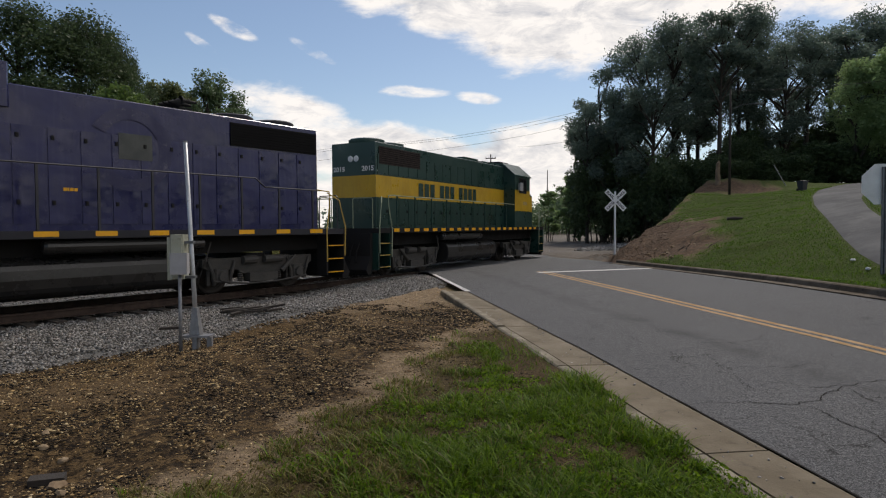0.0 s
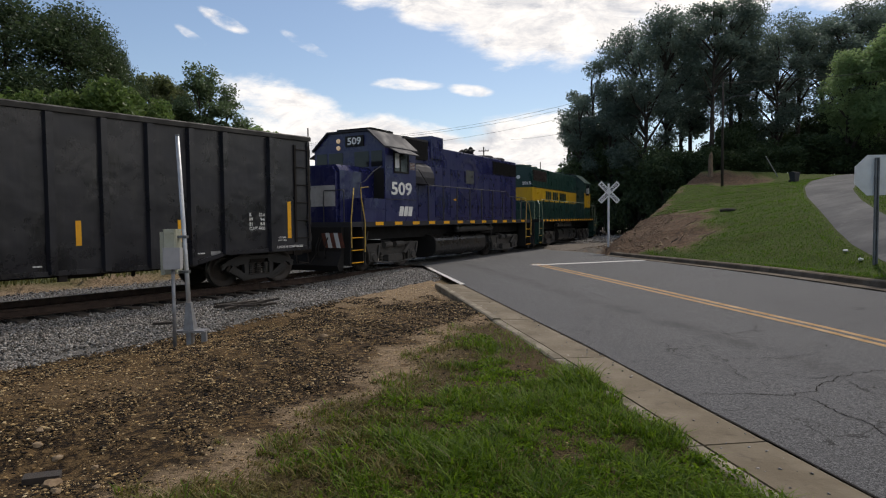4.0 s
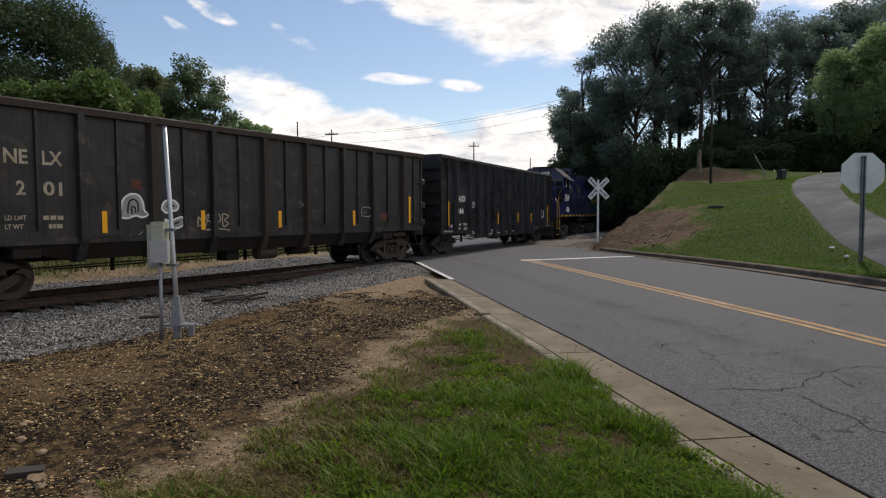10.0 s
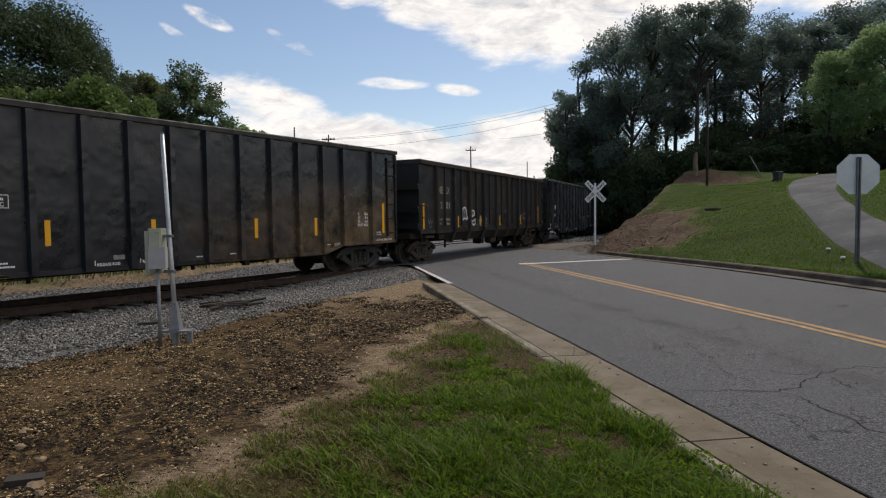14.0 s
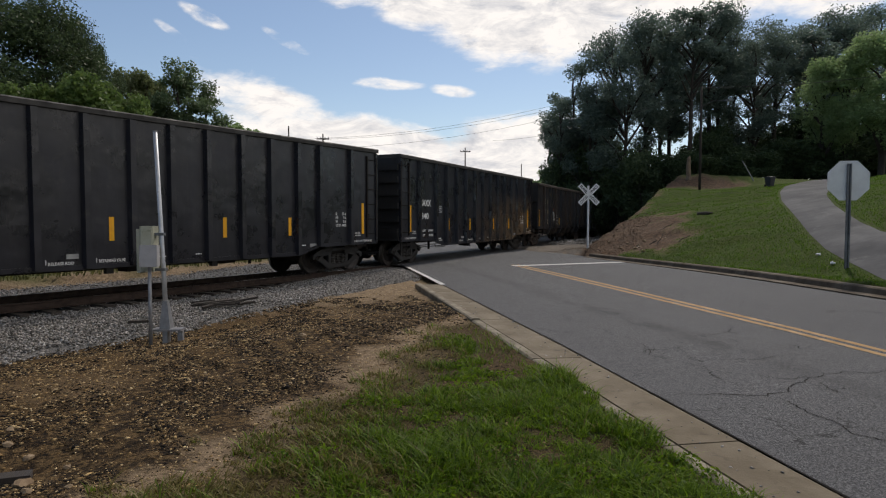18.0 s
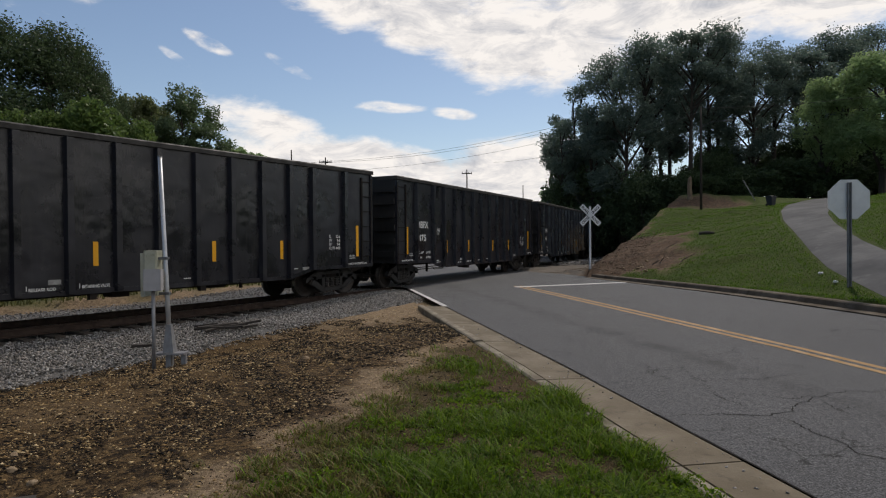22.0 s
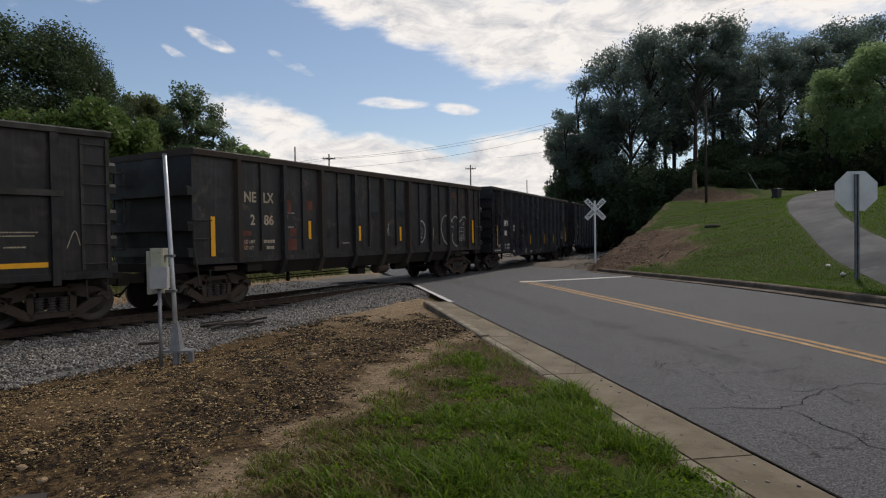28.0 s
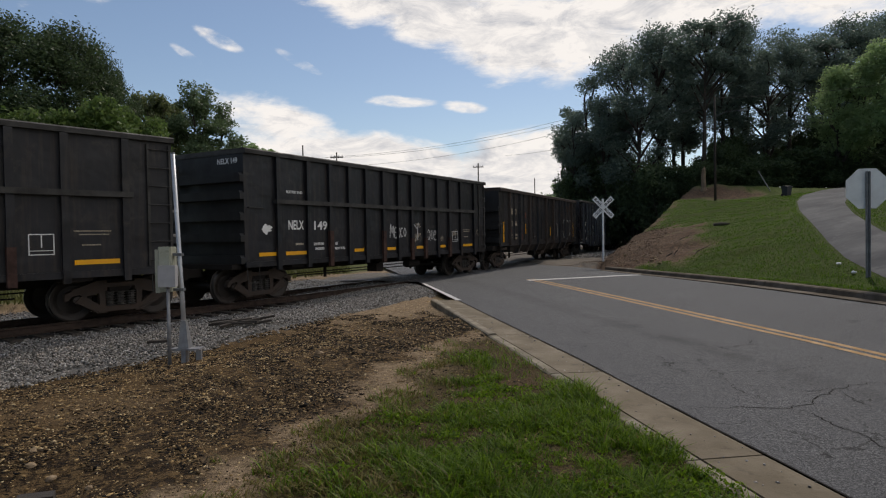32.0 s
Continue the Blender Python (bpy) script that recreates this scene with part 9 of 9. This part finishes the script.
# broad-leaved weeds in the thick of the verge
r_ = np.random.default_rng(77)
x, y = r_.uniform(-1.6, 3.0, 60000), 2.4 + 7.0 * r_.random(60000) ** 1.3
c, l = cl(x, y)
weedy = grain(x, y, 0.45, 31) + 0.6 * grain(x, y, 0.16, 32)
k = (c < near_edge(l) - 0.62) & (turf_depth(c, l) > 0.35) & (brown_patch(x, y) < 0.3) & (weedy > 0.32 + 0.3 * r_.random(60000))
x, y, weedy = x[k], y[k], weedy[k]
v, f = leaf_cards(r_, np.c_[x, y, rough_z(x, y) + r_.uniform(0.008, 0.035, len(x)) * (1 + weedy)], 0.017, 1.0)
tagged(new("weeds", fast_mesh("weeds", v, f, M_GRASS)), "low broad-leaved green weeds in the verge", "weeds", kind="stuff")

# ---- what moves ----


def train_s(t):
    """How far the train has come at t seconds."""
    ts, vs = np.array([r[0] for r in S_ROWS], float), np.array([r[1] for r in S_ROWS], float)
    m = np.gradient(vs, ts)
    i = int(np.clip(np.searchsorted(ts, t) - 1, 0, len(ts) - 2))
    h = ts[i + 1] - ts[i]
    u = (t - ts[i]) / h
    return float((2 * u ** 3 - 3 * u * u + 1) * vs[i] + (u ** 3 - 2 * u * u + u) * h * m[i] + (-2 * u ** 3 + 3 * u * u) * vs[i + 1] + (u ** 3 - u * u) * h * m[i + 1])


def car_pose(s0, length, inset, turned):
    xa, ya, _ = on_track(s0 + inset)
    xb, yb, _ = on_track(s0 + length - inset)
    m = Matrix.Translation((xa, ya, 0)) @ Matrix.Rotation(math.atan2(yb - ya, xb - xa), 4, "Z") @ Matrix.Translation((-inset, 0, 0))
    return m @ pose(length, 0, 0, 0, 0, 180) if turned else m


def motions():
    times = [0.5 * k for k in range(65)]
    spin = [0.16 * k for k in range(200)] + [32.0]
    for ob, rear, length, turned in TRAIN:
        walk(ob, [(t, car_pose(train_s(t) + rear, length, 2.0, turned)) for t in times])
        for o in ob.children_recursive:
            if o.name.split(".")[0] == "wheelset":
                p, way = o.location.copy(), -1 if turned else 1
                walk(o, [(t, pose(p.x, p.y, p.z, 0, way * math.degrees((train_s(t) + rear) / R_WHEEL) % 360, 0)) for t in spin])


motions()
